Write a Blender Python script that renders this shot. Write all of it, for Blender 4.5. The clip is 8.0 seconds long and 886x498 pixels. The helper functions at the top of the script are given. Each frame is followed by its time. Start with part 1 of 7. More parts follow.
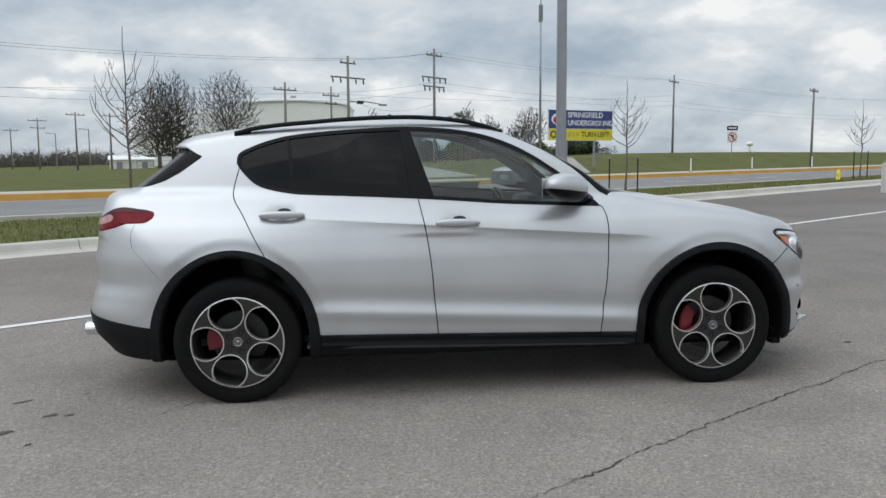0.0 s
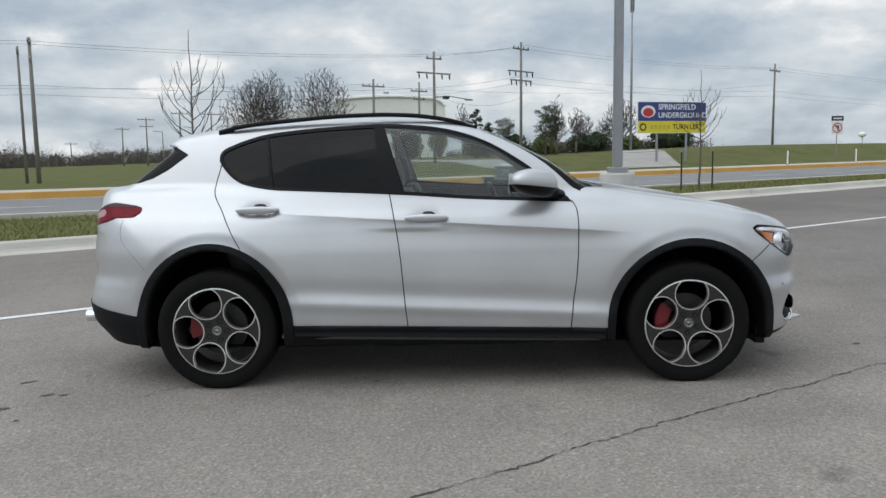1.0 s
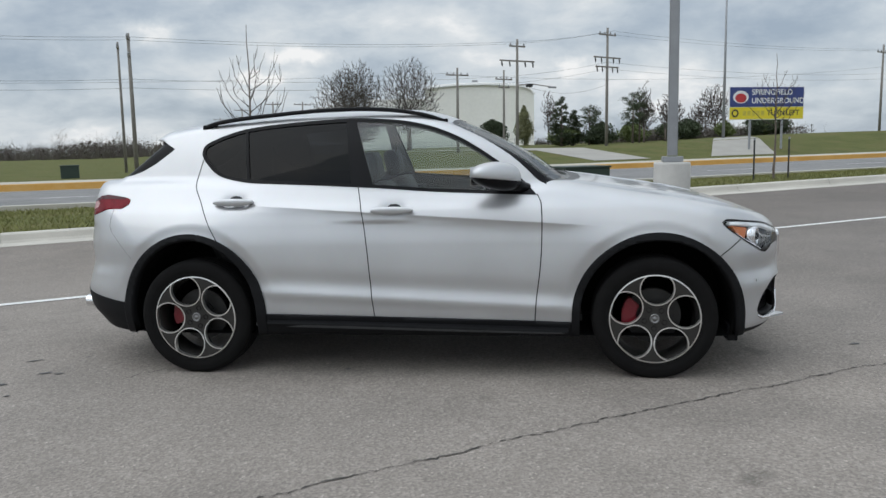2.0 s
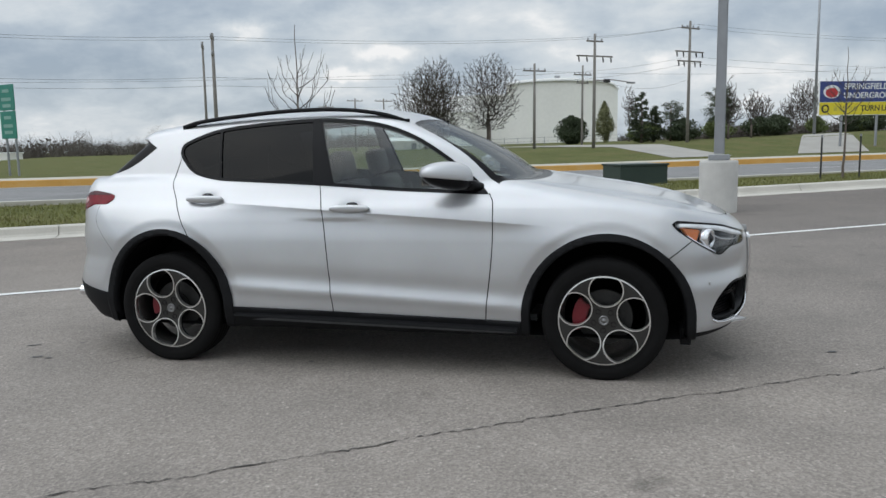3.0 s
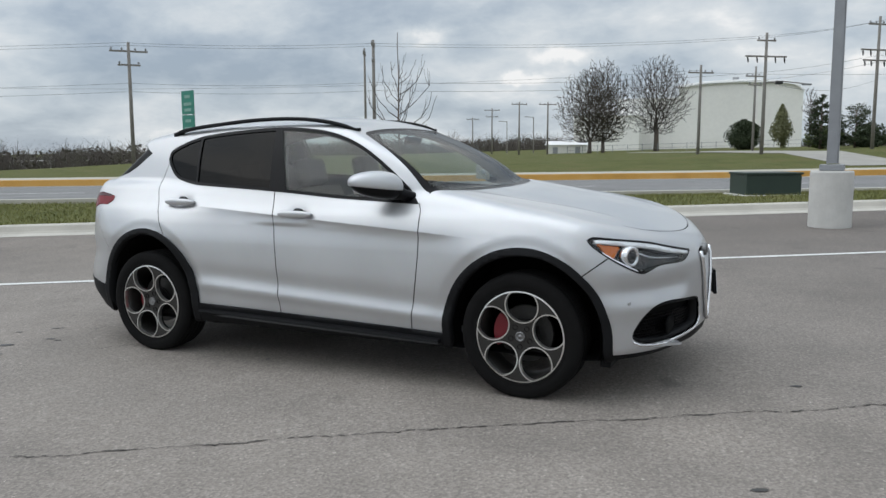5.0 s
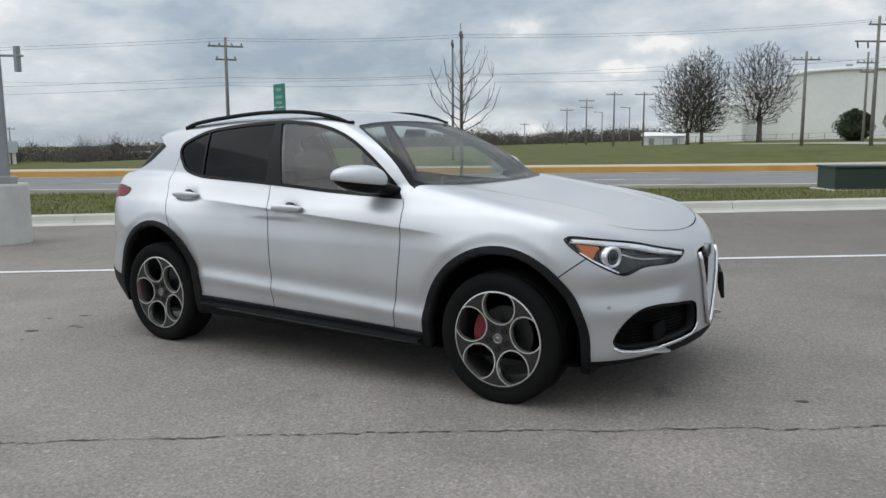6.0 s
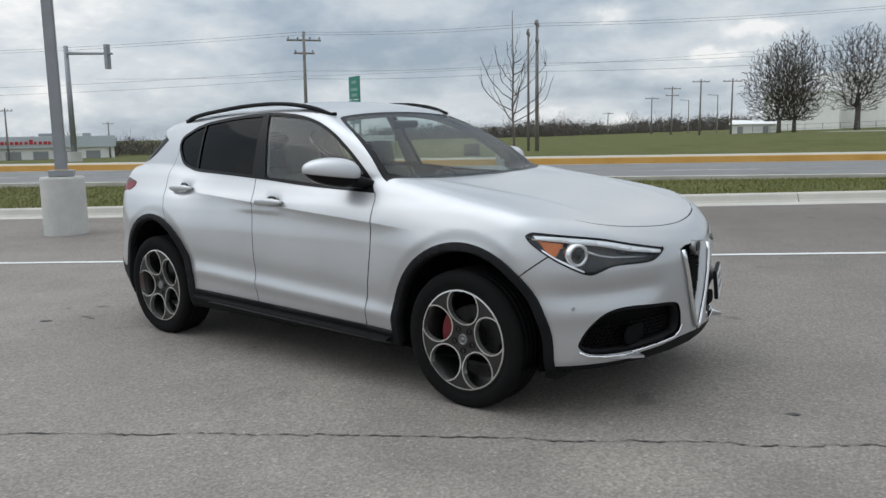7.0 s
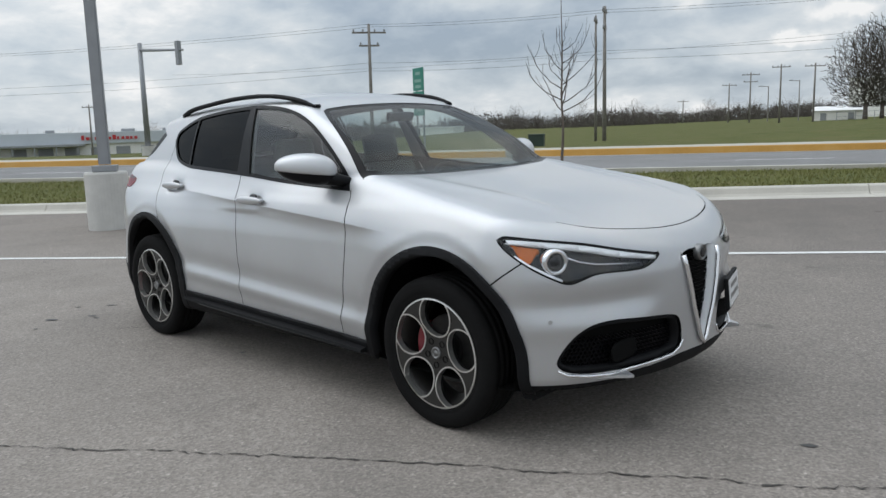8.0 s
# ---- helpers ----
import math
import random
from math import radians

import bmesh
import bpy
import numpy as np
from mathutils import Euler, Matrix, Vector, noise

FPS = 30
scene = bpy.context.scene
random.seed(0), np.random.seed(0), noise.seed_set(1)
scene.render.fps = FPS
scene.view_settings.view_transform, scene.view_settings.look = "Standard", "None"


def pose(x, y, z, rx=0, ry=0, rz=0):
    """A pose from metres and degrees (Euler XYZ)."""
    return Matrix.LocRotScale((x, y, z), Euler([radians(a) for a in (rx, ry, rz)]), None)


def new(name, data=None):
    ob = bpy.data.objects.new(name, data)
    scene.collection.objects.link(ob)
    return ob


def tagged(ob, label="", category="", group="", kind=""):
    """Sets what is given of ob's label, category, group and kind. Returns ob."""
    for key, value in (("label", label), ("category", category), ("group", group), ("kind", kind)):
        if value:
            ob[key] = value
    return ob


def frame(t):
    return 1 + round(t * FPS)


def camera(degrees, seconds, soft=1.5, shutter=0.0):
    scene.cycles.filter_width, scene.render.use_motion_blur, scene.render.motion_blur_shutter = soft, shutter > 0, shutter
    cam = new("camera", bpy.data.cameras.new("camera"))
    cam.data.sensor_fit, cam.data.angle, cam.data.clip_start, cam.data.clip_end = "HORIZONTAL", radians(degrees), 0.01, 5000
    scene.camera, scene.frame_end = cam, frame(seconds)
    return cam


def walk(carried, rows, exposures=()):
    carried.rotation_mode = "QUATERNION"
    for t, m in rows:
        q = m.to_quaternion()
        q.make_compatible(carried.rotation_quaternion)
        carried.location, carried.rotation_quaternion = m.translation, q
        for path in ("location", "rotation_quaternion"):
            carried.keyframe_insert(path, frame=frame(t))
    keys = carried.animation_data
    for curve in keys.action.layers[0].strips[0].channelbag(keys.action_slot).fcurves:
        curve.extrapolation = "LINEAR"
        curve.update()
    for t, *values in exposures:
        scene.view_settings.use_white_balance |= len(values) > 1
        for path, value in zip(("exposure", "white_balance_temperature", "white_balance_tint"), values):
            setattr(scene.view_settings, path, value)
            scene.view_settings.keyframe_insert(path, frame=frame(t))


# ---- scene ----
cam = camera(58.8, 8.0)
METRES, EYE, TILT, LEAN, TURN = 5.678, 1.357, 0.0, 0.0, 0.0
ROWS = [
    (0.0, 0.0, 0.0, 0.0, -0.05, -6.32, 0.48),
    (0.5, 0.0663, -0.0102, 0.0014, 3.41, -6.42, 0.66),
    (1.0, 0.1298, -0.0076, 0.0004, 6.77, -6.64, 0.88),
    (1.5, 0.1949, -0.0031, 0.0018, 10.11, -7.04, 1.05),
    (3.0, 0.3969, 0.0309, 0.005, 19.46, -7.54, 1.01),
    (3.5, 0.4621, 0.0501, 0.0047, 22.27, -7.3, 0.82),
    (4.0, 0.5255, 0.0753, 0.0079, 25.23, -7.13, 0.65),
    (4.5, 0.5847, 0.0976, 0.0087, 28.39, -7.07, 0.51),
    (5.0, 0.6257, 0.1365, 0.0088, 31.84, -7.16, 0.45),
    (6.5, 0.738, 0.2722, 0.0102, 41.93, -8.04, 0.68),
    (7.0, 0.7643, 0.3223, 0.0089, 44.78, -8.3, 1.01),
    (7.5, 0.7769, 0.3748, 0.0075, 47.41, -8.57, 1.4),
    (8.0, 0.7734, 0.4296, 0.0083, 49.93, -8.83, 1.66),
]
walk(cam, [(t, pose(0, 0, EYE, TILT, LEAN, TURN) @ pose(METRES * x, METRES * y, METRES * z, 90 + pitch, roll, yaw)) for t, x, y, z, yaw, pitch, roll in ROWS])

# ---- world and light ----
EXPOSURE = 0.0
scene.view_settings.exposure = EXPOSURE
SUN_UP, SUN_ROUND = radians(55), radians(235)
world = bpy.data.worlds.new("overcast_sky")
scene.world = world
world.use_nodes = True


class Graph:
    """Short calls for node trees."""

    def __init__(self, tree):
        self.tree = tree
        tree.nodes.clear()

    def node(self, kind, **given):
        n = self.tree.nodes.new(kind)
        for key, value in given.items():
            if key in n.inputs:
                self.put(n.inputs[key], value)
        return n

    def put(self, socket, value):
        if isinstance(value, bpy.types.NodeSocket):
            self.tree.links.new(value, socket)
        else:
            socket.default_value = value

    def math(self, op, a, b=0.0, c=0.0):
        n = self.tree.nodes.new("ShaderNodeMath")
        n.operation = op
        for k, value in enumerate((a, b, c)):
            self.put(n.inputs[k], value)
        return n.outputs[0]

    def vmath(self, op, a, b=(0, 0, 0)):
        n = self.tree.nodes.new("ShaderNodeVectorMath")
        n.operation = op
        self.put(n.inputs[0], a)
        self.put(n.inputs[1], b)
        return n.outputs[0]

    def noise(self, vector, scale, detail=4.0, rough=0.55):
        n = self.node("ShaderNodeTexNoise", Vector=vector, Scale=scale, Detail=detail, Roughness=rough)
        return n.outputs["Fac"]

    def ramp(self, fac, stops):
        n = self.node("ShaderNodeValToRGB", Fac=fac)
        els = n.color_ramp.elements
        while len(els) < len(stops):
            els.new(0.5)
        for el, (at, c) in zip(els, stops):
            el.position = at
            el.color = (*c, 1) if isinstance(c, tuple) else (c, c, c, 1)
        return n.outputs["Color"]

    def mix(self, fac, a, b, how="MIX"):
        n = self.tree.nodes.new("ShaderNodeMix")
        n.data_type, n.blend_type = "RGBA", how
        self.put(n.inputs[0], fac)
        self.put(n.inputs[6], a)
        self.put(n.inputs[7], b)
        return n.outputs[2]


CLOUD_BANKS = [(47.5, 6.3, 7.5, 1.9, -0.115), (39.5, 10.0, 6.0, 1.5, -0.10), (-10.7, 7.2, 5.5, 1.6, -0.09), (60.0, 9.0, 6.0, 1.2, -0.06), (14.0, 11.0, 9.0, 2.0, -0.05),
               (22.8, 6.6, 2.2, 0.55, 0.16), (26.5, 5.1, 1.1, 0.42, 0.19), (32.8, 7.9, 1.7, 0.75, 0.15), (3.9, 5.5, 1.6, 0.95, 0.13), (-27.5, 6.1, 2.4, 1.3, 0.15), (-15.6, 10.0, 4.5, 1.0, 0.10), (72.0, 8.6, 5.0, 1.8, 0.04), (36.0, 4.0, 9.0, 1.0, 0.05)]


def build_sky():
    g = Graph(world.node_tree)
    out = g.node("ShaderNodeOutputWorld")
    sky = g.node("ShaderNodeTexSky")
    sky.sky_type, sky.sun_disc = "NISHITA", False
    sky.sun_elevation, sky.sun_rotation = SUN_UP, SUN_ROUND
    way = g.node("ShaderNodeTexCoord").outputs["Generated"]
    sep = g.node("ShaderNodeSeparateXYZ", Vector=way)
    up = g.math("MAXIMUM", sep.outputs["Z"], 0.0)
    far = g.math("ADD", up, 0.34)
    flat = g.node("ShaderNodeCombineXYZ", X=g.math("DIVIDE", sep.outputs["X"], far), Y=g.math("DIVIDE", sep.outputs["Y"], far), Z=0.37)
    wisp = g.node("ShaderNodeTexNoise", Vector=flat.outputs[0], Scale=2.4, Detail=4.0)
    bent = g.vmath("ADD", flat.outputs[0], g.vmath("MULTIPLY", wisp.outputs["Color"], (0.16, 0.16, 0.16)))
    big = g.noise(bent, 1.9, 8.0, 0.55)
    small = g.noise(bent, 6.5, 6.0, 0.6)
    lay = g.math("ADD", g.math("MULTIPLY", big, 0.64), g.math("MULTIPLY", small, 0.20))
    lay = g.math("ADD", lay, 0.080)
    # the banks that stand out of the cloud layer: compass bearing and height in degrees, half widths, weight
    round_ = g.math("ARCTAN2", g.math("MULTIPLY", sep.outputs["X"], -1.0), sep.outputs["Y"])
    high = g.math("ARCSINE", sep.outputs["Z"])
    fray = g.node("ShaderNodeTexNoise", Vector=way, Scale=26.0, Detail=5.0, Roughness=0.6)
    shift = g.node("ShaderNodeSeparateXYZ", Vector=g.vmath("SUBTRACT", fray.outputs["Color"], (0.5, 0.5, 0.5)))
    round_ = g.math("ADD", round_, g.math("MULTIPLY", shift.outputs["X"], 0.055))
    high = g.math("ADD", high, g.math("MULTIPLY", shift.outputs["Y"], 0.030))
    for bearing, height, wide, tall, weight in CLOUD_BANKS:
        a = g.math("DIVIDE", g.math("SUBTRACT", round_, radians(bearing)), radians(wide))
        b = g.math("DIVIDE", g.math("SUBTRACT", high, radians(height)), radians(tall))
        spread = g.math("ADD", g.math("MULTIPLY", a, a), g.math("MULTIPLY", b, b))
        lay = g.math("ADD", lay, g.math("MULTIPLY", g.math("EXPONENT", g.math("MULTIPLY", spread, -1.0)), weight))
    cloud = g.ramp(lay, [(0.36, (0.36, 0.43, 0.52)), (0.44, (0.475, 0.545, 0.62)), (0.50, (0.585, 0.648, 0.705)), (0.56, (0.70, 0.745, 0.78)), (0.62, (0.90, 0.91, 0.915))])
    blue = g.mix(1.0, sky.outputs[0], (0.1, 0.1, 0.1, 1), "MULTIPLY")
    veil = g.ramp(lay, [(0.30, 0.80), (0.5, 0.94), (0.62, 1.0)])
    seen = g.mix(veil, blue, cloud)
    # the cloud layer is brighter overhead than at the horizon
    lift = g.math("ADD", 0.97, g.math("MULTIPLY", g.math("MULTIPLY", up, up), 0.80))
    # the veiled sun spreads its light through the cloud around it
    toward = (math.sin(SUN_ROUND) * math.cos(SUN_UP), math.cos(SUN_ROUND) * math.cos(SUN_UP), math.sin(SUN_UP))
    near_sun = g.node("ShaderNodeVectorMath")
    near_sun.operation = "DOT_PRODUCT"
    g.put(near_sun.inputs[0], way)
    g.put(near_sun.inputs[1], toward)
    lift = g.math("ADD", lift, g.math("MULTIPLY", g.math("POWER", g.math("MAXIMUM", near_sun.outputs["Value"], 0.0), 4.0), 1.05))
    lit = g.node("ShaderNodeBackground", Color=seen, Strength=lift)
    g.tree.links.new(lit.outputs[0], out.inputs["Surface"])


build_sky()
sun = new("sun", bpy.data.lights.new("sun", "SUN"))
sun.data.energy, sun.data.angle, sun.data.color = 0.6, radians(60), (1.0, 0.97, 0.92)
sun.rotation_euler = (radians(90) - SUN_UP, 0, radians(180) - SUN_ROUND)

# ---- materials ----


def surface(name, color, rough=0.6, metal=0.0, vary=0.18, scale=6.0, fine=90.0, bump=0.15, depth=0.004, tint=None, per_piece=0.0, coat=0.0, spread=0.08, specular=0.5):
    """A painted, mineral or plant surface with variation at two scales, in object metres."""
    m = bpy.data.materials.new(name)
    m.use_nodes = True
    g = Graph(m.node_tree)
    out = g.node("ShaderNodeOutputMaterial")
    at = g.node("ShaderNodeTexCoord").outputs["Object"]
    a, b = g.noise(at, scale, 5.0), g.noise(at, fine, 3.0)
    both = g.math("ADD", g.math("MULTIPLY", a, 0.6), g.math("MULTIPLY", b, 0.4))
    if per_piece:
        both = g.math("ADD", both, g.math("MULTIPLY", g.math("SUBTRACT", g.node("ShaderNodeObjectInfo").outputs["Random"], 0.5), per_piece))
    other = tint if tint else tuple(min(1, c * (1 + vary)) for c in color)
    low = tuple(c * (1 - vary) for c in color)
    col = g.ramp(both, [(0.32, low), (0.5, color), (0.68, other)])
    r = g.math("ADD", rough - spread / 2, g.math("MULTIPLY", a, spread))
    bs = g.node("ShaderNodeBsdfPrincipled", **{"Base Color": col, "Roughness": r, "Metallic": metal, "Coat Weight": coat, "Coat Roughness": 0.05, "Specular IOR Level": specular})
    if bump:
        bn = g.node("ShaderNodeBump", Strength=bump, Distance=depth, Height=g.math("ADD", g.math("MULTIPLY", a, 0.5), b))
        g.tree.links.new(bn.outputs[0], bs.inputs["Normal"])
    g.tree.links.new(bs.outputs[0], out.inputs["Surface"])
    return m


def asphalt(name, color, stains=0.28, edge=None):
    """Worn asphalt: aggregate speckle, patches, dark drips and faint tyre polish."""
    m = bpy.data.materials.new(name)
    m.use_nodes = True
    g = Graph(m.node_tree)
    out = g.node("ShaderNodeOutputMaterial")
    at = g.node("ShaderNodeTexCoord").outputs["Object"]
    wide = g.noise(at, 0.35, 4.0, 0.6)
    patch = g.noise(at, 1.7, 5.0, 0.6)
    grain = g.noise(at, 55.0, 3.0, 0.7)
    stones = g.node("ShaderNodeTexVoronoi", Vector=at, Scale=85.0)
    chips = g.ramp(stones.outputs["Color"], [(0.0, 0.72), (0.7, 1.0), (0.92, 1.18), (1.0, 1.75)])
    base = g.ramp(g.math("ADD", g.math("MULTIPLY", wide, 0.6), g.math("MULTIPLY", patch, 0.4)),
                  [(0.36, tuple(c * 0.80 for c in color)), (0.5, color), (0.64, tuple(c * 1.16 for c in color))])
    col = g.mix(1.0, base, chips, "MULTIPLY")
    col = g.mix(0.55, col, g.mix(1.0, col, g.ramp(grain, [(0.3, 0.55), (0.5, 1.0), (0.7, 1.4)]), "MULTIPLY"))
    drips = g.ramp(g.noise(at, 2.3, 2.0, 0.5), [(0.70, 1.0), (0.76, 1.0 - stains)])
    col = g.mix(1.0, col, drips, "MULTIPLY")
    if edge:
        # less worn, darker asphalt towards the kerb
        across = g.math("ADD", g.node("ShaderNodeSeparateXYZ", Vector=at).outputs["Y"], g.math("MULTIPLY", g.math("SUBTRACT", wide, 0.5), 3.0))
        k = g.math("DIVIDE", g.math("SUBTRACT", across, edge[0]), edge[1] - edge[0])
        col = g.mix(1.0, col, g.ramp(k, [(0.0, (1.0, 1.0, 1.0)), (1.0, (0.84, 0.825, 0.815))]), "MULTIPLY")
        # paler patch by the long crack: light near the car put into colour
        pu = g.math("DIVIDE", g.math("SUBTRACT", g.node("ShaderNodeSeparateXYZ", Vector=at).outputs["X"], 4.8), 1.9)
        pv = g.math("DIVIDE", g.math("SUBTRACT", g.node("ShaderNodeSeparateXYZ", Vector=at).outputs["Y"], 2.0), 1.4)
        brightened = g.math("EXPONENT", g.math("MULTIPLY", g.math("ADD", g.math("MULTIPLY", pu, pu), g.math("MULTIPLY", pv, pv)), -1.0))
        col = g.mix(g.math("MULTIPLY", brightened, g.math("ADD", 0.35, patch)), col, g.mix(1.0, col, (1.15, 1.147, 1.144, 1), "MULTIPLY"))
        # paler asphalt at one end of the lot, darker towards the other
        along = g.math("ADD", g.node("ShaderNodeSeparateXYZ", Vector=at).outputs["X"], g.math("MULTIPLY", g.math("SUBTRACT", wide, 0.5), 5.0))
        col = g.mix(1.0, col, g.ramp(g.math("DIVIDE", g.math("SUBTRACT", along, 1.0), 8.0), [(0.0, (1.06, 1.06, 1.06)), (0.45, (0.98, 0.98, 0.98)), (1.0, (0.80, 0.80, 0.81))]), "MULTIPLY")
    bs = g.node("ShaderNodeBsdfPrincipled", **{"Base Color": col, "Roughness": g.ramp(patch, [(0.3, 0.78), (0.7, 0.92)]), "Specular IOR Level": 0.35})
    bn = g.node("ShaderNodeBump", Strength=0.6, Distance=0.004, Height=g.math("ADD", grain, g.math("MULTIPLY", stones.outputs["Distance"], 0.8)))
    g.tree.links.new(bn.outputs[0], bs.inputs["Normal"])
    g.tree.links.new(bs.outputs[0], out.inputs["Surface"])
    return m


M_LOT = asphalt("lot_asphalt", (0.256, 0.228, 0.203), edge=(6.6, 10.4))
M_ROAD = asphalt("road_asphalt", (0.225, 0.222, 0.22), 0.15)
M_GRASS = surface("mown_grass", (0.110, 0.120, 0.040), 0.95, vary=0.36, scale=0.45, fine=14.0, bump=0.8, depth=0.06, tint=(0.145, 0.118, 0.056), specular=0.15)
M_BLADE = surface("grass_blades", (0.19, 0.195, 0.070), 0.85, vary=0.2, scale=1.6, fine=30.0, bump=0, tint=(0.20, 0.185, 0.085), specular=0.2)
M_KERB = surface("kerb_concrete", (0.49, 0.465, 0.415), 0.85, vary=0.16, scale=1.3, fine=60.0, bump=0.3)
M_CONC = surface("cast_concrete", (0.54, 0.53, 0.505), 0.85, vary=0.14, scale=3.0, fine=70.0, bump=0.3)
M_MEDIAN = surface("median_concrete", (0.45, 0.42, 0.36), 0.85, vary=0.15, scale=0.6, fine=20.0)
M_DRIVE = surface("drive_concrete", (0.34, 0.325, 0.295), 0.85, vary=0.15, scale=0.6, fine=20.0)
M_YELLOW = surface("kerb_paint_yellow", (0.50, 0.27, 0.055), 0.7, vary=0.22, scale=0.7, fine=18.0, tint=(0.52, 0.33, 0.12))
M_WHITE_LINE = surface("line_paint", (0.72, 0.72, 0.70), 0.7, vary=0.2, scale=7.0, fine=70.0, tint=(0.78, 0.78, 0.76))
M_CRACK = surface("crack_dark", (0.062, 0.057, 0.052), 0.95, vary=0.3)
M_GALV = surface("galvanised_steel", (0.29, 0.30, 0.315), 0.5, 0.4, vary=0.12, scale=4.0, fine=60.0, bump=0.05)
M_WOODPOLE = surface("weathered_pole", (0.215, 0.20, 0.182), 0.9, vary=0.25, scale=3.0, fine=25.0)
M_WIRE = surface("wire_dark", (0.09, 0.095, 0.10), 0.6, vary=0.1, bump=0)
M_BARK = surface("bark", (0.135, 0.11, 0.092), 0.92, vary=0.3, scale=8.0, fine=60.0, bump=0.6, depth=0.01)
M_TWIG = surface("twigs", (0.065, 0.055, 0.048), 0.92, vary=0.3, scale=2.0, fine=20.0, bump=0)
M_EVER = surface("evergreen_needles", (0.045, 0.062, 0.030), 0.85, vary=0.45, scale=1.2, fine=9.0, bump=0)
M_BUDLEAF = surface("pale_bud_leaves", (0.20, 0.205, 0.105), 0.85, vary=0.3, scale=1.2, fine=9.0, bump=0)
M_FRESH = surface("fresh_leaves", (0.11, 0.14, 0.045), 0.8, vary=0.35, scale=1.2, fine=9.0, bump=0)
M_CLADDING = surface("warehouse_cladding", (0.84, 0.83, 0.795), 0.6, vary=0.06, scale=0.12, fine=1.5, bump=0)
M_METAL_GREEN = surface("transformer_green", (0.022, 0.040, 0.031), 0.5, vary=0.16, scale=3.0, fine=40.0, bump=0.05)
M_SIGN_GREEN = surface("sign_green", (0.02, 0.20, 0.15), 0.5, vary=0.12, scale=2.0, bump=0)
M_SIGN_WHITE = surface("sign_white", (0.75, 0.76, 0.76), 0.5, vary=0.06, bump=0)
M_SIGN_BLUE = surface("sign_blue", (0.035, 0.055, 0.20), 0.5, vary=0.1, scale=2.0, bump=0)
M_SIGN_YELLOW = surface("sign_yellow", (0.72, 0.60, 0.03), 0.5, vary=0.1, scale=2.0, bump=0)
M_SIGN_RED = surface("sign_red", (0.50, 0.035, 0.04), 0.5, vary=0.1, bump=0)
M_BLACK = surface("black_paint", (0.02, 0.02, 0.02), 0.5, vary=0.2, bump=0)

# ---- mesh helpers ----
TURN_ROAD = 38.1
ROAD = pose(0, 0, 0, 0, 0, TURN_ROAD)  # u runs along the road, v across it, away from the lot


def smooth(me, on=True):
    me.polygons.foreach_set("use_smooth", [on] * len(me.polygons))


def link_mesh(name, verts, faces, material, parent=None, label="", smoothed=False):
    me = bpy.data.meshes.new(name)
    me.from_pydata([tuple(v) for v in verts], [], [tuple(f) for f in faces])
    me.update()
    if smoothed:
        smooth(me)
    me.materials.append(material)
    ob = new(name, me)
    if parent:
        ob.parent = parent
    if label:
        ob["label"] = label
    return ob


def part(name, bm, material, parent=None, label="", smoothed=False):
    me = bpy.data.meshes.new(name)
    bmesh.ops.recalc_face_normals(bm, faces=bm.faces)
    bm.to_mesh(me)
    bm.free()
    if smoothed:
        smooth(me)
    me.materials.append(material)
    ob = new(name, me)
    if parent:
        ob.parent = parent
    if label:
        ob["label"] = label
    return ob


def thing(name, m, label, category, group="", kind=""):
    ob = new(name)
    ob.empty_display_size = 0.2
    ob.matrix_basis = m
    return tagged(ob, label, category, group, kind)


def box(bm, x0, x1, y0, y1, z0, z1, bevel=0.0, m=None):
    vs = [bm.verts.new((x, y, z)) for z in (z0, z1) for y in (y0, y1) for x in (x0, x1)]
    fs = [bm.faces.new([vs[k] for k in q]) for q in ((0, 2, 3, 1), (4, 5, 7, 6), (0, 1, 5, 4), (2, 6, 7, 3), (0, 4, 6, 2), (1, 3, 7, 5))]
    if bevel:
        es = list({e for f in fs for e in f.edges})
        r = bmesh.ops.bevel(bm, geom=es, offset=bevel, segments=2, affect="EDGES", profile=0.6)
        vs = list({v for f in r["faces"] for v in f.verts} | {v for v in vs if v.is_valid})
    if m is not None:
        bmesh.ops.transform(bm, matrix=m, verts=[v for v in vs if v.is_valid])
    return vs


def boxed(x0, x1, y0, y1, z0, z1, bevel=0.0):
    bm = bmesh.new()
    box(bm, x0, x1, y0, y1, z0, z1, bevel)
    return bm


def tube(bm, points, radii, sides=8, cap=True):
    """A round tapered tube through points."""
    pts = [Vector(p) for p in points]
    if not hasattr(radii, "__len__"):
        radii = [radii] * len(pts)
    rings, ref = [], None
    for k, p in enumerate(pts):
        d = (pts[min(k + 1, len(pts) - 1)] - pts[max(k - 1, 0)]).normalized()
        if ref is None:
            ref = Vector((0, 0, 1)) if abs(d.z) < 0.9 else Vector((1, 0, 0))
        a = d.cross(ref)
        a = a.normalized() if a.length > 1e-6 else d.orthogonal().normalized()
        b = d.cross(a)
        rings.append([bm.verts.new(p + radii[k] * (math.cos(w) * a + math.sin(w) * b)) for w in (2 * math.pi * s / sides for s in range(sides))])
    for r0, r1 in zip(rings, rings[1:]):
        for s in range(sides):
            bm.faces.new((r0[s], r0[(s + 1) % sides], r1[(s + 1) % sides], r1[s]))
    if cap:
        bm.faces.new(rings[0][::-1])
        bm.faces.new(rings[-1])


def tubed(points, radii, sides=8):
    bm = bmesh.new()
    tube(bm, points, radii, sides)
    return bm


# ---- ground ----


def lot_z(u, v):
    return 0.01258 * u + 0.00853 * v - 0.0696


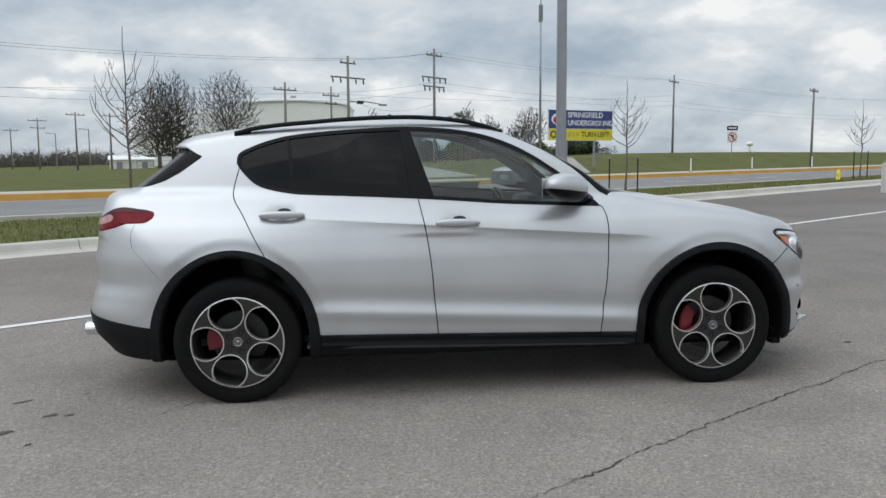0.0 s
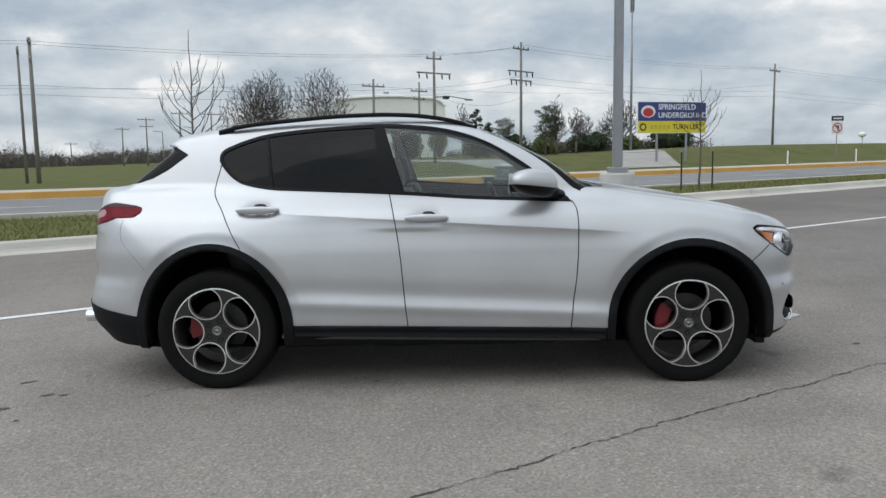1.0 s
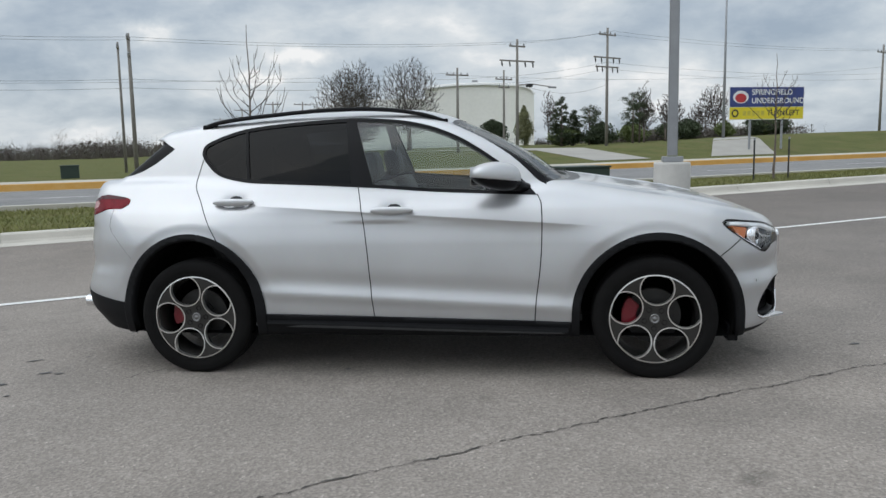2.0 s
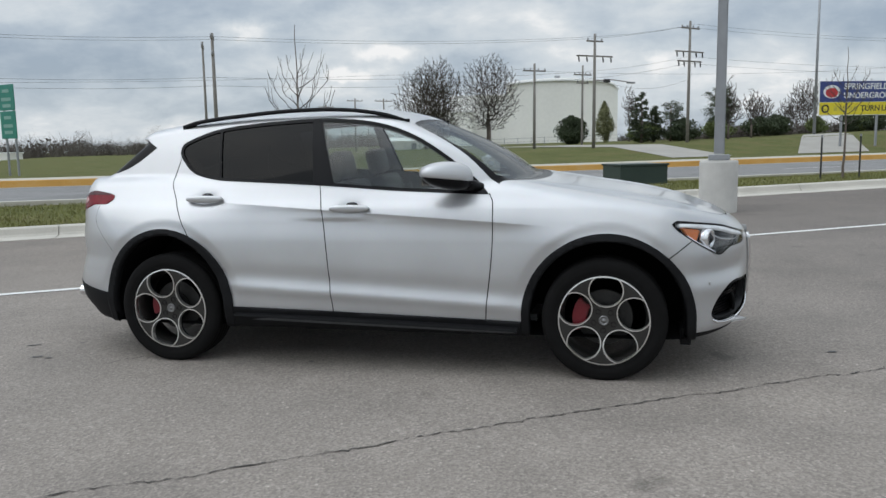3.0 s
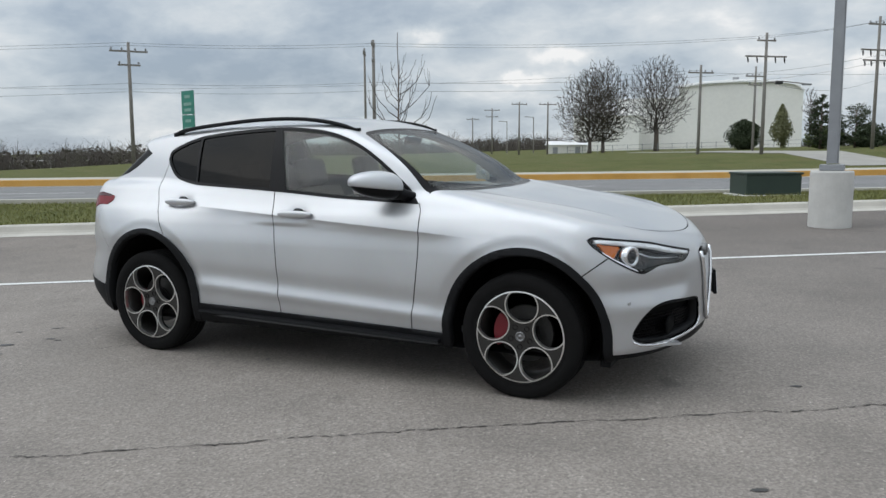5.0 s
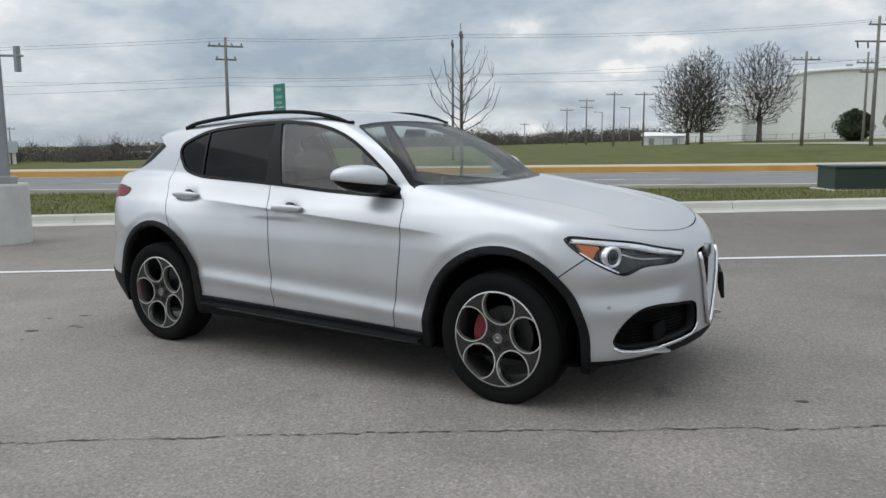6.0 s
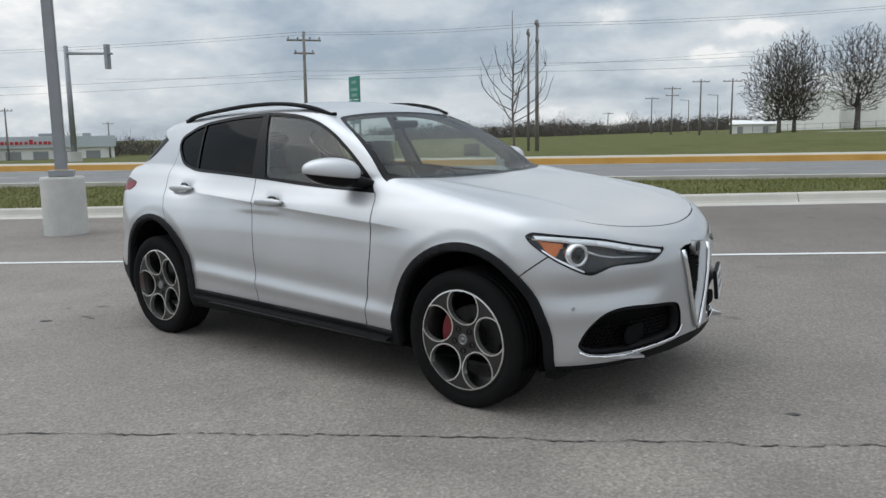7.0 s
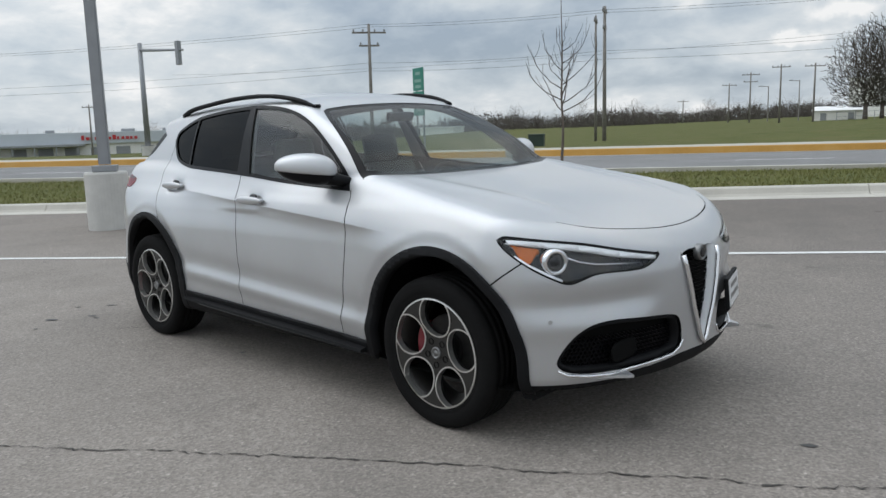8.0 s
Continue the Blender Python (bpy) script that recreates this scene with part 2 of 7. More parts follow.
def road_z(u):
    return 0.05 + 0.006 * max(0.0, min(u, 90.0) - 20.0)


KERB_V, GRASS_V, ROAD_V, MEDIAN_V, FAR_V, VERGE_V = 12.35, 13.15, 21.6, 32.6, 34.8, 45.5


def ground_z(u, v):
    lot = lot_z(max(-40, min(60, u)), max(-30, min(KERB_V, v)))
    if v <= GRASS_V:
        return lot - 0.06 if v <= KERB_V + 0.5 else lot_z(u, GRASS_V) + 0.12
    if v <= ROAD_V:
        k = (v - GRASS_V) / (ROAD_V - GRASS_V)
        k = k * k * (3 - 2 * k)
        return (lot_z(max(-40, min(60, u)), GRASS_V) + 0.135) * (1 - k) + (road_z(u) - 0.02) * k + 0.05 * math.sin(math.pi * k)
    if v <= VERGE_V:
        return road_z(u) - 0.05
    rise = min(0.024 * max(0.0, u - 3.0), 1.75)
    k = min(1.0, (v - VERGE_V) / 9.0)
    fall = 1.0 - 0.5 * min(1.0, max(0.0, (v - 70) / 60.0))
    far = min(1.0, max(0.0, (v - 90.0) / 200.0))
    a, b = min(1.0, max(0.0, (-20.0 - u) / 40.0)), min(1.0, max(0.0, (v - 48.0) / 27.0))
    dip = 2.2 * a * a * (3 - 2 * a) * b * b * (3 - 2 * b)
    return (road_z(u) + 0.05) + rise * k * fall + 0.4 * far - dip


def strip(name, us, vs, height, material, lift=0.0):
    """A sheet over the grid of us and vs, in road coordinates."""
    verts = [(u, v, height(u, v) + lift) for v in vs for u in us]
    n = len(us)
    faces = [(j * n + i, j * n + i + 1, (j + 1) * n + i + 1, (j + 1) * n + i) for j in range(len(vs) - 1) for i in range(n - 1)]
    ob = link_mesh(name, verts, faces, material, smoothed=True)
    ob.matrix_basis = ROAD
    return ob


def steps(*spans):
    out = []
    for a, b, n in spans:
        out += [a + (b - a) * k / n for k in range(n)]
    return out + [spans[-1][1]]


US = steps((-2500, -300, 8), (-300, -100, 8), (-100, 100, 50), (100, 400, 10), (400, 2500, 8))
ground = strip("ground", US, steps((-2500, -200, 6), (-200, -30, 4), (-30, KERB_V + 0.45, 4), (KERB_V + 0.5, GRASS_V, 1), (GRASS_V + 0.001, ROAD_V, 10), (ROAD_V + 0.001, VERGE_V, 3), (VERGE_V + 0.001, 60, 8), (60, 300, 12), (300, 2500, 8)), ground_z, M_GRASS)
tagged(ground, "mown spring grass ground with dry yellowish patches", "ground", kind="structure")
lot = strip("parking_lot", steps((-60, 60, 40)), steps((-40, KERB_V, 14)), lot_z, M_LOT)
tagged(lot, "worn grey asphalt parking lot with oil spots", "pavement", kind="structure")
road = strip("road", steps((-300, -60, 6), (-60, 100, 30), (100, 400, 6)), [ROAD_V - 0.25, 27, MEDIAN_V + 0.3], lambda u, v: road_z(u), M_ROAD)
tagged(road, "pale grey asphalt near carriageway", "road", kind="structure")
road_far = strip("road_far", steps((-300, -60, 6), (-60, 100, 30), (100, 400, 6)), [FAR_V - 0.2, 40, VERGE_V + 0.3], lambda u, v: road_z(u), M_ROAD)
tagged(road_far, "pale grey asphalt far carriageway beyond the median", "road", kind="structure")


def profile_run(name, us, outline, base, material):
    """A kerb: the outline (v, z) swept along u over the height base(u)."""
    n = len(outline)
    verts = [(u, v, base(u) + z) for u in us for v, z in outline]
    faces = [(i * n + k, i * n + k + 1, (i + 1) * n + k + 1, (i + 1) * n + k) for i in range(len(us) - 1) for k in range(n - 1)]
    ob = link_mesh(name, verts, faces, material)
    ob.matrix_basis = ROAD
    return ob


def kerb_pieces(name, u0, u1, length, outline, base, material, label, category):
    """A kerb cast in lengths with open joints between them."""
    run = thing(name, ROAD, label, category, kind="structure")
    n = len(outline)
    count = int((u1 - u0) / length)
    for i in range(count):
        a, b = u0 + i * length + 0.006, u0 + (i + 1) * length - 0.006
        verts = [(u, v, base(u) + z) for u in (a, b) for v, z in outline]
        faces = [(k, k + 1, n + k + 1, n + k) for k in range(n - 1)] + [tuple(range(n))[::-1], tuple(range(n, 2 * n))]
        link_mesh("kerb_length", verts, faces, material, run)
    return run


LOT_KERB = [(KERB_V, -0.1), (KERB_V, 0.006), (KERB_V + 0.42, 0.014), (KERB_V + 0.46, 0.05), (KERB_V + 0.50, 0.135), (KERB_V + 0.53, 0.152), (KERB_V + 0.72, 0.155), (KERB_V + 0.75, 0.14), (KERB_V + 0.75, -0.1)]
kerb_pieces("kerb", -42, 60, 3.0, LOT_KERB, lambda u: lot_z(u, KERB_V), M_KERB, "pale concrete kerb and gutter along the parking lot", "kerb")
ROAD_KERB = [(ROAD_V - 0.3, -0.1), (ROAD_V - 0.3, 0.09), (ROAD_V - 0.15, 0.10), (ROAD_V - 0.08, 0.02), (ROAD_V + 0.25, 0.006), (ROAD_V + 0.25, -0.1)]
tagged(profile_run("kerb_road", steps((-300, -60, 6), (-60, 100, 40), (100, 400, 6)), ROAD_KERB, road_z, M_KERB), "low pale concrete road edge beside the grass verge", "kerb", kind="structure")
MH = 0.27
tagged(profile_run("kerb_median_face", steps((-300, -60, 6), (-60, 100, 40), (100, 400, 6)), [(MEDIAN_V - 0.02, 0.01), (MEDIAN_V + 0.03, MH - 0.02), (MEDIAN_V + 0.08, MH)], road_z, M_YELLOW), "faded orange-yellow painted kerb face of the median", "kerb", kind="structure")
tagged(profile_run("median", steps((-300, -60, 6), (-60, 100, 40), (100, 400, 6)), [(MEDIAN_V - 0.35, -0.05), (MEDIAN_V - 0.35, 0.012), (MEDIAN_V - 0.021, 0.008), (MEDIAN_V - 0.021, -0.05), (MEDIAN_V + 0.081, -0.05), (MEDIAN_V + 0.081, MH - 0.001), (MEDIAN_V + 0.3, MH + 0.03), (FAR_V - 0.25, MH + 0.03), (FAR_V - 0.1, MH), (FAR_V, -0.05)], road_z, M_MEDIAN), "raised pale concrete median between the carriageways", "median", kind="structure")


def line_on(name, v, wide, u0, u1, height, material, label, n=60):
    ob = strip(name, steps((u0, u1, n)), [v - wide / 2, v + wide / 2], height, material, 0.005)
    return tagged(ob, label, "marking", kind="structure")


line_on("lot_line", 7.38, 0.105, -40, 60, lot_z, M_WHITE_LINE, "long white painted line on the parking lot")
line_on("road_edge_line", ROAD_V + 0.75, 0.12, -120, 120, lambda u, v: road_z(u), M_WHITE_LINE, "white painted edge line of the road")
for k in range(-10, 12):
    line_on("lane_dash", ROAD_V + 5.0, 0.12, k * 9.0, k * 9.0 + 3.0, lambda u, v: road_z(u), M_WHITE_LINE, "white dashed lane marking on the road", 2)

# ---- the car's body as a smooth solid ----
# car axes: x forward, y to its left, z up, from the ground between the axles


def curve(pts):
    """A smooth curve through (at, value) points, as a function on arrays."""
    xs = np.array([p[0] for p in pts], float)
    ys = np.array([p[1] for p in pts], float)
    if xs[0] > xs[-1]:
        xs, ys = xs[::-1], ys[::-1]
    d = np.diff(ys) / np.diff(xs)
    m = np.zeros(len(xs))
    m[0], m[-1] = d[0], d[-1]
    for k in range(1, len(xs) - 1):
        if d[k - 1] * d[k] > 0:
            w1, w2 = 2 * (xs[k + 1] - xs[k]) + xs[k] - xs[k - 1], xs[k + 1] - xs[k] + 2 * (xs[k] - xs[k - 1])
            m[k] = (w1 + w2) / (w1 / d[k - 1] + w2 / d[k])

    def at(q):
        q = np.asarray(q, float)
        k = np.clip(np.searchsorted(xs, q) - 1, 0, len(xs) - 2)
        h = xs[k + 1] - xs[k]
        t = np.clip((q - xs[k]) / h, 0, 1)
        v = ys[k] * (1 + 2 * t) * (1 - t) ** 2 + m[k] * h * t * (1 - t) ** 2 + ys[k + 1] * t * t * (3 - 2 * t) + m[k + 1] * h * t * t * (t - 1)
        return v + np.where(q < xs[0], (q - xs[0]) * m[0], 0) + np.where(q > xs[-1], (q - xs[-1]) * m[-1], 0)

    return at


def bell(q, wide):
    return np.exp(-(q / wide) ** 2)


def fade(q, a, b):
    t = np.clip((q - a) / (b - a), 0, 1)
    return t * t * (3 - 2 * t)


def softmax(a, b, k):
    h = np.clip(0.5 + 0.5 * (a - b) / k, 0, 1)
    return b + (a - b) * h + k * h * (1 - h)


SIDE = curve([(0.15, 0.845), (0.25, 0.878), (0.40, 0.905), (0.60, 0.910), (0.80, 0.906), (0.92, 0.886), (1.00, 0.858), (1.07, 0.815), (1.14, 0.772), (1.22, 0.725), (1.30, 0.68)])
TAPER = curve([(-2.5, 0.20), (-2.2, 0.105), (-1.9, 0.050), (-1.6, 0.016), (-1.2, 0.0), (1.3, 0.0), (1.6, 0.003), (1.9, 0.018), (2.2, 0.078)])
NOSE_PLAN = curve([(0.0, 0.0), (0.16, 0.012), (0.32, 0.045), (0.50, 0.100), (0.65, 0.172), (0.75, 0.245), (0.84, 0.345), (0.90, 0.46), (0.96, 0.64)])
NOSE_SIDE = curve([(0.10, -0.26), (0.18, -0.14), (0.24, -0.05), (0.32, 0.004), (0.45, 0.010), (0.60, 0.014), (0.72, 0.010), (0.80, -0.008), (0.88, -0.048), (0.95, -0.10), (1.0, -0.15)])
TAIL_PLAN = curve([(0.0, 0.0), (0.3, 0.012), (0.5, 0.04), (0.65, 0.105), (0.75, 0.20), (0.83, 0.33), (0.90, 0.50)])
TAIL_SIDE = curve([(0.10, 0.30), (0.20, 0.18), (0.30, 0.09), (0.40, 0.015), (0.50, 0.0), (0.60, 0.025), (0.70, 0.055), (0.80, 0.05), (0.90, 0.065), (1.0, 0.085), (1.10, 0.11), (1.20, 0.15), (1.30, 0.25)])
HOOD = curve([(0.70, 1.178), (0.95, 1.155), (1.10, 1.135), (1.37, 1.092), (1.55, 1.064), (1.73, 1.028), (1.91, 0.983), (2.05, 0.938), (2.15, 0.897), (2.22, 0.860), (2.30, 0.80)])
BELT = curve([(-2.4, 1.20), (-2.1, 1.215), (-1.5, 1.225), (-0.9, 1.195), (0.0, 1.145), (0.7, 1.115), (0.9, 1.125)])
ROOF = curve([(0.25, 1.550), (0.10, 1.600), (-0.10, 1.629), (-0.40, 1.645), (-0.80, 1.643), (-1.20, 1.615), (-1.50, 1.580), (-1.75, 1.540), (-1.95, 1.50)])
SCREEN = curve([(-0.30, 1.80), (0.20, 1.568), (0.49, 1.422), (0.71, 1.299), (0.93, 1.135), (1.10, 1.01)])
CABIN = curve([(1.00, 0.835), (1.10, 0.800), (1.20, 0.765), (1.30, 0.728), (1.40, 0.688), (1.50, 0.640), (1.57, 0.602), (1.65, 0.55)])


def body_field(x, y, z):
    """Below zero inside the car's outer shape."""
    y = np.abs(y)
    crease, low = 0.978 - 0.068 * x, 0.490 - 0.05 * x
    doors = fade(x, -1.25, -0.75) * (1 - fade(x, 0.75, 1.15))
    w = SIDE(z) - TAPER(x)
    under = np.maximum(crease - z, 0.0)
    w = w - 0.044 * (1 - np.exp(-under / 0.068)) * np.exp(-under / 0.26) * doors * (0.78 + 0.22 * fade(x, -0.9, 0.1))
    w = w - 0.008 * bell(z - low - 0.060, 0.055) * doors + 0.011 * bell(z - low + 0.024, 0.038) * doors
    w = w + 0.022 * np.exp(-((x - 1.40) / 0.42) ** 2 - ((z - 0.78) / 0.17) ** 2) + 0.030 * np.exp(-((x + 1.42) / 0.45) ** 2 - ((z - 0.84) / 0.20) ** 2)
    w = w + 0.030 * (bell(x - 1.48, 0.55) + bell(x + 1.44, 0.55)) * (1 - fade(z, 0.62, 0.98))
    for cx, a, b in ((1.424, 0.494, 0.496), (-1.421, 0.479, 0.517)):
        away = (np.sqrt(((x - cx) / a) ** 2 + (np.maximum(z - 0.365, 0) / b) ** 2) - 1) * 0.5
        w = w - 0.013 * (1 - fade(away, 0.0, 0.072)) * fade(z, 0.38, 0.55)
    # the hollows behind the door handles
    for hx, hz in ((-0.130, 1.010), (-1.137, 1.072)):
        w = w - 0.015 * np.exp(-((x - hx) / 0.082) ** 4 - ((z - hz) / 0.036) ** 2)
    side = y - w
    top = z - np.where(x > 0.8, HOOD(np.maximum(x, 0.8)), BELT(x) + (HOOD(0.8) - BELT(0.8)) * fade(x, 0.2, 0.8))
    # the bonnet: crowned, with a raised centre and lifted wing lines
    hood_on = fade(x, 0.85, 1.15)
    top = top + hood_on * (0.035 * np.clip(y - 0.16, 0, 1) ** 2 - 0.008 * bell(y - (0.58 - 0.12 * (x - 1.2)), 0.055) * (1 - fade(x, 1.7, 2.0)))
    front = (x - 2.272 + NOSE_PLAN(y) - NOSE_SIDE(z)) * 0.9
    # a shallow band below the lamps and the swell above the lower intake
    front = front + 0.016 * bell(z - 0.635, 0.05) * fade(y, 0.25, 0.45) - 0.012 * bell(z - 0.53, 0.05) * fade(y, 0.3, 0.5)
    rear = (-2.375 - x + TAIL_PLAN(y) + TAIL_SIDE(z)) * 0.9
    floor = 0.247 - z
    low_body = softmax(softmax(side, top, 0.075), front, 0.05)
    low_body = softmax(softmax(low_body, rear, 0.06), floor, 0.03)
    wc = CABIN(z) - 0.055 * np.clip((-x - 0.2) / 1.2, 0, 3) ** 2 - 0.030 * np.clip((x + 0.2) / 0.9, 0, 3) ** 2
    cside = (y - wc) * 0.93
    croof = z - ROOF(x) + 0.042 * (y / 0.6) ** 2
    cscr = (z - SCREEN(x + 0.06 * (y / 0.7) ** 2)) * 0.84
    crear = (-1.80 - 1.36 * (1.46 - z) - x + 0.13 * (y / 0.6) ** 2) * 0.63
    crear = crear - 0.05 * fade(z, 1.44, 1.475)
    cabin = softmax(softmax(softmax(croof, cscr, 0.06), cside, 0.045), crear, 0.03)
    cabin = softmax(np.maximum(cabin, 0.95 - z), rear, 0.03)
    return -softmax(-low_body, -cabin, 0.022)

# ---- car materials ----


def paint_silver():
    m = bpy.data.materials.new("silver_car_paint")
    m.use_nodes = True
    g = Graph(m.node_tree)
    out = g.node("ShaderNodeOutputMaterial")
    at = g.node("ShaderNodeTexCoord").outputs["Object"]
    dust = g.noise(at, 2.2, 5.0, 0.6)
    flake = g.node("ShaderNodeTexVoronoi", Vector=at, Scale=900.0)
    col = g.ramp(dust, [(0.35, (0.505, 0.511, 0.524)), (0.65, (0.545, 0.551, 0.562))])
    col = g.mix(0.10, col, flake.outputs["Color"], "OVERLAY")
    bs = g.node("ShaderNodeBsdfPrincipled", **{"Base Color": col, "Metallic": 0.66, "Roughness": g.ramp(dust, [(0.3, 0.35), (0.7, 0.41)]), "Coat Weight": 0.7, "Coat Roughness": 0.06})
    g.tree.links.new(bs.outputs[0], out.inputs["Surface"])
    return m


def glass(name, tint, strength, rough=0.0):
    """Thin pane: a mix of clear, tinted passage and mirror gloss."""
    m = bpy.data.materials.new(name)
    m.use_nodes = True
    g = Graph(m.node_tree)
    out = g.node("ShaderNodeOutputMaterial")
    at = g.node("ShaderNodeTexCoord").outputs["Object"]
    smear = g.noise(at, 3.0, 4.0)
    gloss = g.node("ShaderNodeBsdfGlossy", Color=(1, 1, 1, 1), Roughness=g.ramp(smear, [(0.35, rough), (0.7, rough + 0.03)]))
    clear = g.node("ShaderNodeBsdfTransparent", Color=(*tint, 1))
    turned_away = g.node("ShaderNodeLayerWeight", Blend=0.5).outputs["Facing"]
    gloss_part = g.math("ADD", 0.082, g.math("MULTIPLY", g.math("POWER", turned_away, 4.0), 0.9))
    mix = g.node("ShaderNodeMixShader", Fac=g.math("MINIMUM", g.math("MULTIPLY", gloss_part, strength), 1.0))
    g.tree.links.new(clear.outputs[0], mix.inputs[1])
    g.tree.links.new(gloss.outputs[0], mix.inputs[2])
    g.tree.links.new(mix.outputs[0], out.inputs["Surface"])
    return m


M_PAINT = paint_silver()
M_GLASS = glass("clear_window_glass", (0.74, 0.80, 0.78), 0.68)
M_SCREEN = glass("windscreen_glass", (0.72, 0.79, 0.78), 0.48)
M_PALE_TINT = glass("lightly_tinted_glass", (0.62, 0.67, 0.66), 0.8)
M_TINT = glass("privacy_glass", (0.013, 0.014, 0.017), 0.20)
M_LENS = glass("lamp_lens", (0.95, 0.96, 0.97), 0.5)
M_CLADBLK = surface("black_plastic_cladding", (0.0070, 0.0072, 0.0082), 0.6, vary=0.25, scale=9.0, fine=160.0, bump=0.12, depth=0.001, specular=0.16)
M_GLOSSBLK = surface("gloss_black_trim", (0.006, 0.006, 0.007), 0.30, vary=0.2, bump=0, coat=0.0, specular=0.14)
M_DARK = surface("underbody_black", (0.006, 0.006, 0.006), 0.95, vary=0.3, bump=0, specular=0.1)
M_HEADLINING = surface("headlining_pale", (0.125, 0.123, 0.118), 0.9, vary=0.08, scale=8.0, bump=0.15)
M_LINER = surface("interior_grey", (0.055, 0.056, 0.057), 0.85, vary=0.2, scale=8.0, bump=0.2)
M_SEAT = surface("seat_leather", (0.040, 0.039, 0.038), 0.6, vary=0.2, scale=10.0, fine=120.0, bump=0.05, depth=0.001)
M_RUBBER = surface("tyre_rubber", (0.0082, 0.0080, 0.0080), 0.88, vary=0.25, scale=14.0, fine=120.0, bump=0.25, depth=0.002, specular=0.12)
M_RIMDARK = surface("rim_dark_grey", (0.044, 0.042, 0.040), 0.42, 0.6, vary=0.12, scale=12.0, bump=0)
M_RIMCUT = surface("rim_machined_silver", (0.74, 0.73, 0.71), 0.30, 0.9, vary=0.06, scale=12.0, bump=0)
M_DISC = surface("brake_disc_steel", (0.042, 0.041, 0.040), 0.5, 0.7, vary=0.2, scale=30.0, bump=0)
M_CALIPER = surface("caliper_red", (0.165, 0.004, 0.012), 0.4, vary=0.15, bump=0, coat=0.15)
M_CHROME = surface("satin_chrome", (0.80, 0.80, 0.81), 0.17, 0.95, vary=0.04, bump=0)
M_TAIL = surface("tail_lamp_red", (0.155, 0.003, 0.010), 0.22, vary=0.45, scale=14.0, bump=0, specular=0.15)
M_PALE_RED = surface("reversing_pink", (0.46, 0.25, 0.25), 0.2, vary=0.3, scale=40.0, bump=0, specular=0.4)
M_DEEP_RED = surface("lamp_deep_red", (0.055, 0.003, 0.008), 0.2, vary=0.3, scale=14.0, bump=0, specular=0.3)
M_AMBER = surface("indicator_amber", (0.55, 0.135, 0.018), 0.25, vary=0.3, scale=60.0, fine=200.0, bump=0.2)
M_BOWL = surface("lamp_bowl_dark", (0.016, 0.017, 0.019), 0.2, 0.2, vary=0.2, bump=0)
M_DRL = surface("light_strip_white", (0.90, 0.91, 0.93), 0.25, vary=0.05, bump=0)
M_PLATE = surface("plate_white", (0.70, 0.70, 0.70), 0.45, vary=0.08, bump=0)

# ---- the car's shell ----
LANE = (0.00464, 0.01447, -0.0696)
HEAD = radians(5.70)
car_up = Vector((-LANE[0], -LANE[1], 1)).normalized()
car_fwd = Vector((math.cos(HEAD), math.sin(HEAD), 0))
car_fwd = (car_fwd - car_up * car_fwd.dot(car_up)).normalized()
car_left = car_up.cross(car_fwd)
CAR_AT = Vector((0.1398, 5.4416, LANE[0] * 0.1398 + LANE[1] * 5.4416 + LANE[2]))
CAR = Matrix((car_fwd, car_left, car_up)).transposed().to_4x4()
CAR.translation = CAR_AT
car = thing("car", CAR, "clean silver SUV with black plastic cladding and red brake calipers", "car")


def body_grad(p, e=2e-3):
    x, y, z = p[:, 0], p[:, 1], p[:, 2]
    g = np.stack([body_field(x + e, y, z) - body_field(x - e, y, z), body_field(x, y + e, z) - body_field(x, y - e, z), body_field(x, y, z + e) - body_field(x, y, z - e)], 1) / (2 * e)
    return g


def unit(v):
    return v / np.maximum(np.linalg.norm(v, axis=1, keepdims=True), 1e-9)


def settle(p, rounds=3):
    """Bring points onto the body's surface."""
    for _ in range(rounds):
        g = body_grad(p)
        p = p - g * (body_field(p[:, 0], p[:, 1], p[:, 2]) / np.maximum((g * g).sum(1), 0.2))[:, None]
    return p


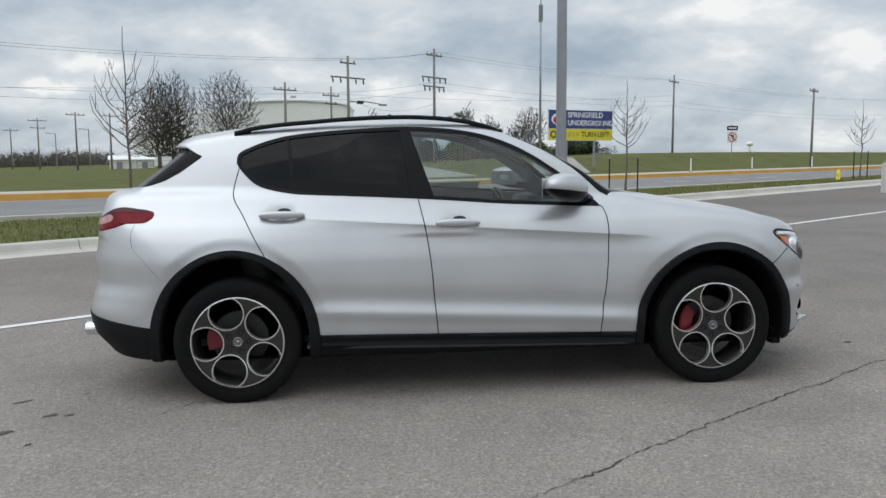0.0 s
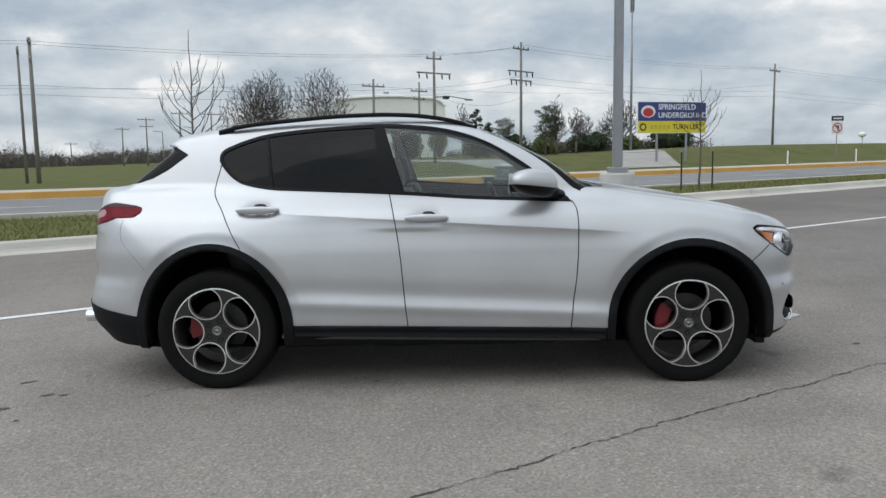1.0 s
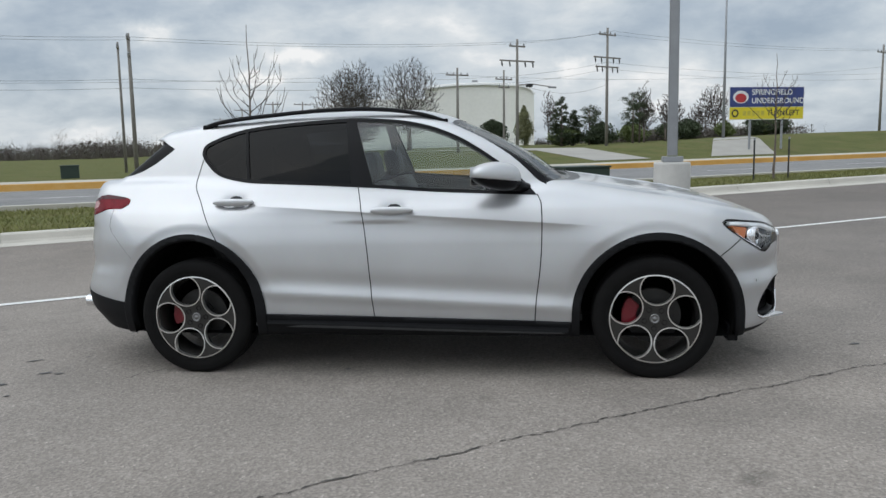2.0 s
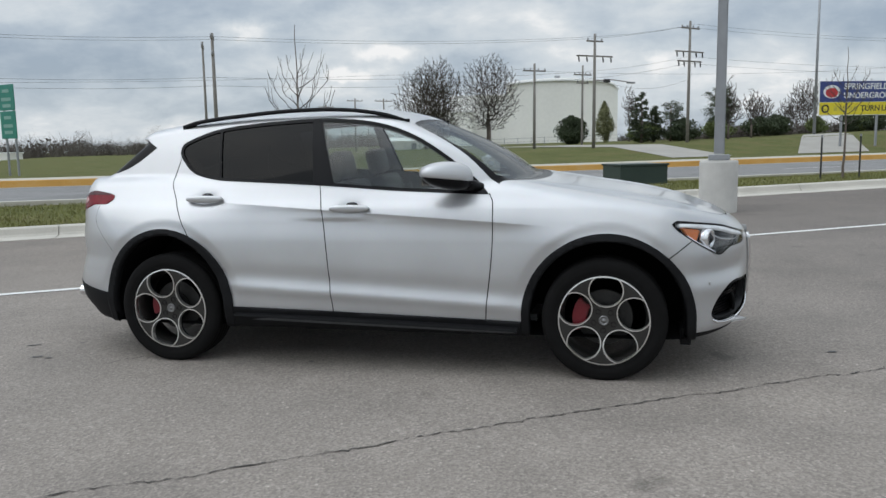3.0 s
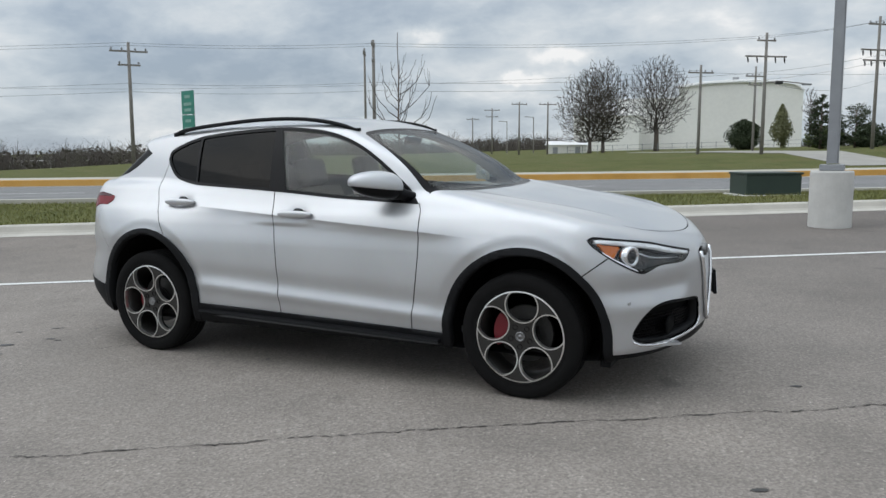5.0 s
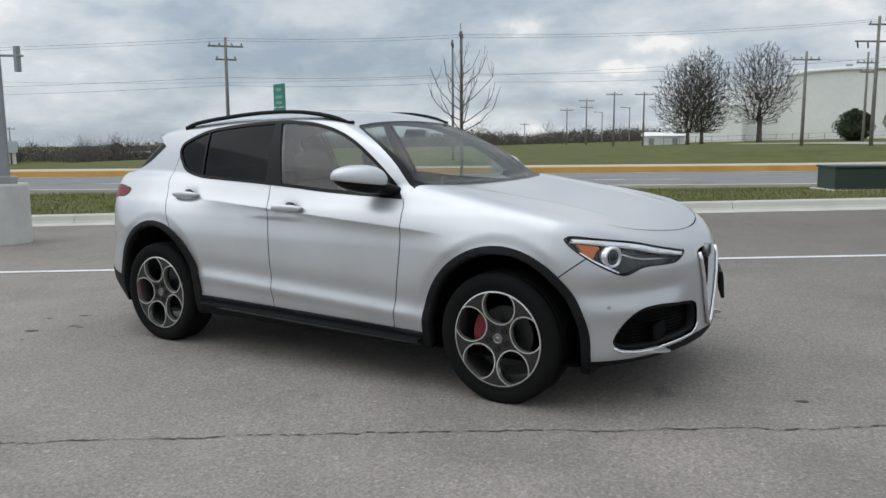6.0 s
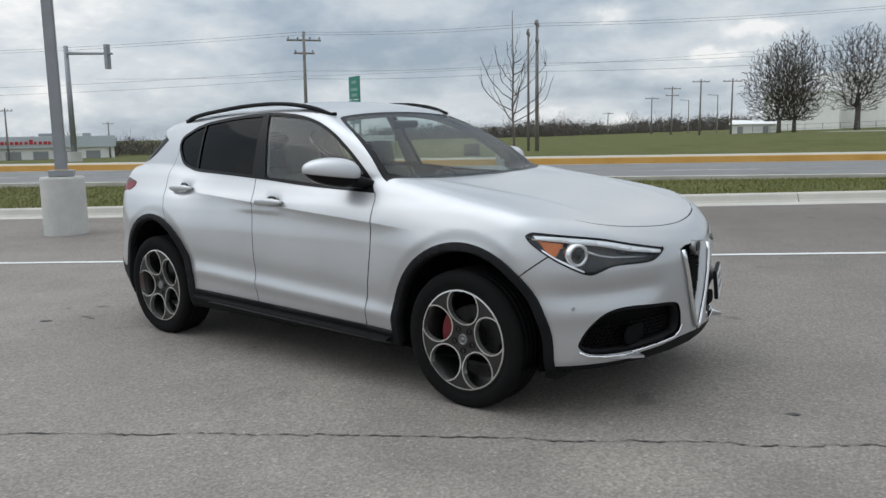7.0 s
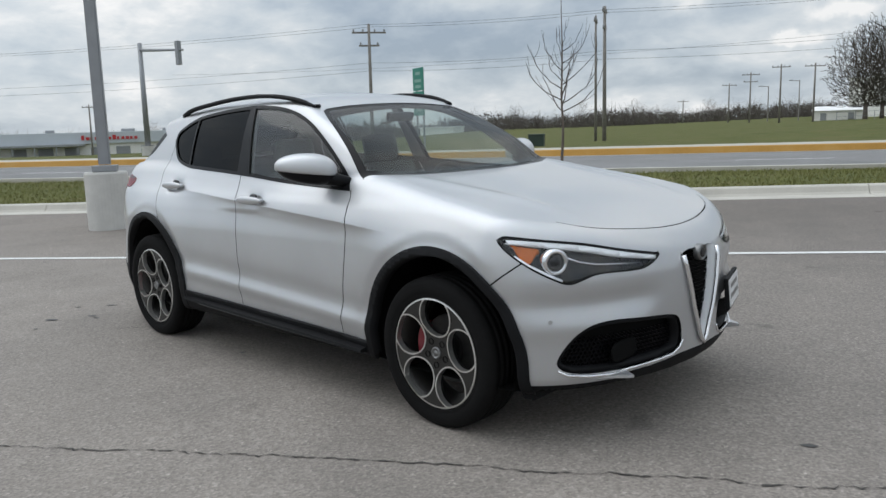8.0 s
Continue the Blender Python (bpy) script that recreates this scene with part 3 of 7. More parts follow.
def surface_net(h=0.02):
    """The body's surface as triangles, from a grid of cells."""
    ax = np.arange(-2.52, 2.45, h), np.linspace(-1.01, 1.01, 102), np.arange(0.15, 1.75, h)
    gx, gy, gz = np.meshgrid(*ax, indexing="ij", sparse=False)
    mid = len(ax[1]) // 2
    half = body_field(gx[:, mid:], gy[:, mid:], gz[:, mid:])
    f = np.concatenate([half[:, ::-1], half], axis=1)
    n = np.array(f.shape) - 1
    total, count = np.zeros((*n, 3)), np.zeros(n)
    for axis in range(3):
        for a in (0, 1):
            for b in (0, 1):
                lo, hi = [None] * 3, [None] * 3
                others = [k for k in range(3) if k != axis]
                lo[axis], hi[axis] = slice(0, -1), slice(1, None)
                for k, off in zip(others, (a, b)):
                    lo[k] = hi[k] = slice(off, off - 1 if off == 0 else None)
                f0, f1 = f[tuple(lo)], f[tuple(hi)]
                cross = (f0 < 0) != (f1 < 0)
                t = np.where(cross, f0 / np.where(cross, f0 - f1, 1), 0)
                spot = np.zeros((*n, 3))
                spot[..., axis] = t
                spot[..., others[0]], spot[..., others[1]] = a, b
                total += spot * cross[..., None]
                count += cross
    live = count > 0
    ids = -np.ones(n, int)
    ids[live] = np.arange(live.sum())
    cell = np.argwhere(live)
    verts = np.stack([ax[k][cell[:, k]] for k in range(3)], 1) + h * total[live] / count[live][:, None]
    quads = []
    for axis in range(3):
        o1, o2 = [(1, 2), (2, 0), (0, 1)][axis]
        lo, hi = [slice(None)] * 3, [slice(None)] * 3
        lo[axis], hi[axis] = slice(0, -1), slice(1, None)
        f0, f1 = f[tuple(lo)], f[tuple(hi)]
        at = np.argwhere((f0 < 0) != (f1 < 0))
        ok = (at[:, o1] > 0) & (at[:, o2] > 0) & (at[:, o1] < n[o1]) & (at[:, o2] < n[o2])
        at = at[ok]
        flip = f[tuple(at.T)] >= 0
        c = []
        for d1, d2 in ((0, 0), (-1, 0), (-1, -1), (0, -1)):
            q = at.copy()
            q[:, o1] += d1
            q[:, o2] += d2
            c.append(ids[tuple(q.T)])
        q = np.stack(c, 1)
        q[flip] = q[flip][:, ::-1]
        quads.append(q)
    quads = np.concatenate(quads)
    tris = np.concatenate([quads[:, [0, 1, 2]], quads[:, [0, 2, 3]]])
    return settle(verts), tris


class Shell:
    """Triangles that can be cut along the zero line of any function."""

    def __init__(self, v, t):
        self.v, self.t = v, t

    def cut(self, fn, only=None):
        f = fn(self.v)
        f = np.where(np.abs(f) < 1e-4, 1e-4, f)
        if only is not None:
            near = only(self.v)
            f = np.where(near, f, np.nan)
        ft = f[self.t]
        sgn = np.sign(ft)
        mixed = (np.abs(sgn.sum(1)) == 1)
        if not mixed.any():
            return
        t, s = self.t[mixed], sgn[mixed]
        lone = np.argmax(s == -s.sum(1)[:, None], axis=1)
        r = np.arange(len(t))
        a, b, c = t[r, lone], t[r, (lone + 1) % 3], t[r, (lone + 2) % 3]
        n0 = len(self.v)
        keys = np.concatenate([np.sort(np.stack([a, b], 1), 1), np.sort(np.stack([a, c], 1), 1)])
        uniq, inv = np.unique(keys, axis=0, return_inverse=True)
        inv = np.asarray(inv).ravel()
        k = (f[uniq[:, 0]] / (f[uniq[:, 0]] - f[uniq[:, 1]]))[:, None]
        self.v = np.concatenate([self.v, self.v[uniq[:, 0]] * (1 - k) + self.v[uniq[:, 1]] * k])
        ab, ac = n0 + inv[: len(t)], n0 + inv[len(t):]
        self.t = np.concatenate([self.t[~mixed], np.stack([a, ab, ac], 1), np.stack([ab, b, c], 1), np.stack([ab, c, ac], 1)])


def outline(pts):
    """Signed distance to a closed outline, below zero inside."""
    p = np.array(pts, float)
    q = np.roll(p, -1, axis=0)

    def sd(u, v):
        best, inside = np.full(u.shape, 1e9), np.zeros(u.shape, bool)
        for (x0, y0), (x1, y1) in zip(p, q):
            ex, ey = x1 - x0, y1 - y0
            t = np.clip(((u - x0) * ex + (v - y0) * ey) / (ex * ex + ey * ey), 0, 1)
            best = np.minimum(best, (u - x0 - t * ex) ** 2 + (v - y0 - t * ey) ** 2)
            if y0 != y1:
                inside ^= ((y0 > v) != (y1 > v)) & (u < x0 + (v - y0) * ex / ey)
        return np.where(inside, -1, 1) * np.sqrt(best)

    return sd


def rounded(pts, steps_each=4):
    """A closed outline smoothed through its corner points (Catmull-Rom)."""
    p = np.array(pts, float)
    out = []
    for k in range(len(p)):
        a, b, c, d = p[k - 1], p[k], p[(k + 1) % len(p)], p[(k + 2) % len(p)]
        for s in range(steps_each):
            t = s / steps_each
            out.append(0.5 * (2 * b + (c - a) * t + (2 * a - 5 * b + 4 * c - d) * t * t + (3 * b - a - 3 * c + d) * t ** 3))
    return out


def line_sd(x0, z0, x1, z1):
    l = math.hypot(x1 - x0, z1 - z0)
    return lambda u, v: ((u - x0) * (z1 - z0) - (v - z0) * (x1 - x0)) / l


# outlines in side view (x, z), in plan (y, x) and round the nose (s, z)
WINDOWS = outline(rounded([(-1.410, 1.381), (-1.394, 1.427), (-1.324, 1.462), (-1.215, 1.500), (-1.07, 1.530), (-0.777, 1.556), (-0.418, 1.570), (-0.240, 1.562), (-0.064, 1.543), (0.112, 1.500), (0.284, 1.427), (0.454, 1.321), (0.588, 1.222),
                           (0.655, 1.166), (0.725, 1.094), (0.735, 1.085), (0.715, 1.0845), (0.45, 1.095), (0.113, 1.112), (-0.23, 1.139), (-0.578, 1.160), (-0.934, 1.177), (-1.08, 1.186), (-1.228, 1.214), (-1.305, 1.247), (-1.366, 1.303), (-1.399, 1.346)], 3))
DIVIDER = line_sd(-1.079, 1.236, -1.114, 1.497)
B_REAR = line_sd(-0.404, 1.172, -0.452, 1.543)
B_FRONT = line_sd(-0.265, 1.163, -0.388, 1.541)
SAIL = line_sd(0.655, 1.05, 0.555, 1.30)
SEAM_REAR = curve([(1.36, -1.392), (1.33, -1.398), (1.20, -1.425), (1.17, -1.419), (1.07, -1.362), (0.975, -1.310), (0.84, -1.236)])
SEAM_MID = curve([(1.17, -0.362), (1.05, -0.337), (0.95, -0.318), (0.77, -0.294), (0.53, -0.275), (0.33, -0.256)])
SEAM_FRONT = curve([(1.10, 0.728), (1.075, 0.742), (1.04, 0.757), (0.95, 0.762), (0.82, 0.760), (0.66, 0.749), (0.46, 0.724), (0.30, 0.712)])
HOOD_EDGE = curve([(0.0, 2.152), (0.081, 2.149), (0.20, 2.136), (0.397, 2.088), (0.52, 2.035), (0.583, 1.992), (0.645, 1.922)])
TAIL_LAMP = outline([(-2.45, 0.955), (-2.20, 0.985), (-2.094, 1.012), (-2.023, 1.036), (-1.915, 1.038), (-1.872, 1.066), (-1.862, 1.094), (-1.90, 1.107), (-2.044, 1.126), (-2.10, 1.117), (-2.20, 1.07), (-2.45, 1.05)])
REVERSING = outline([(-2.45, 1.01), (-2.19, 1.025), (-2.12, 1.045), (-2.10, 1.070), (-2.13, 1.086), (-2.20, 1.060), (-2.45, 1.045)])
LAMP_TOP = outline([(-2.45, 1.047), (-2.20, 1.063), (-2.10, 1.096), (-2.00, 1.098), (-1.90, 1.096), (-1.88, 1.2), (-2.45, 1.2)])
REAR_GLASS = outline([(-1.700, 1.459), (-1.612, 1.408), (-1.66, 1.372), (-1.74, 1.315), (-1.83, 1.268), (-1.92, 1.240), (-2.10, 1.222), (-2.45, 1.21), (-2.45, 1.52), (-1.80, 1.458)])
HEADLAMP = outline(rounded([(1.392, 0.905), (1.375, 0.922), (1.335, 0.929), (1.18, 0.916), (0.885, 0.888), (0.649, 0.851), (0.40, 0.815), (0.372, 0.810), (0.372, 0.803), (0.417, 0.777), (0.49, 0.757), (0.58, 0.754), (0.787, 0.757), (0.886, 0.740), (0.945, 0.726), (1.0, 0.724), (1.09, 0.749), (1.227, 0.801), (1.342, 0.862)], 3))
AMBER = outline([(1.315, 0.893), (1.15, 0.876), (1.205, 0.818), (1.245, 0.812)])
STRIP_TOP = curve([(0.30, 0.792), (0.40, 0.804), (0.649, 0.841), (0.885, 0.878), (1.18, 0.905), (1.35, 0.914), (1.5, 0.91)])
STRIP_LOW = curve([(0.30, 0.772), (0.40, 0.788), (0.649, 0.820), (0.885, 0.858), (1.18, 0.887), (1.32, 0.896), (1.5, 0.89)])
INTAKE = outline(rounded([(1.066, 0.378), (1.036, 0.432), (0.945, 0.506), (0.837, 0.546), (0.674, 0.556), (0.45, 0.541), (0.278, 0.525), (0.222, 0.492), (0.205, 0.400), (0.245, 0.352), (0.394, 0.337), (0.624, 0.326), (0.872, 0.328), (1.005, 0.343)], 3))
VEE = outline([(-0.4, 0.80), (0.10, 0.80), (0.165, 0.788), (0.158, 0.745), (0.094, 0.525), (0.022, 0.365), (0.0, 0.345), (-0.4, 0.345)])
SCREEN_EDGE = outline([(-0.3, 1.02), (0.0, 1.015), (0.3, 1.0), (0.55, 0.955), (0.70, 0.87), (0.757, 0.785), (0.733, 0.70), (0.675, 0.515), (0.61, 0.33), (0.56, 0.225), (0.52, 0.205), (0.37, 0.198), (0.0, 0.20), (-0.3, 0.20)])
LOW_EDGE = curve([(-0.1, 0.330), (0.2, 0.333), (0.3, 0.324), (0.45, 0.313), (0.60, 0.306), (0.64, 0.288), (0.70, 0.284), (2.5, 0.284)])
SILL = lambda x: 0.358 - 0.025 * x


def arch(cx, a, b):
    def f(v):
        dx, dz = (v[:, 0] - cx) / a, np.maximum(v[:, 2] - 0.365, 0) / b
        return (np.sqrt(dx * dx + dz * dz) - 1) * (a + b) / 2
    return f


ARCH = {("front", "outer"): arch(1.424, 0.494, 0.496), ("front", "inner"): arch(1.426, 0.449, 0.455), ("rear", "outer"): arch(-1.421, 0.479, 0.517), ("rear", "inner"): arch(-1.424, 0.421, 0.480)}


def round_nose(v):
    return 2.3 - v[:, 0] + np.abs(v[:, 1])


def on_side(v):
    return np.abs(v[:, 1]) > 0.42


def front_end(v):
    return v[:, 0] > 1.5


SEAM = 0.0032
shell = Shell(*surface_net())
for key, fn in ARCH.items():
    shell.cut(fn, lambda v: np.abs(v[:, 1]) > 0.35)
for inset in (0.0, 0.020, 0.025):
    shell.cut(lambda v: WINDOWS(v[:, 0], v[:, 2]) + inset, on_side)
for fn, w in ((DIVIDER, 0.009), (B_REAR, 0.0), (B_FRONT, 0.0), (SAIL, 0.0)):
    for s in {-w, w}:
        shell.cut(lambda v: fn(v[:, 0], v[:, 2]) + s, lambda v: on_side(v) & (WINDOWS(v[:, 0], v[:, 2]) < 0.06))
shell.cut(lambda v: v[:, 2] - SILL(v[:, 0]), lambda v: (np.abs(v[:, 0]) < 1.2) & on_side(v))
shell.cut(lambda v: v[:, 2] - 0.445 - 0.14 * (-1.9 - v[:, 0]), lambda v: v[:, 0] < -1.7)
shell.cut(lambda v: v[:, 2] - LOW_EDGE(round_nose(v)), front_end)
for s in (-0.004, 0.004):
    shell.cut(lambda v: v[:, 2] - 0.978 + 0.068 * v[:, 0] + s, lambda v: (np.abs(v[:, 0]) < 1.25) & on_side(v))
for s in (-SEAM, SEAM):
    for fn in (SEAM_REAR, SEAM_MID, SEAM_FRONT):
        shell.cut(lambda v: v[:, 0] - fn(v[:, 2]) + s, on_side)
    shell.cut(lambda v: v[:, 0] - HOOD_EDGE(np.abs(v[:, 1])) + s, lambda v: (v[:, 0] > 1.6) & (v[:, 2] > 0.82) & (np.abs(v[:, 1]) < 0.70))
    shell.cut(lambda v: line_sd(1.771, 0.724, 1.90, 0.822)(v[:, 0], v[:, 2]) + s, lambda v: (v[:, 0] > 1.6) & (v[:, 0] < 2.0) & on_side(v))
BUMPER_SEAM = curve([(1.05, -1.962), (1.00, -1.985), (0.95, -1.994), (0.90, -1.982), (0.84, -1.93), (0.72, -1.821)])
for s in (-0.0013, 0.0013):
    shell.cut(lambda v: v[:, 0] - BUMPER_SEAM(v[:, 2]) + s, lambda v: (v[:, 0] < -1.6) & on_side(v) & (v[:, 2] > 0.6) & (v[:, 2] < 1.1))
shell.cut(lambda v: TAIL_LAMP(v[:, 0], v[:, 2]), lambda v: v[:, 0] < -1.7)
for fn in (REVERSING, LAMP_TOP):
    shell.cut(lambda v: fn(v[:, 0], v[:, 2]), lambda v: (v[:, 0] < -1.7) & (TAIL_LAMP(v[:, 0], v[:, 2]) < 0.05))
shell.cut(lambda v: REAR_GLASS(v[:, 0], v[:, 2]), lambda v: v[:, 0] < -1.4)
for fn, inset in ((HEADLAMP, 0.0), (HEADLAMP, 0.008), (INTAKE, 0.0), (INTAKE, 0.02)):
    shell.cut(lambda v: fn(round_nose(v), v[:, 2]) + inset, front_end)
for fn in (AMBER, lambda s, z: z - STRIP_TOP(s), lambda s, z: z - STRIP_LOW(s)):
    shell.cut(lambda v: fn(round_nose(v), v[:, 2]), lambda v: front_end(v) & (HEADLAMP(round_nose(v), v[:, 2]) < 0.06))
shell.cut(lambda v: VEE(np.abs(v[:, 1]), v[:, 2]), lambda v: v[:, 0] > 2.0)
for inset in (0.0, 0.03):
    shell.cut(lambda v: SCREEN_EDGE(np.abs(v[:, 1]), v[:, 0]) + inset, lambda v: (v[:, 2] > 1.04) & (v[:, 0] > 0.0))
SCREEN_FOOT = curve([(0.0, 0.945), (0.3, 0.93), (0.55, 0.885), (0.70, 0.80), (0.8, 0.72)])
shell.cut(lambda v: v[:, 0] - SCREEN_FOOT(np.abs(v[:, 1])), lambda v: (v[:, 2] > 1.04) & (v[:, 0] > 0.5) & (v[:, 0] < 1.1))

NORMALS = unit(body_grad(shell.v))
MID = shell.v[shell.t].mean(1)
MID_N = unit(NORMALS[shell.t].mean(1))
X, YA, Z = MID[:, 0], np.abs(MID[:, 1]), MID[:, 2]
S = round_nose(MID)
win = WINDOWS(X, Z)
side_up = (YA > 0.42) & (np.abs(MID_N[:, 1]) > 0.4)
kind = np.full(len(shell.t), "fender____________", dtype="U18")
kind[:] = "body"
doors_z = (Z > SILL(X)) & (YA > 0.5) & (Z < 1.4)
kind[doors_z & (X < SEAM_FRONT(Z)) & (X > SEAM_MID(Z)) & (Z < 1.2)] = "front_door"
kind[doors_z & (X < SEAM_MID(Z)) & (X > SEAM_REAR(Z)) & (Z < 1.25) & (X < -0.2)] = "rear_door"
upper = (Z > BELT(X) + 0.0) & (win > 0) & (X < 0.735)
kind[upper & np.isin(kind, ["front_door", "rear_door"])] = "body"
hood = (X > 0.93) & (X < HOOD_EDGE(YA) - SEAM) & (MID_N[:, 2] > 0.55) & (YA < 0.66) & (Z > 0.85)
kind[hood] = "bonnet"
kind[(X > 1.75) & (kind == "body") & (line_sd(1.771, 0.724, 1.90, 0.822)(X, Z) > 0) & (Z < 0.90)] = "front_bumper"
kind[(kind == "body") & (X < BUMPER_SEAM(np.clip(Z, 0.72, 1.05))) & (Z < 1.0)] = "rear_bumper"
near_door = (YA > 0.5) & (Z > SILL(X)) & (win > 0) & (Z < 1.36)
seam = near_door & (np.abs(X - SEAM_FRONT(Z)) < SEAM) & (Z < 1.09)
seam |= near_door & (np.abs(X - SEAM_MID(Z)) < SEAM) & (Z < 1.17)
seam |= near_door & (np.abs(X - SEAM_REAR(Z)) < SEAM) & (Z > 0.83) & (Z < 1.36)
seam |= (np.abs(X - HOOD_EDGE(YA)) < SEAM) & (YA < 0.645) & (MID_N[:, 2] > 0.4) & (X > 1.6)
seam |= (np.abs(line_sd(1.771, 0.724, 1.90, 0.822)(X, Z)) < SEAM) & (X > 1.76) & (X < 1.905) & (YA > 0.6)
seam |= (np.abs(X - BUMPER_SEAM(Z)) < 0.0013) & (X < -1.80) & (YA > 0.55) & (Z > 0.73) & (Z < 1.03)
kind[seam] = "shut_line"
kind[side_up & (win < 0)] = "window_trim"
pane = side_up & (win < -0.020)
kind[pane & (X < -1.06) & (np.abs(DIVIDER(X, Z)) > 0.009)] = "quarter_window"
rear_pane = pane & (B_REAR(X, Z) * np.sign(B_REAR(np.array([-2.0]), np.array([1.3])))[0] > 0) & (np.abs(DIVIDER(X, Z)) > 0.009)
rear_pane &= DIVIDER(X, Z) * np.sign(DIVIDER(np.array([0.0]), np.array([1.3])))[0] > 0
kind[pane & (DIVIDER(X, Z) * np.sign(DIVIDER(np.array([0.0]), np.array([1.3])))[0] > 0)] = "window_trim"
kind[rear_pane] = "rear_door_window"
front_pane = pane & (B_FRONT(X, Z) * np.sign(B_FRONT(np.array([1.0]), np.array([1.3])))[0] > 0) & (SAIL(X, Z) * np.sign(SAIL(np.array([0.0]), np.array([1.3])))[0] > 0)
kind[front_pane] = "front_door_window"
screen = (SCREEN_EDGE(YA, X) < 0) & (X > 0.0) & (Z > 1.06)
kind[screen] = "screen_border"
kind[screen & (SCREEN_EDGE(YA, X) < -0.03) & (X < SCREEN_FOOT(YA))] = "windscreen"
kind[(REAR_GLASS(X, Z) < 0)] = "rear_window"
kind[(TAIL_LAMP(X, Z) < 0) & (X < -1.8)] = "tail_lamp"
for end in ("front", "rear"):
    zone = (YA > 0.5) & (Z < 1.0)
    ao, ai = ARCH[end, "outer"](MID), ARCH[end, "inner"](MID)
    kind[zone & (ao < 0)] = end + "_arch"
    kind[(YA > 0.35) & (Z < 1.0) & (ai < 0)] = "gone"
kind[(np.abs(X) < 1.25) & (Z < SILL(X)) & (YA > 0.5) & ~np.isin(kind, ["front_arch", "rear_arch", "gone"])] = "sill_skirt"
kind[(X < -1.7) & (Z < 0.445 + 0.14 * (-1.9 - X)) & np.isin(kind, ["body", "rear_bumper"])] = "rear_valance"
kind[(X > 1.5) & (Z < LOW_EDGE(S)) & np.isin(kind, ["body", "front_bumper"])] = "front_valance"
kind[(MID_N[:, 2] < -0.8) & (Z < 0.32)] = "underbody"
lamp = (HEADLAMP(S, Z) < 0) & (X > 1.6) & (Z > 0.65) & (MID_N[:, 0] > 0.05)
kind[lamp] = "headlamp"
kind[(INTAKE(S, Z) < 0) & (X > 1.8)] = "intake"
kind[(VEE(YA, Z) < 0) & (X > 2.1)] = "grille"


RIGHT, LEFT = MID[:, 1] < 0, MID[:, 1] >= 0


def shell_part(name, mask, material, parent, label="", push=0.0, thick=0.0):
    """The chosen triangles as a mesh of their own, pushed along the normal; thick: closed inwards to that depth."""
    t = shell.t[mask]
    if not len(t):
        return None
    used, inv = np.unique(t, return_inverse=True)
    t = np.asarray(inv).reshape(-1, 3)
    v, n = shell.v[used] + push * NORMALS[used], NORMALS[used]
    if thick:
        e = np.sort(np.concatenate([t[:, [0, 1]], t[:, [1, 2]], t[:, [2, 0]]]), 1)
        d = np.concatenate([t[:, [0, 1]], t[:, [1, 2]], t[:, [2, 0]]])
        _, first, cnt = np.unique(e, axis=0, return_index=True, return_counts=True)
        rim = d[first[cnt == 1]]
        k = len(v)
        ring = np.unique(rim)
        back = -np.ones(k, int)
        back[ring] = k + np.arange(len(ring))
        v = np.concatenate([v, v[ring] - thick * n[ring]])
        n = np.concatenate([n, n[ring]])
        walls = np.concatenate([np.stack([rim[:, 1], rim[:, 0], back[rim[:, 0]]], 1), np.stack([rim[:, 1], back[rim[:, 0]], back[rim[:, 1]]], 1)])
        t = np.concatenate([t, walls])
    me = bpy.data.meshes.new(name)
    me.from_pydata(v.tolist(), [], t.tolist())
    smooth(me)
    me.update()
    if not thick:
        me.normals_split_custom_set_from_vertices(n.tolist())
    me.materials.append(material)
    ob = new(name, me)
    ob.parent = parent
    if label:
        ob["label"] = label
    return ob


body = shell_part("body", kind == "body", M_PAINT, car)
shell_part("bonnet", kind == "bonnet", M_PAINT, car)
bumper = shell_part("front_bumper", kind == "front_bumper", M_PAINT, car)
shell_part("rear_bumper", kind == "rear_bumper", M_PAINT, car)
for gap in ((X > 1.9) & (YA < 0.65), (X > 1.7) & (YA > 0.65) & LEFT, (X > 1.7) & (YA > 0.65) & RIGHT,
            (X > 0.5) & (X < 1) & LEFT, (X > 0.5) & (X < 1) & RIGHT, (X > -0.6) & (X < 0) & LEFT, (X > -0.6) & (X < 0) & RIGHT, (X < -1) & LEFT, (X < -1) & RIGHT):
    shell_part("shut_line", (kind == "shut_line") & gap & (X > -1.6), M_DARK, car, "dark gap between the panels", -0.009)
for here in (RIGHT, LEFT):
    shell_part("shut_line", (kind == "shut_line") & here & (X < -1.6), M_DARK, car, "thin gap along the rear bumper", -0.006)
shell_part("underbody", kind == "underbody", M_DARK, car, "black underside")
shell_part("front_valance", kind == "front_valance", M_CLADBLK, car, "black lower bumper edge")
shell_part("rear_valance", kind == "rear_valance", M_CLADBLK, car, "black lower rear bumper", 0.004, 0.01)
shell_part("windscreen", kind == "windscreen", M_SCREEN, car, "clear windscreen", -0.003)
shell_part("screen_border", kind == "screen_border", M_GLOSSBLK, car, "black windscreen border", -0.003)
shell_part("rear_window", kind == "rear_window", M_GLOSSBLK, car, "dark tinted rear window", -0.004)
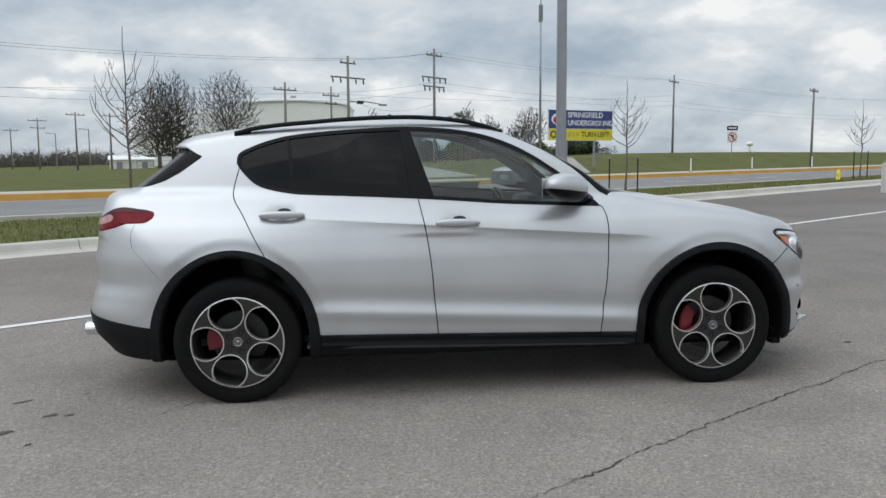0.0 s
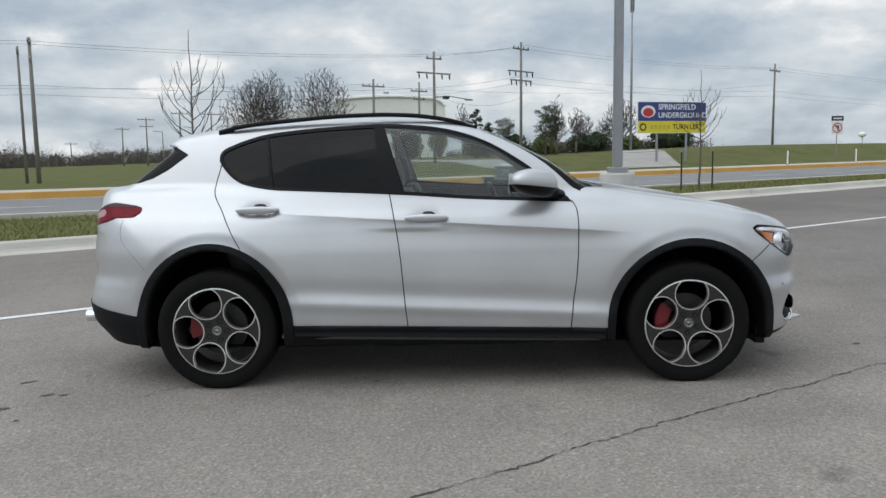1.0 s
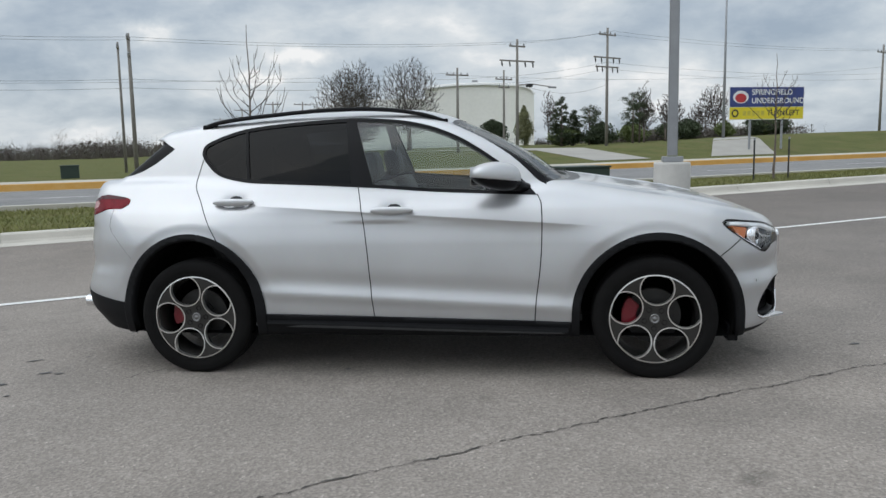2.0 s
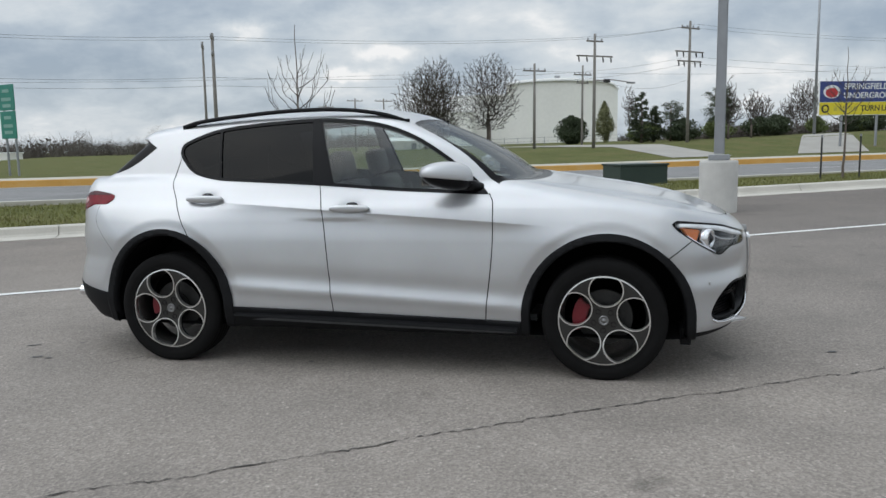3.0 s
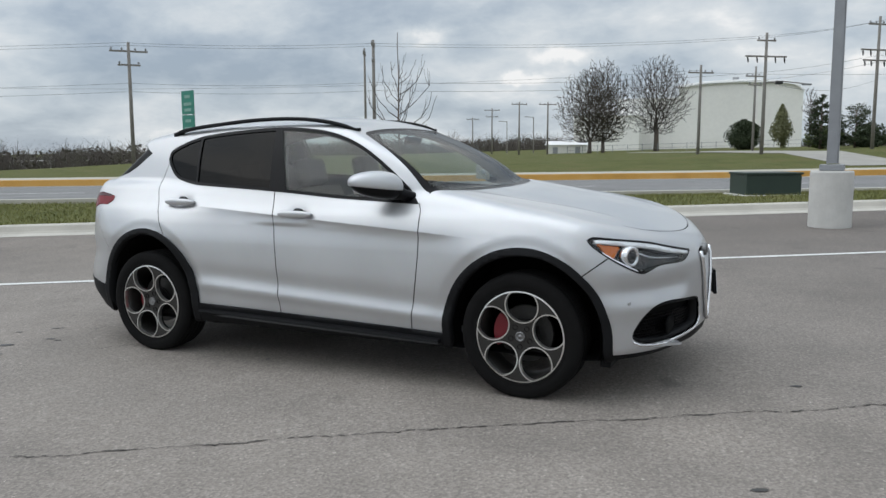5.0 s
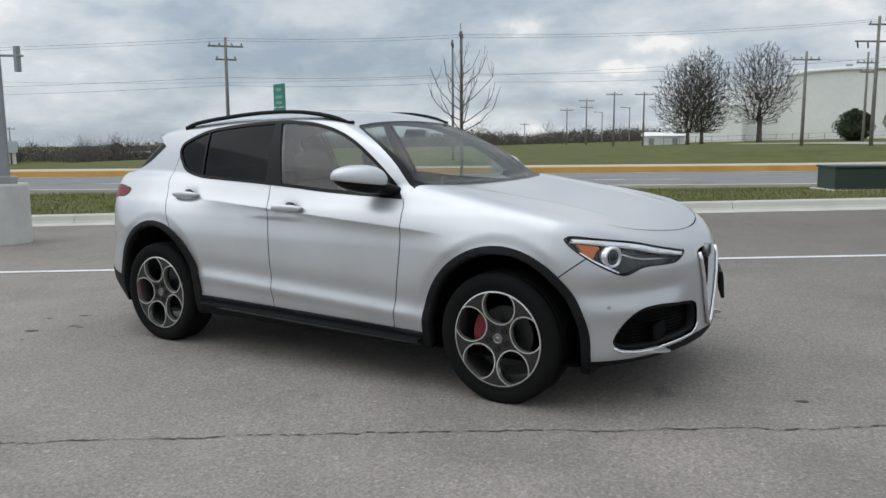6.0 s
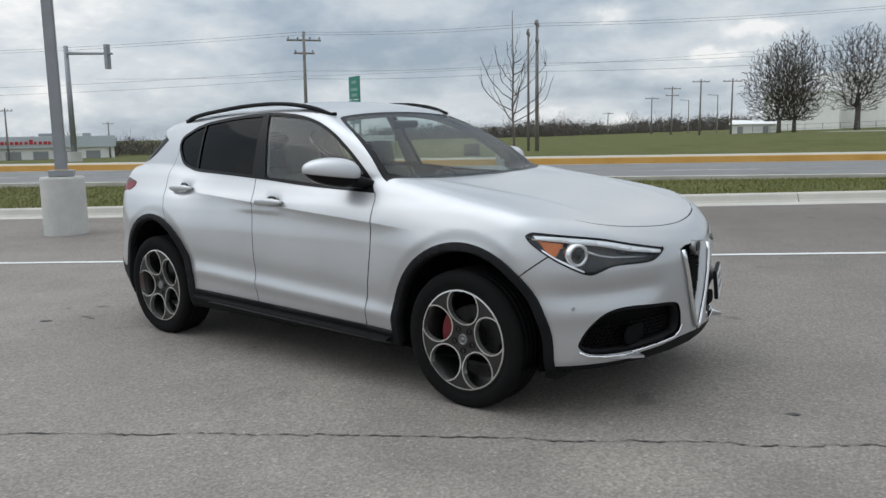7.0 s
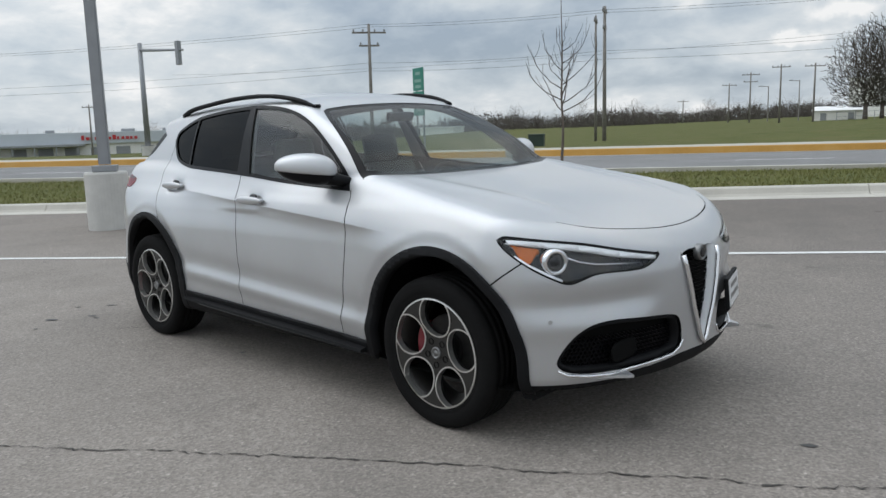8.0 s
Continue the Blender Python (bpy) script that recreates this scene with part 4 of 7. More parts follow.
for hand_side, here in (("right", RIGHT), ("left", LEFT)):
    fd = shell_part("front_door", (kind == "front_door") & here, M_PAINT, car)
    rd = shell_part("rear_door", (kind == "rear_door") & here, M_PAINT, car)
    shell_part("window", (kind == "front_door_window") & here, M_GLASS, fd, "clear front window", -0.006)
    if hand_side == "right":
        shell_part("window", (kind == "rear_door_window") & here, M_TINT, rd, "dark tinted rear window", -0.006)
    else:
        shell_part("window", (kind == "rear_door_window") & here, M_PALE_TINT, rd, "lightly tinted rear window", -0.006)
    shell_part("quarter_window", (kind == "quarter_window") & here, M_TINT, rd, "dark tinted quarter window", -0.006)
    shell_part("window_trim", (kind == "window_trim") & here, M_GLOSSBLK, car, "black window surround", 0.002)
    shell_part("tail_lamp", (kind == "tail_lamp") & here, M_TAIL, car, "dark red tail lamp", 0.003, 0.02)
    cluster = (kind == "tail_lamp") & here
    shell_part("reversing_lens", cluster & (REVERSING(X, Z) < 0), M_PALE_RED, bpy.data.objects["tail_lamp" if hand_side == "right" else "tail_lamp.001"], "pale pink reversing lens", 0.0045)
    shell_part("lamp_edge", cluster & (LAMP_TOP(X, Z) < 0), M_DEEP_RED, bpy.data.objects["tail_lamp" if hand_side == "right" else "tail_lamp.001"], "darker upper edge of the lamp", 0.0045)
    shell_part("sill_skirt", (kind == "sill_skirt") & here, M_CLADBLK, car, "black plastic sill", 0.012, 0.03)
    for end in ("front", "rear"):
        shell_part("wheel_arch_trim", (kind == end + "_arch") & here, M_CLADBLK, car, "black plastic arch moulding", 0.014, 0.05)
    lamp_ob = shell_part("headlamp", (kind == "headlamp") & here, M_LENS, car, "swept headlamp under a clear lens", 0.002)
    in_lamp = (kind == "headlamp") & here
    shell_part("bowl", in_lamp, M_BOWL, lamp_ob, "dark lamp housing", -0.045)
    shell_part("lamp_border", in_lamp & (HEADLAMP(S, Z) > -0.008), M_GLOSSBLK, lamp_ob, "black lamp border", 0.003)
    shell_part("light_strip", in_lamp & (Z < STRIP_TOP(S)) & (Z > STRIP_LOW(S)) & (S > 0.40) & (S < 1.34), M_DRL, lamp_ob, "white light strip", -0.0005, 0.02)
    shell_part("indicator", in_lamp & (AMBER(S, Z) < 0), M_AMBER, lamp_ob, "amber indicator", -0.012, 0.025)
    shell_part("intake_back", (kind == "intake") & here, M_DARK, bumper, "black lower intake", -0.07)
    shell_part("intake_frame", (kind == "intake") & here & (INTAKE(S, Z) > -0.02), M_CLADBLK, bumper, "black intake surround", -0.012, 0.05)
shell_part("grille_back", kind == "grille", M_DARK, bumper, "black grille", -0.05)
# dark lining inside the shell
inside = np.isin(kind, ["body", "front_door", "rear_door", "window_trim", "bonnet", "front_bumper", "rear_bumper"])
upper_trim = (Z > 1.19) & (X < 0.62) & (X > -1.9)
shell_part("cabin_lining", inside & ~upper_trim, M_LINER, car, "dark grey cabin lining", -0.035)
shell_part("headlining", inside & upper_trim, M_HEADLINING, car, "pale grey headlining and pillar trim", -0.035)

# ---- wheels ----


def slab(v, t, way):
    """Triangles with walls along their open edges, drawn out by the vector way."""
    e = np.concatenate([t[:, [0, 1]], t[:, [1, 2]], t[:, [2, 0]]])
    _, first, cnt = np.unique(np.sort(e, 1), axis=0, return_index=True, return_counts=True)
    rim = e[first[cnt == 1]]
    ring = np.unique(rim)
    back = -np.ones(len(v), int)
    back[ring] = len(v) + np.arange(len(ring))
    v2 = np.concatenate([v, v[ring] + np.array(way)])
    walls = np.concatenate([np.stack([rim[:, 1], rim[:, 0], back[rim[:, 0]]], 1), np.stack([rim[:, 1], back[rim[:, 0]], back[rim[:, 1]]], 1)])
    return v2, np.concatenate([t, walls])


def tri_mesh(name, v, t):
    used, inv = np.unique(t, return_inverse=True)
    me = bpy.data.meshes.new(name)
    me.from_pydata(v[used].tolist(), [], np.asarray(inv).reshape(-1, 3).tolist())
    return me


def turned(profile, n=96, closed=False):
    """A (radius, y) profile turned round the y axis."""
    k = len(profile)
    verts = [(r * math.cos(a), y, r * math.sin(a)) for a in (2 * math.pi * i / n for i in range(n)) for r, y in profile]
    faces = [(i * k + j, i * k + (j + 1) % k, ((i + 1) % n) * k + (j + 1) % k, ((i + 1) % n) * k + j) for i in range(n) for j in range(k if closed else k - 1)]
    return verts, faces


DISH = curve([(0.0, 0.004), (0.05, 0.002), (0.09, 0.006), (0.15, 0.015), (0.20, 0.019), (0.226, 0.020), (0.240, 0.016)])


def rim_meshes(first):
    rr, n = np.linspace(0.006, 0.240, 36), 168
    a = 2 * np.pi * np.arange(n) / n
    r, w = np.meshgrid(rr, a)
    v = np.stack([(r * np.cos(w)).ravel(), np.zeros(r.size), (r * np.sin(w)).ravel()], 1)
    k = len(rr)
    i, j = np.meshgrid(np.arange(n), np.arange(k - 1), indexing="ij")
    q = np.stack([i * k + j, i * k + j + 1, ((i + 1) % n) * k + j + 1, ((i + 1) % n) * k + j], -1).reshape(-1, 4)
    sh = Shell(v, np.concatenate([q[:, :3], q[:, [0, 2, 3]]]))
    hubs = [(0.158 * math.cos(radians(first + 72 * h)), 0.158 * math.sin(radians(first + 72 * h))) for h in range(5)]

    def hole(p):
        return np.min([np.hypot(p[:, 0] - cx, p[:, 2] - cz) for cx, cz in hubs], axis=0)

    def radius(p):
        return np.hypot(p[:, 0], p[:, 2])

    for fn in (lambda p: hole(p) - 0.0835, lambda p: hole(p) - 0.0895, lambda p: radius(p) - 0.2275, lambda p: radius(p) - 0.2335):
        sh.cut(fn)
    sh.v[:, 1] = -DISH(radius(sh.v))
    sh.v[:, [0, 2]] *= 1.125
    grown = 1.125
    m = sh.v[sh.t].mean(1) / np.array([grown, 1, grown])
    open_ = (hole(m) < 0.0835) & (radius(m) < 0.2275)
    bright = ~open_ & (((hole(m) < 0.0895) & (radius(m) < 0.2335)) | ((radius(m) > 0.2275) & (radius(m) < 0.2335)))
    face = tri_mesh("rim_face", *slab(sh.v, sh.t[~open_ & ~bright], (0, 0.05, 0)))
    v2 = sh.v.copy()
    v2[:, 1] -= 0.0025
    cutm = tri_mesh("rim_edges", *slab(v2, sh.t[bright], (0, 0.03, 0)))
    for me, ma in ((face, M_RIMDARK), (cutm, M_RIMCUT)):
        me.materials.append(ma)
    return face, cutm


def groove(y):
    return [(0.3625, y - 0.006), (0.3575, y - 0.005), (0.3575, y + 0.005), (0.3625, y + 0.006)]


half_tyre = [(0.3625 - (0.3625 - r) * 0.775, y) for r, y in [(0.228, 0.094), (0.240, 0.106), (0.247, 0.111), (0.252, 0.1085), (0.268, 0.1155), (0.300, 0.1195), (0.304, 0.1185), (0.318, 0.1185), (0.332, 0.1145), (0.346, 0.106), (0.354, 0.097), (0.3595, 0.086)]]
tyre_profile = [(r, -y) for r, y in half_tyre] + groove(-0.055) + groove(-0.018) + groove(0.018) + groove(0.055) + [(r, y) for r, y in half_tyre[::-1]]


def mesh_of(name, vf, material, smoothed=True):
    me = bpy.data.meshes.new(name)
    me.from_pydata(vf[0], [], vf[1])
    me.update()
    if smoothed:
        smooth(me)
    me.materials.append(material)
    return me


M_CAP = surface("cap_grey", (0.22, 0.22, 0.22), 0.35, 0.8, vary=0.25, scale=60.0, bump=0)
ME_TYRE = mesh_of("tyre", turned(tyre_profile, 96), M_RUBBER)
ME_BARREL = mesh_of("barrel", turned([(0.258, -0.085), (0.248, -0.07), (0.238, -0.02), (0.238, 0.06), (0.25, 0.09)], 72), M_RIMDARK)
ME_DISC = mesh_of("brake_disc", turned([(0.05, -0.052), (0.085, -0.052), (0.086, -0.036), (0.162, -0.036), (0.165, -0.033), (0.165, -0.014), (0.05, -0.012)], 64), M_DISC, False)
ME_CAP = mesh_of("centre_cap", turned([(0.0005, -0.0085), (0.010, -0.008), (0.011, -0.006), (0.020, -0.006), (0.021, -0.0085), (0.027, -0.008), (0.029, -0.004), (0.029, 0.012)], 32), M_CAP)
ME_BOLT = mesh_of("bolt", turned([(0.0005, 0.004), (0.006, 0.004), (0.0065, 0.006), (0.013, 0.006), (0.0135, -0.0035), (0.015, -0.0035), (0.0155, 0.01)], 16), M_DARK)


def caliper_mesh(from_, over):
    bm = bmesh.new()
    out, n = [], 12
    for r, y0, y1 in ((0.100, -0.062, 0.0), (0.185, -0.068, 0.0)):
        for a in range(n + 1):
            w = radians(from_ + over * a / n)
            out.append([bm.verts.new((r * math.cos(w), y, r * math.sin(w))) for y in (y0, y1)])
    inner, outer = out[: n + 1], out[n + 1:]
    for a in range(n):
        bm.faces.new((inner[a][0], inner[a + 1][0], outer[a + 1][0], outer[a][0]))
        bm.faces.new((outer[a][0], outer[a + 1][0], outer[a + 1][1], outer[a][1]))
        bm.faces.new((inner[a][0], inner[a][1], inner[a + 1][1], inner[a + 1][0]))
        bm.faces.new((inner[a][1], outer[a][1], outer[a + 1][1], inner[a + 1][1]))
    for a in (0, n):
        bm.faces.new((inner[a][0], outer[a][0], outer[a][1], inner[a][1]))
    bmesh.ops.recalc_face_normals(bm, faces=bm.faces)
    bmesh.ops.bevel(bm, geom=[e for e in bm.edges if e.calc_face_angle(0) > 0.6], offset=0.006, segments=2, affect="EDGES")
    me = bpy.data.meshes.new("caliper")
    bm.to_mesh(me)
    bm.free()
    me.materials.append(M_CALIPER)
    return me


ME_CALIPER = {"front": caliper_mesh(140, 66), "rear": caliper_mesh(158, 42)}
RIMS = {"front": rim_meshes(86), "rear": rim_meshes(37)}
HUB_Z = 0.3555
for end, hx in (("front", 1.409), ("rear", -1.409)):
    for sgn in (-1, 1):
        face, edges = RIMS[end]
        wheel = new("wheel", face)
        wheel.parent = car
        wheel["label"] = "dark grey alloy wheel with five round openings"
        wheel.matrix_basis = pose(hx, 0.893 * sgn, HUB_Z, 0, 0, 0 if sgn < 0 else 180)

        def hung(name, me, dy, label=""):
            ob = new(name, me)
            ob.parent = wheel
            ob.location = (0, dy, 0)
            if label:
                ob["label"] = label
            return ob

        hung("rim_edge", edges, 0, "bright machined rim edges")
        hung("tyre", ME_TYRE, 0.087, "black rubber tyre")
        hung("barrel", ME_BARREL, 0.087)
        hung("brake_disc", ME_DISC, 0.125, "grey steel brake disc")
        hung("caliper", ME_CALIPER[end], 0.118 if end == "front" else 0.128, "red brake caliper")
        hung("centre_cap", ME_CAP, -0.004, "chrome centre cap")
        for b in range(5):
            w = radians((86 if end == "front" else 37) + 36 + 72 * b)
            ob = hung("bolt", ME_BOLT, -0.003)
            ob.location = (0.060 * math.cos(w), -0.0035, 0.060 * math.sin(w))
        # the dark well behind the wheel
        n, verts, faces = 24, [], []
        for k in range(n + 1):
            w = math.pi * (k / n) * 1.16 - 0.08 * math.pi
            c, s = math.cos(w), math.sin(w)
            verts += [(hx + (0.452 if end == "front" else 0.44) * c, sgn * y, 0.365 + 0.468 * s) for y in (0.42, 0.875)]
        for k in range(n):
            faces.append((2 * k, 2 * k + 1, 2 * k + 3, 2 * k + 2))
        faces.append(tuple(2 * k for k in range(n + 1)))
        link_mesh("arch_liner", verts, faces, M_DARK, car, "black wheel well")

# ---- mirrors, handles, rails ----


def blob(name, size, at, material, parent, label="", power=2.6, cut_low=None, cut_high=None, shear=0.0, n=28, wedge=False):
    """A rounded body (superellipsoid) of the given half sizes; cut flat at heights."""
    verts, faces = [], []
    for i in range(n + 1):
        a = -math.pi / 2 + math.pi * i / n
        for j in range(2 * n):
            b = math.pi * j / n
            ca, sa, cb, sb = math.cos(a), math.sin(a), math.cos(b), math.sin(b)
            e = 2 / power
            q = lambda w: math.copysign(abs(w) ** e, w)
            x, y, z = size[0] * q(ca) * q(cb), size[1] * q(ca) * q(sb), size[2] * q(sa)
            x += shear * z
            if cut_low is not None:
                z = max(z, cut_low)
            if cut_high is not None:
                z = min(z, cut_high)
            if wedge:
                z = z * (0.80 + 0.17 * (x / size[0] + 1)) - 0.10 * x
            verts.append((at[0] + x, at[1] + y, at[2] + z))
    m = 2 * n
    for i in range(n):
        for j in range(m):
            faces.append((i * m + j, i * m + (j + 1) % m, (i + 1) * m + (j + 1) % m, (i + 1) * m + j))
    return link_mesh(name, verts, faces, material, parent, label, True)


M_SILLRAIL = surface("sill_rail_grey", (0.045, 0.046, 0.048), 0.45, vary=0.2, scale=9.0, bump=0.0)
for sgn in (-1, 1):
    bm = bmesh.new()
    rows = []
    for x, out in ((-1.02, -0.012), (-0.90, 0.0), (0.0, 0.004), (0.80, 0.0), (0.92, -0.012)):
        y, z = (0.906 + out) * sgn, 0.296 - 0.022 * x
        rows.append([bm.verts.new(q) for q in ((x, y - 0.035 * sgn, z + 0.010), (x, y, z), (x, y + 0.002 * sgn, z - 0.016), (x, y - 0.04 * sgn, z - 0.026))])
    for r0, r1 in zip(rows, rows[1:]):
        for k in range(4):
            bm.faces.new((r0[k], r0[(k + 1) % 4], r1[(k + 1) % 4], r1[k]))
    bm.faces.new(rows[0])
    bm.faces.new(rows[-1][::-1])
    bmesh.ops.recalc_face_normals(bm, faces=bm.faces)
    part("sill_rail", bm, M_SILLRAIL, car, "dark grey rail along the sill")
for sgn in (-1, 1):
    seat_m = pose(0.497, 0.908 * sgn, 1.205, 0, 0, -38.5 * sgn)
    mirror = blob("door_mirror", (0.168, 0.085, 0.086), (0, 0, 0), M_PAINT, car, "silver door mirror with a black lower half", 2.25, cut_low=-0.020, wedge=True)
    mirror.matrix_basis = seat_m
    blob("mirror_base", (0.160, 0.080, 0.082), (0.004, 0, -0.002), M_GLOSSBLK, mirror, "black lower mirror shell", 2.4, cut_high=-0.014, wedge=True)
    bm = bmesh.new()
    tube(bm, [(0.09, 0.0, -0.045), (0.16, -0.005 * sgn, -0.062), (0.235, -0.01 * sgn, -0.085)], [0.045, 0.036, 0.032], 12)
    part("mirror_arm", bm, M_GLOSSBLK, mirror, "", True)
    bm = boxed(-0.115, 0.115, -0.003, 0.003, -0.055, 0.055, 0.002)
    glass_ob = part("mirror_glass", bm, M_CHROME, mirror, "mirror glass")
    glass_ob.location = (-0.01, -0.080 * sgn, 0.0)
    for hx, hy, hz in ((-0.135, 0.858, 1.010), (-1.142, 0.826, 1.072)):
        handle = blob("door_handle", (0.130, 0.017, 0.024), (hx, (hy + 0.024) * sgn, hz), M_PAINT, car, "silver pull handle", 2.3)
        # shade in the painted hollow, built as a dark blob above the handle
        blob("handle_recess", (0.042, 0.014, 0.026), (hx + 0.012, (hy - 0.008) * sgn, hz + 0.012), M_BOWL, handle, "dark blob standing in for shade in the handle recess", 2.2)
        for end in (-1, 1):
            blob("handle_foot", (0.022, 0.020, 0.014), (hx + 0.105 * end, (hy + 0.008) * sgn, hz), M_PAINT, handle, "", 2.2, n=10)
    bm = bmesh.new()
    rows = []
    for k in range(13):
        x = -0.93 + 1.84 * k / 12
        zz = SILL(x) - 0.045
        rows.append([bm.verts.new((x, y * sgn, zz + dz)) for y, dz in ((0.895, 0.012), (0.945, 0.004), (0.948, -0.010), (0.895, -0.022))])
    for r0, r1 in zip(rows, rows[1:]):
        for k in range(4):
            bm.faces.new((r0[k], r0[(k + 1) % 4], r1[(k + 1) % 4], r1[k]))
    bm.faces.new(rows[0])
    bm.faces.new(rows[-1][::-1])
    part("sill_ledge", bm, M_CLADBLK, car, "black sill ledge")
    rail_pts = [(-1.405, 1.556), (-1.32, 1.577), (-1.136, 1.600), (-0.954, 1.614), (-0.773, 1.627), (-0.594, 1.635), (-0.415, 1.637), (-0.239, 1.630), (-0.063, 1.609), (0.076, 1.578), (0.163, 1.546)]
    zs = curve(rail_pts)
    xs = np.linspace(-1.41, 0.17, 40)
    ys = [0.555 + 0.045 * (1 - ((x + 0.55) / 0.95) ** 2) for x in xs]
    bm = bmesh.new()
    ring = []
    for x, y, z in zip(xs, ys, zs(xs)):
        k = min(1.0, 0.35 + 6 * min(x + 1.41, 0.17 - x))
        ring.append([bm.verts.new((x, (y + dy * k) * sgn, z + dz - 0.010)) for dy, dz in ((-0.016, -0.012), (0.016, -0.012), (0.018, 0.004), (0.008, 0.013), (-0.008, 0.013), (-0.018, 0.004))])
    for r0, r1 in zip(ring, ring[1:]):
        for k in range(6):
            bm.faces.new((r0[k], r0[(k + 1) % 6], r1[(k + 1) % 6], r1[k]))
    bm.faces.new(ring[0])
    bm.faces.new(ring[-1][::-1])
    rail = part("roof_rail", bm, M_CLADBLK, car, "black roof rail", True)
    for x in (-1.38, 0.13):
        y = 0.553
        bm = boxed(x - 0.05, x + 0.05, y * sgn - 0.014, y * sgn + 0.014, float(zs(x)) - 0.05, float(zs(x)) - 0.006, 0.006)
        part("rail_foot", bm, M_CLADBLK, rail)
    bm = tubed([(-2.20, 0.56 * sgn, 0.395), (-2.345, 0.56 * sgn, 0.395)], 0.040, 20)
    part("exhaust_tip", bm, M_CHROME, car, "chrome exhaust tip")

# ---- headlamp insides ----


def nose_points(sz, deep=0.0):
    """Places on the nose, and the normals there, at the given ways round it and heights."""
    y = np.linspace(0, 0.95, 400)
    plan = NOSE_PLAN(y)
    start = []
    for s, z in sz:
        lean = float(NOSE_SIDE(z))
        k = float(np.interp(s, 2.3 - 2.272 + plan - lean + y, y))
        start.append((2.272 - float(np.interp(k, y, plan)) + lean, k, z))
    p = settle(np.array(start))
    n = unit(body_grad(p))
    return p - deep * n, n


def nose_point(s, z, deep=0.0):
    p, n = nose_points([(s, z)], deep)
    return p[0], n[0]


lamps = [o for o in car.children if o.name.startswith("headlamp")]
for lamp_ob in lamps:
    sgn = -1 if lamp_ob.data.vertices[0].co.y < 0 else 1
    p, _ = nose_point(1.055, 0.822, 0.018)
    for name, r0, r1, ma, lab in (("projector_ring", 0.036, 0.047, M_CHROME, "bright lamp ring"), ("projector", 0.0, 0.035, M_CHROME, "round projector lens")):
        n, prof = 32, []
        if name == "projector":
            prof = [(0.0005, 0.026), (0.012, 0.024), (0.024, 0.014), (0.031, 0.0), (0.034, -0.03)]
        else:
            prof = [(0.034, -0.03), (0.035, 0.002), (0.044, 0.016), (0.056, 0.012), (0.058, -0.03)]
        verts = [(d, r * math.cos(w), r * math.sin(w)) for w in (2 * math.pi * k / n for k in range(n)) for r, d in prof]
        m = len(prof)
        faces = [(k * m + j, k * m + j + 1, ((k + 1) % n) * m + j + 1, ((k + 1) % n) * m + j) for k in range(n) for j in range(m - 1)]
        ob = link_mesh(name, verts, faces, ma if name != "projector" else M_BOWL, lamp_ob, lab, True)
        ob.matrix_basis = Matrix.Translation((p[0], p[1] * sgn, p[2])) @ pose(0, 0, 0, 0, 0, 28 * sgn)
    # the bright lower lip of the lamp
    pts = nose_points([(1.30, 0.848), (1.22, 0.806), (1.10, 0.762), (1.02, 0.738)], 0.008)[0]
    bm = tubed([(q[0], q[1] * sgn, q[2]) for q in pts], [0.006, 0.009, 0.010, 0.007], 8)
    part("lower_strip", bm, M_DRL, lamp_ob, "thin white lower light strip", True)
    pts = nose_points([(0.98, 0.838), (0.90, 0.815), (0.80, 0.800), (0.66, 0.792), (0.52, 0.785)], 0.02)[0]
    bm = tubed([(q[0], q[1] * sgn, q[2]) for q in pts], 0.004, 8)
    part("chrome_line", bm, M_CHROME, lamp_ob, "chrome line in the lamp", True)

# ---- grille and intakes ----
VEE_LINE = [(0.163, 0.786), (0.156, 0.740), (0.128, 0.640), (0.094, 0.530), (0.055, 0.440), (0.026, 0.375), (0.0, 0.350)]
vee_pts = [(y, z) for y, z in VEE_LINE] + [(-y, z) for y, z in VEE_LINE[-2::-1]]
grille = bumper
vee_on = settle(np.array([(2.27, y, z) for y, z in vee_pts]))
bm = bmesh.new()
tube(bm, [(p[0] + 0.012, p[1], p[2]) for p in vee_on], 0.011, 10)
part("grille_frame", bm, M_CHROME, grille, "chrome grille frame", True)
# the silver inner wall of the grille opening
bm = bmesh.new()
rows = [[bm.verts.new((p[0] + dx, p[1] * f, p[2] + dz)) for dx, f, dz in ((0.004, 0.97, 0.004), (-0.004, 0.88, 0.010), (-0.030, 0.77, 0.020), (-0.060, 0.75, 0.022))] for p in vee_on]
for r0, r1 in zip(rows, rows[1:]):
    for k in range(3):
        bm.faces.new((r0[k], r1[k], r1[k + 1], r0[k + 1]))
part("grille_flange", bm, M_PAINT, grille, "satin silver inner wall of the grille", True)


def honeycomb(name, cells, size, deep, parent):
    """Hexagon rings joined into one grating; cells: (centre, across, up, out)."""
    bm = bmesh.new()
    for c, a, u, n in cells:
        c, a, u, n = Vector(c), Vector(a), Vector(u), Vector(n)
        rings = []
        for r, d in ((size, 0.0), (size * 0.80, 0.0), (size * 0.80, -deep)):
            rings.append([bm.verts.new(c + r * (math.cos(math.pi / 3 * k) * a + math.sin(math.pi / 3 * k) * u) + d * n) for k in range(6)])
        for r0, r1 in zip(rings, rings[1:]):
            for k in range(6):
                bm.faces.new((r0[k], r0[(k + 1) % 6], r1[(k + 1) % 6], r1[k]))
    ob = part(name, bm, M_GLOSSBLK, parent, "black honeycomb grating")
    ob["kind"] = "stuff"
    return ob


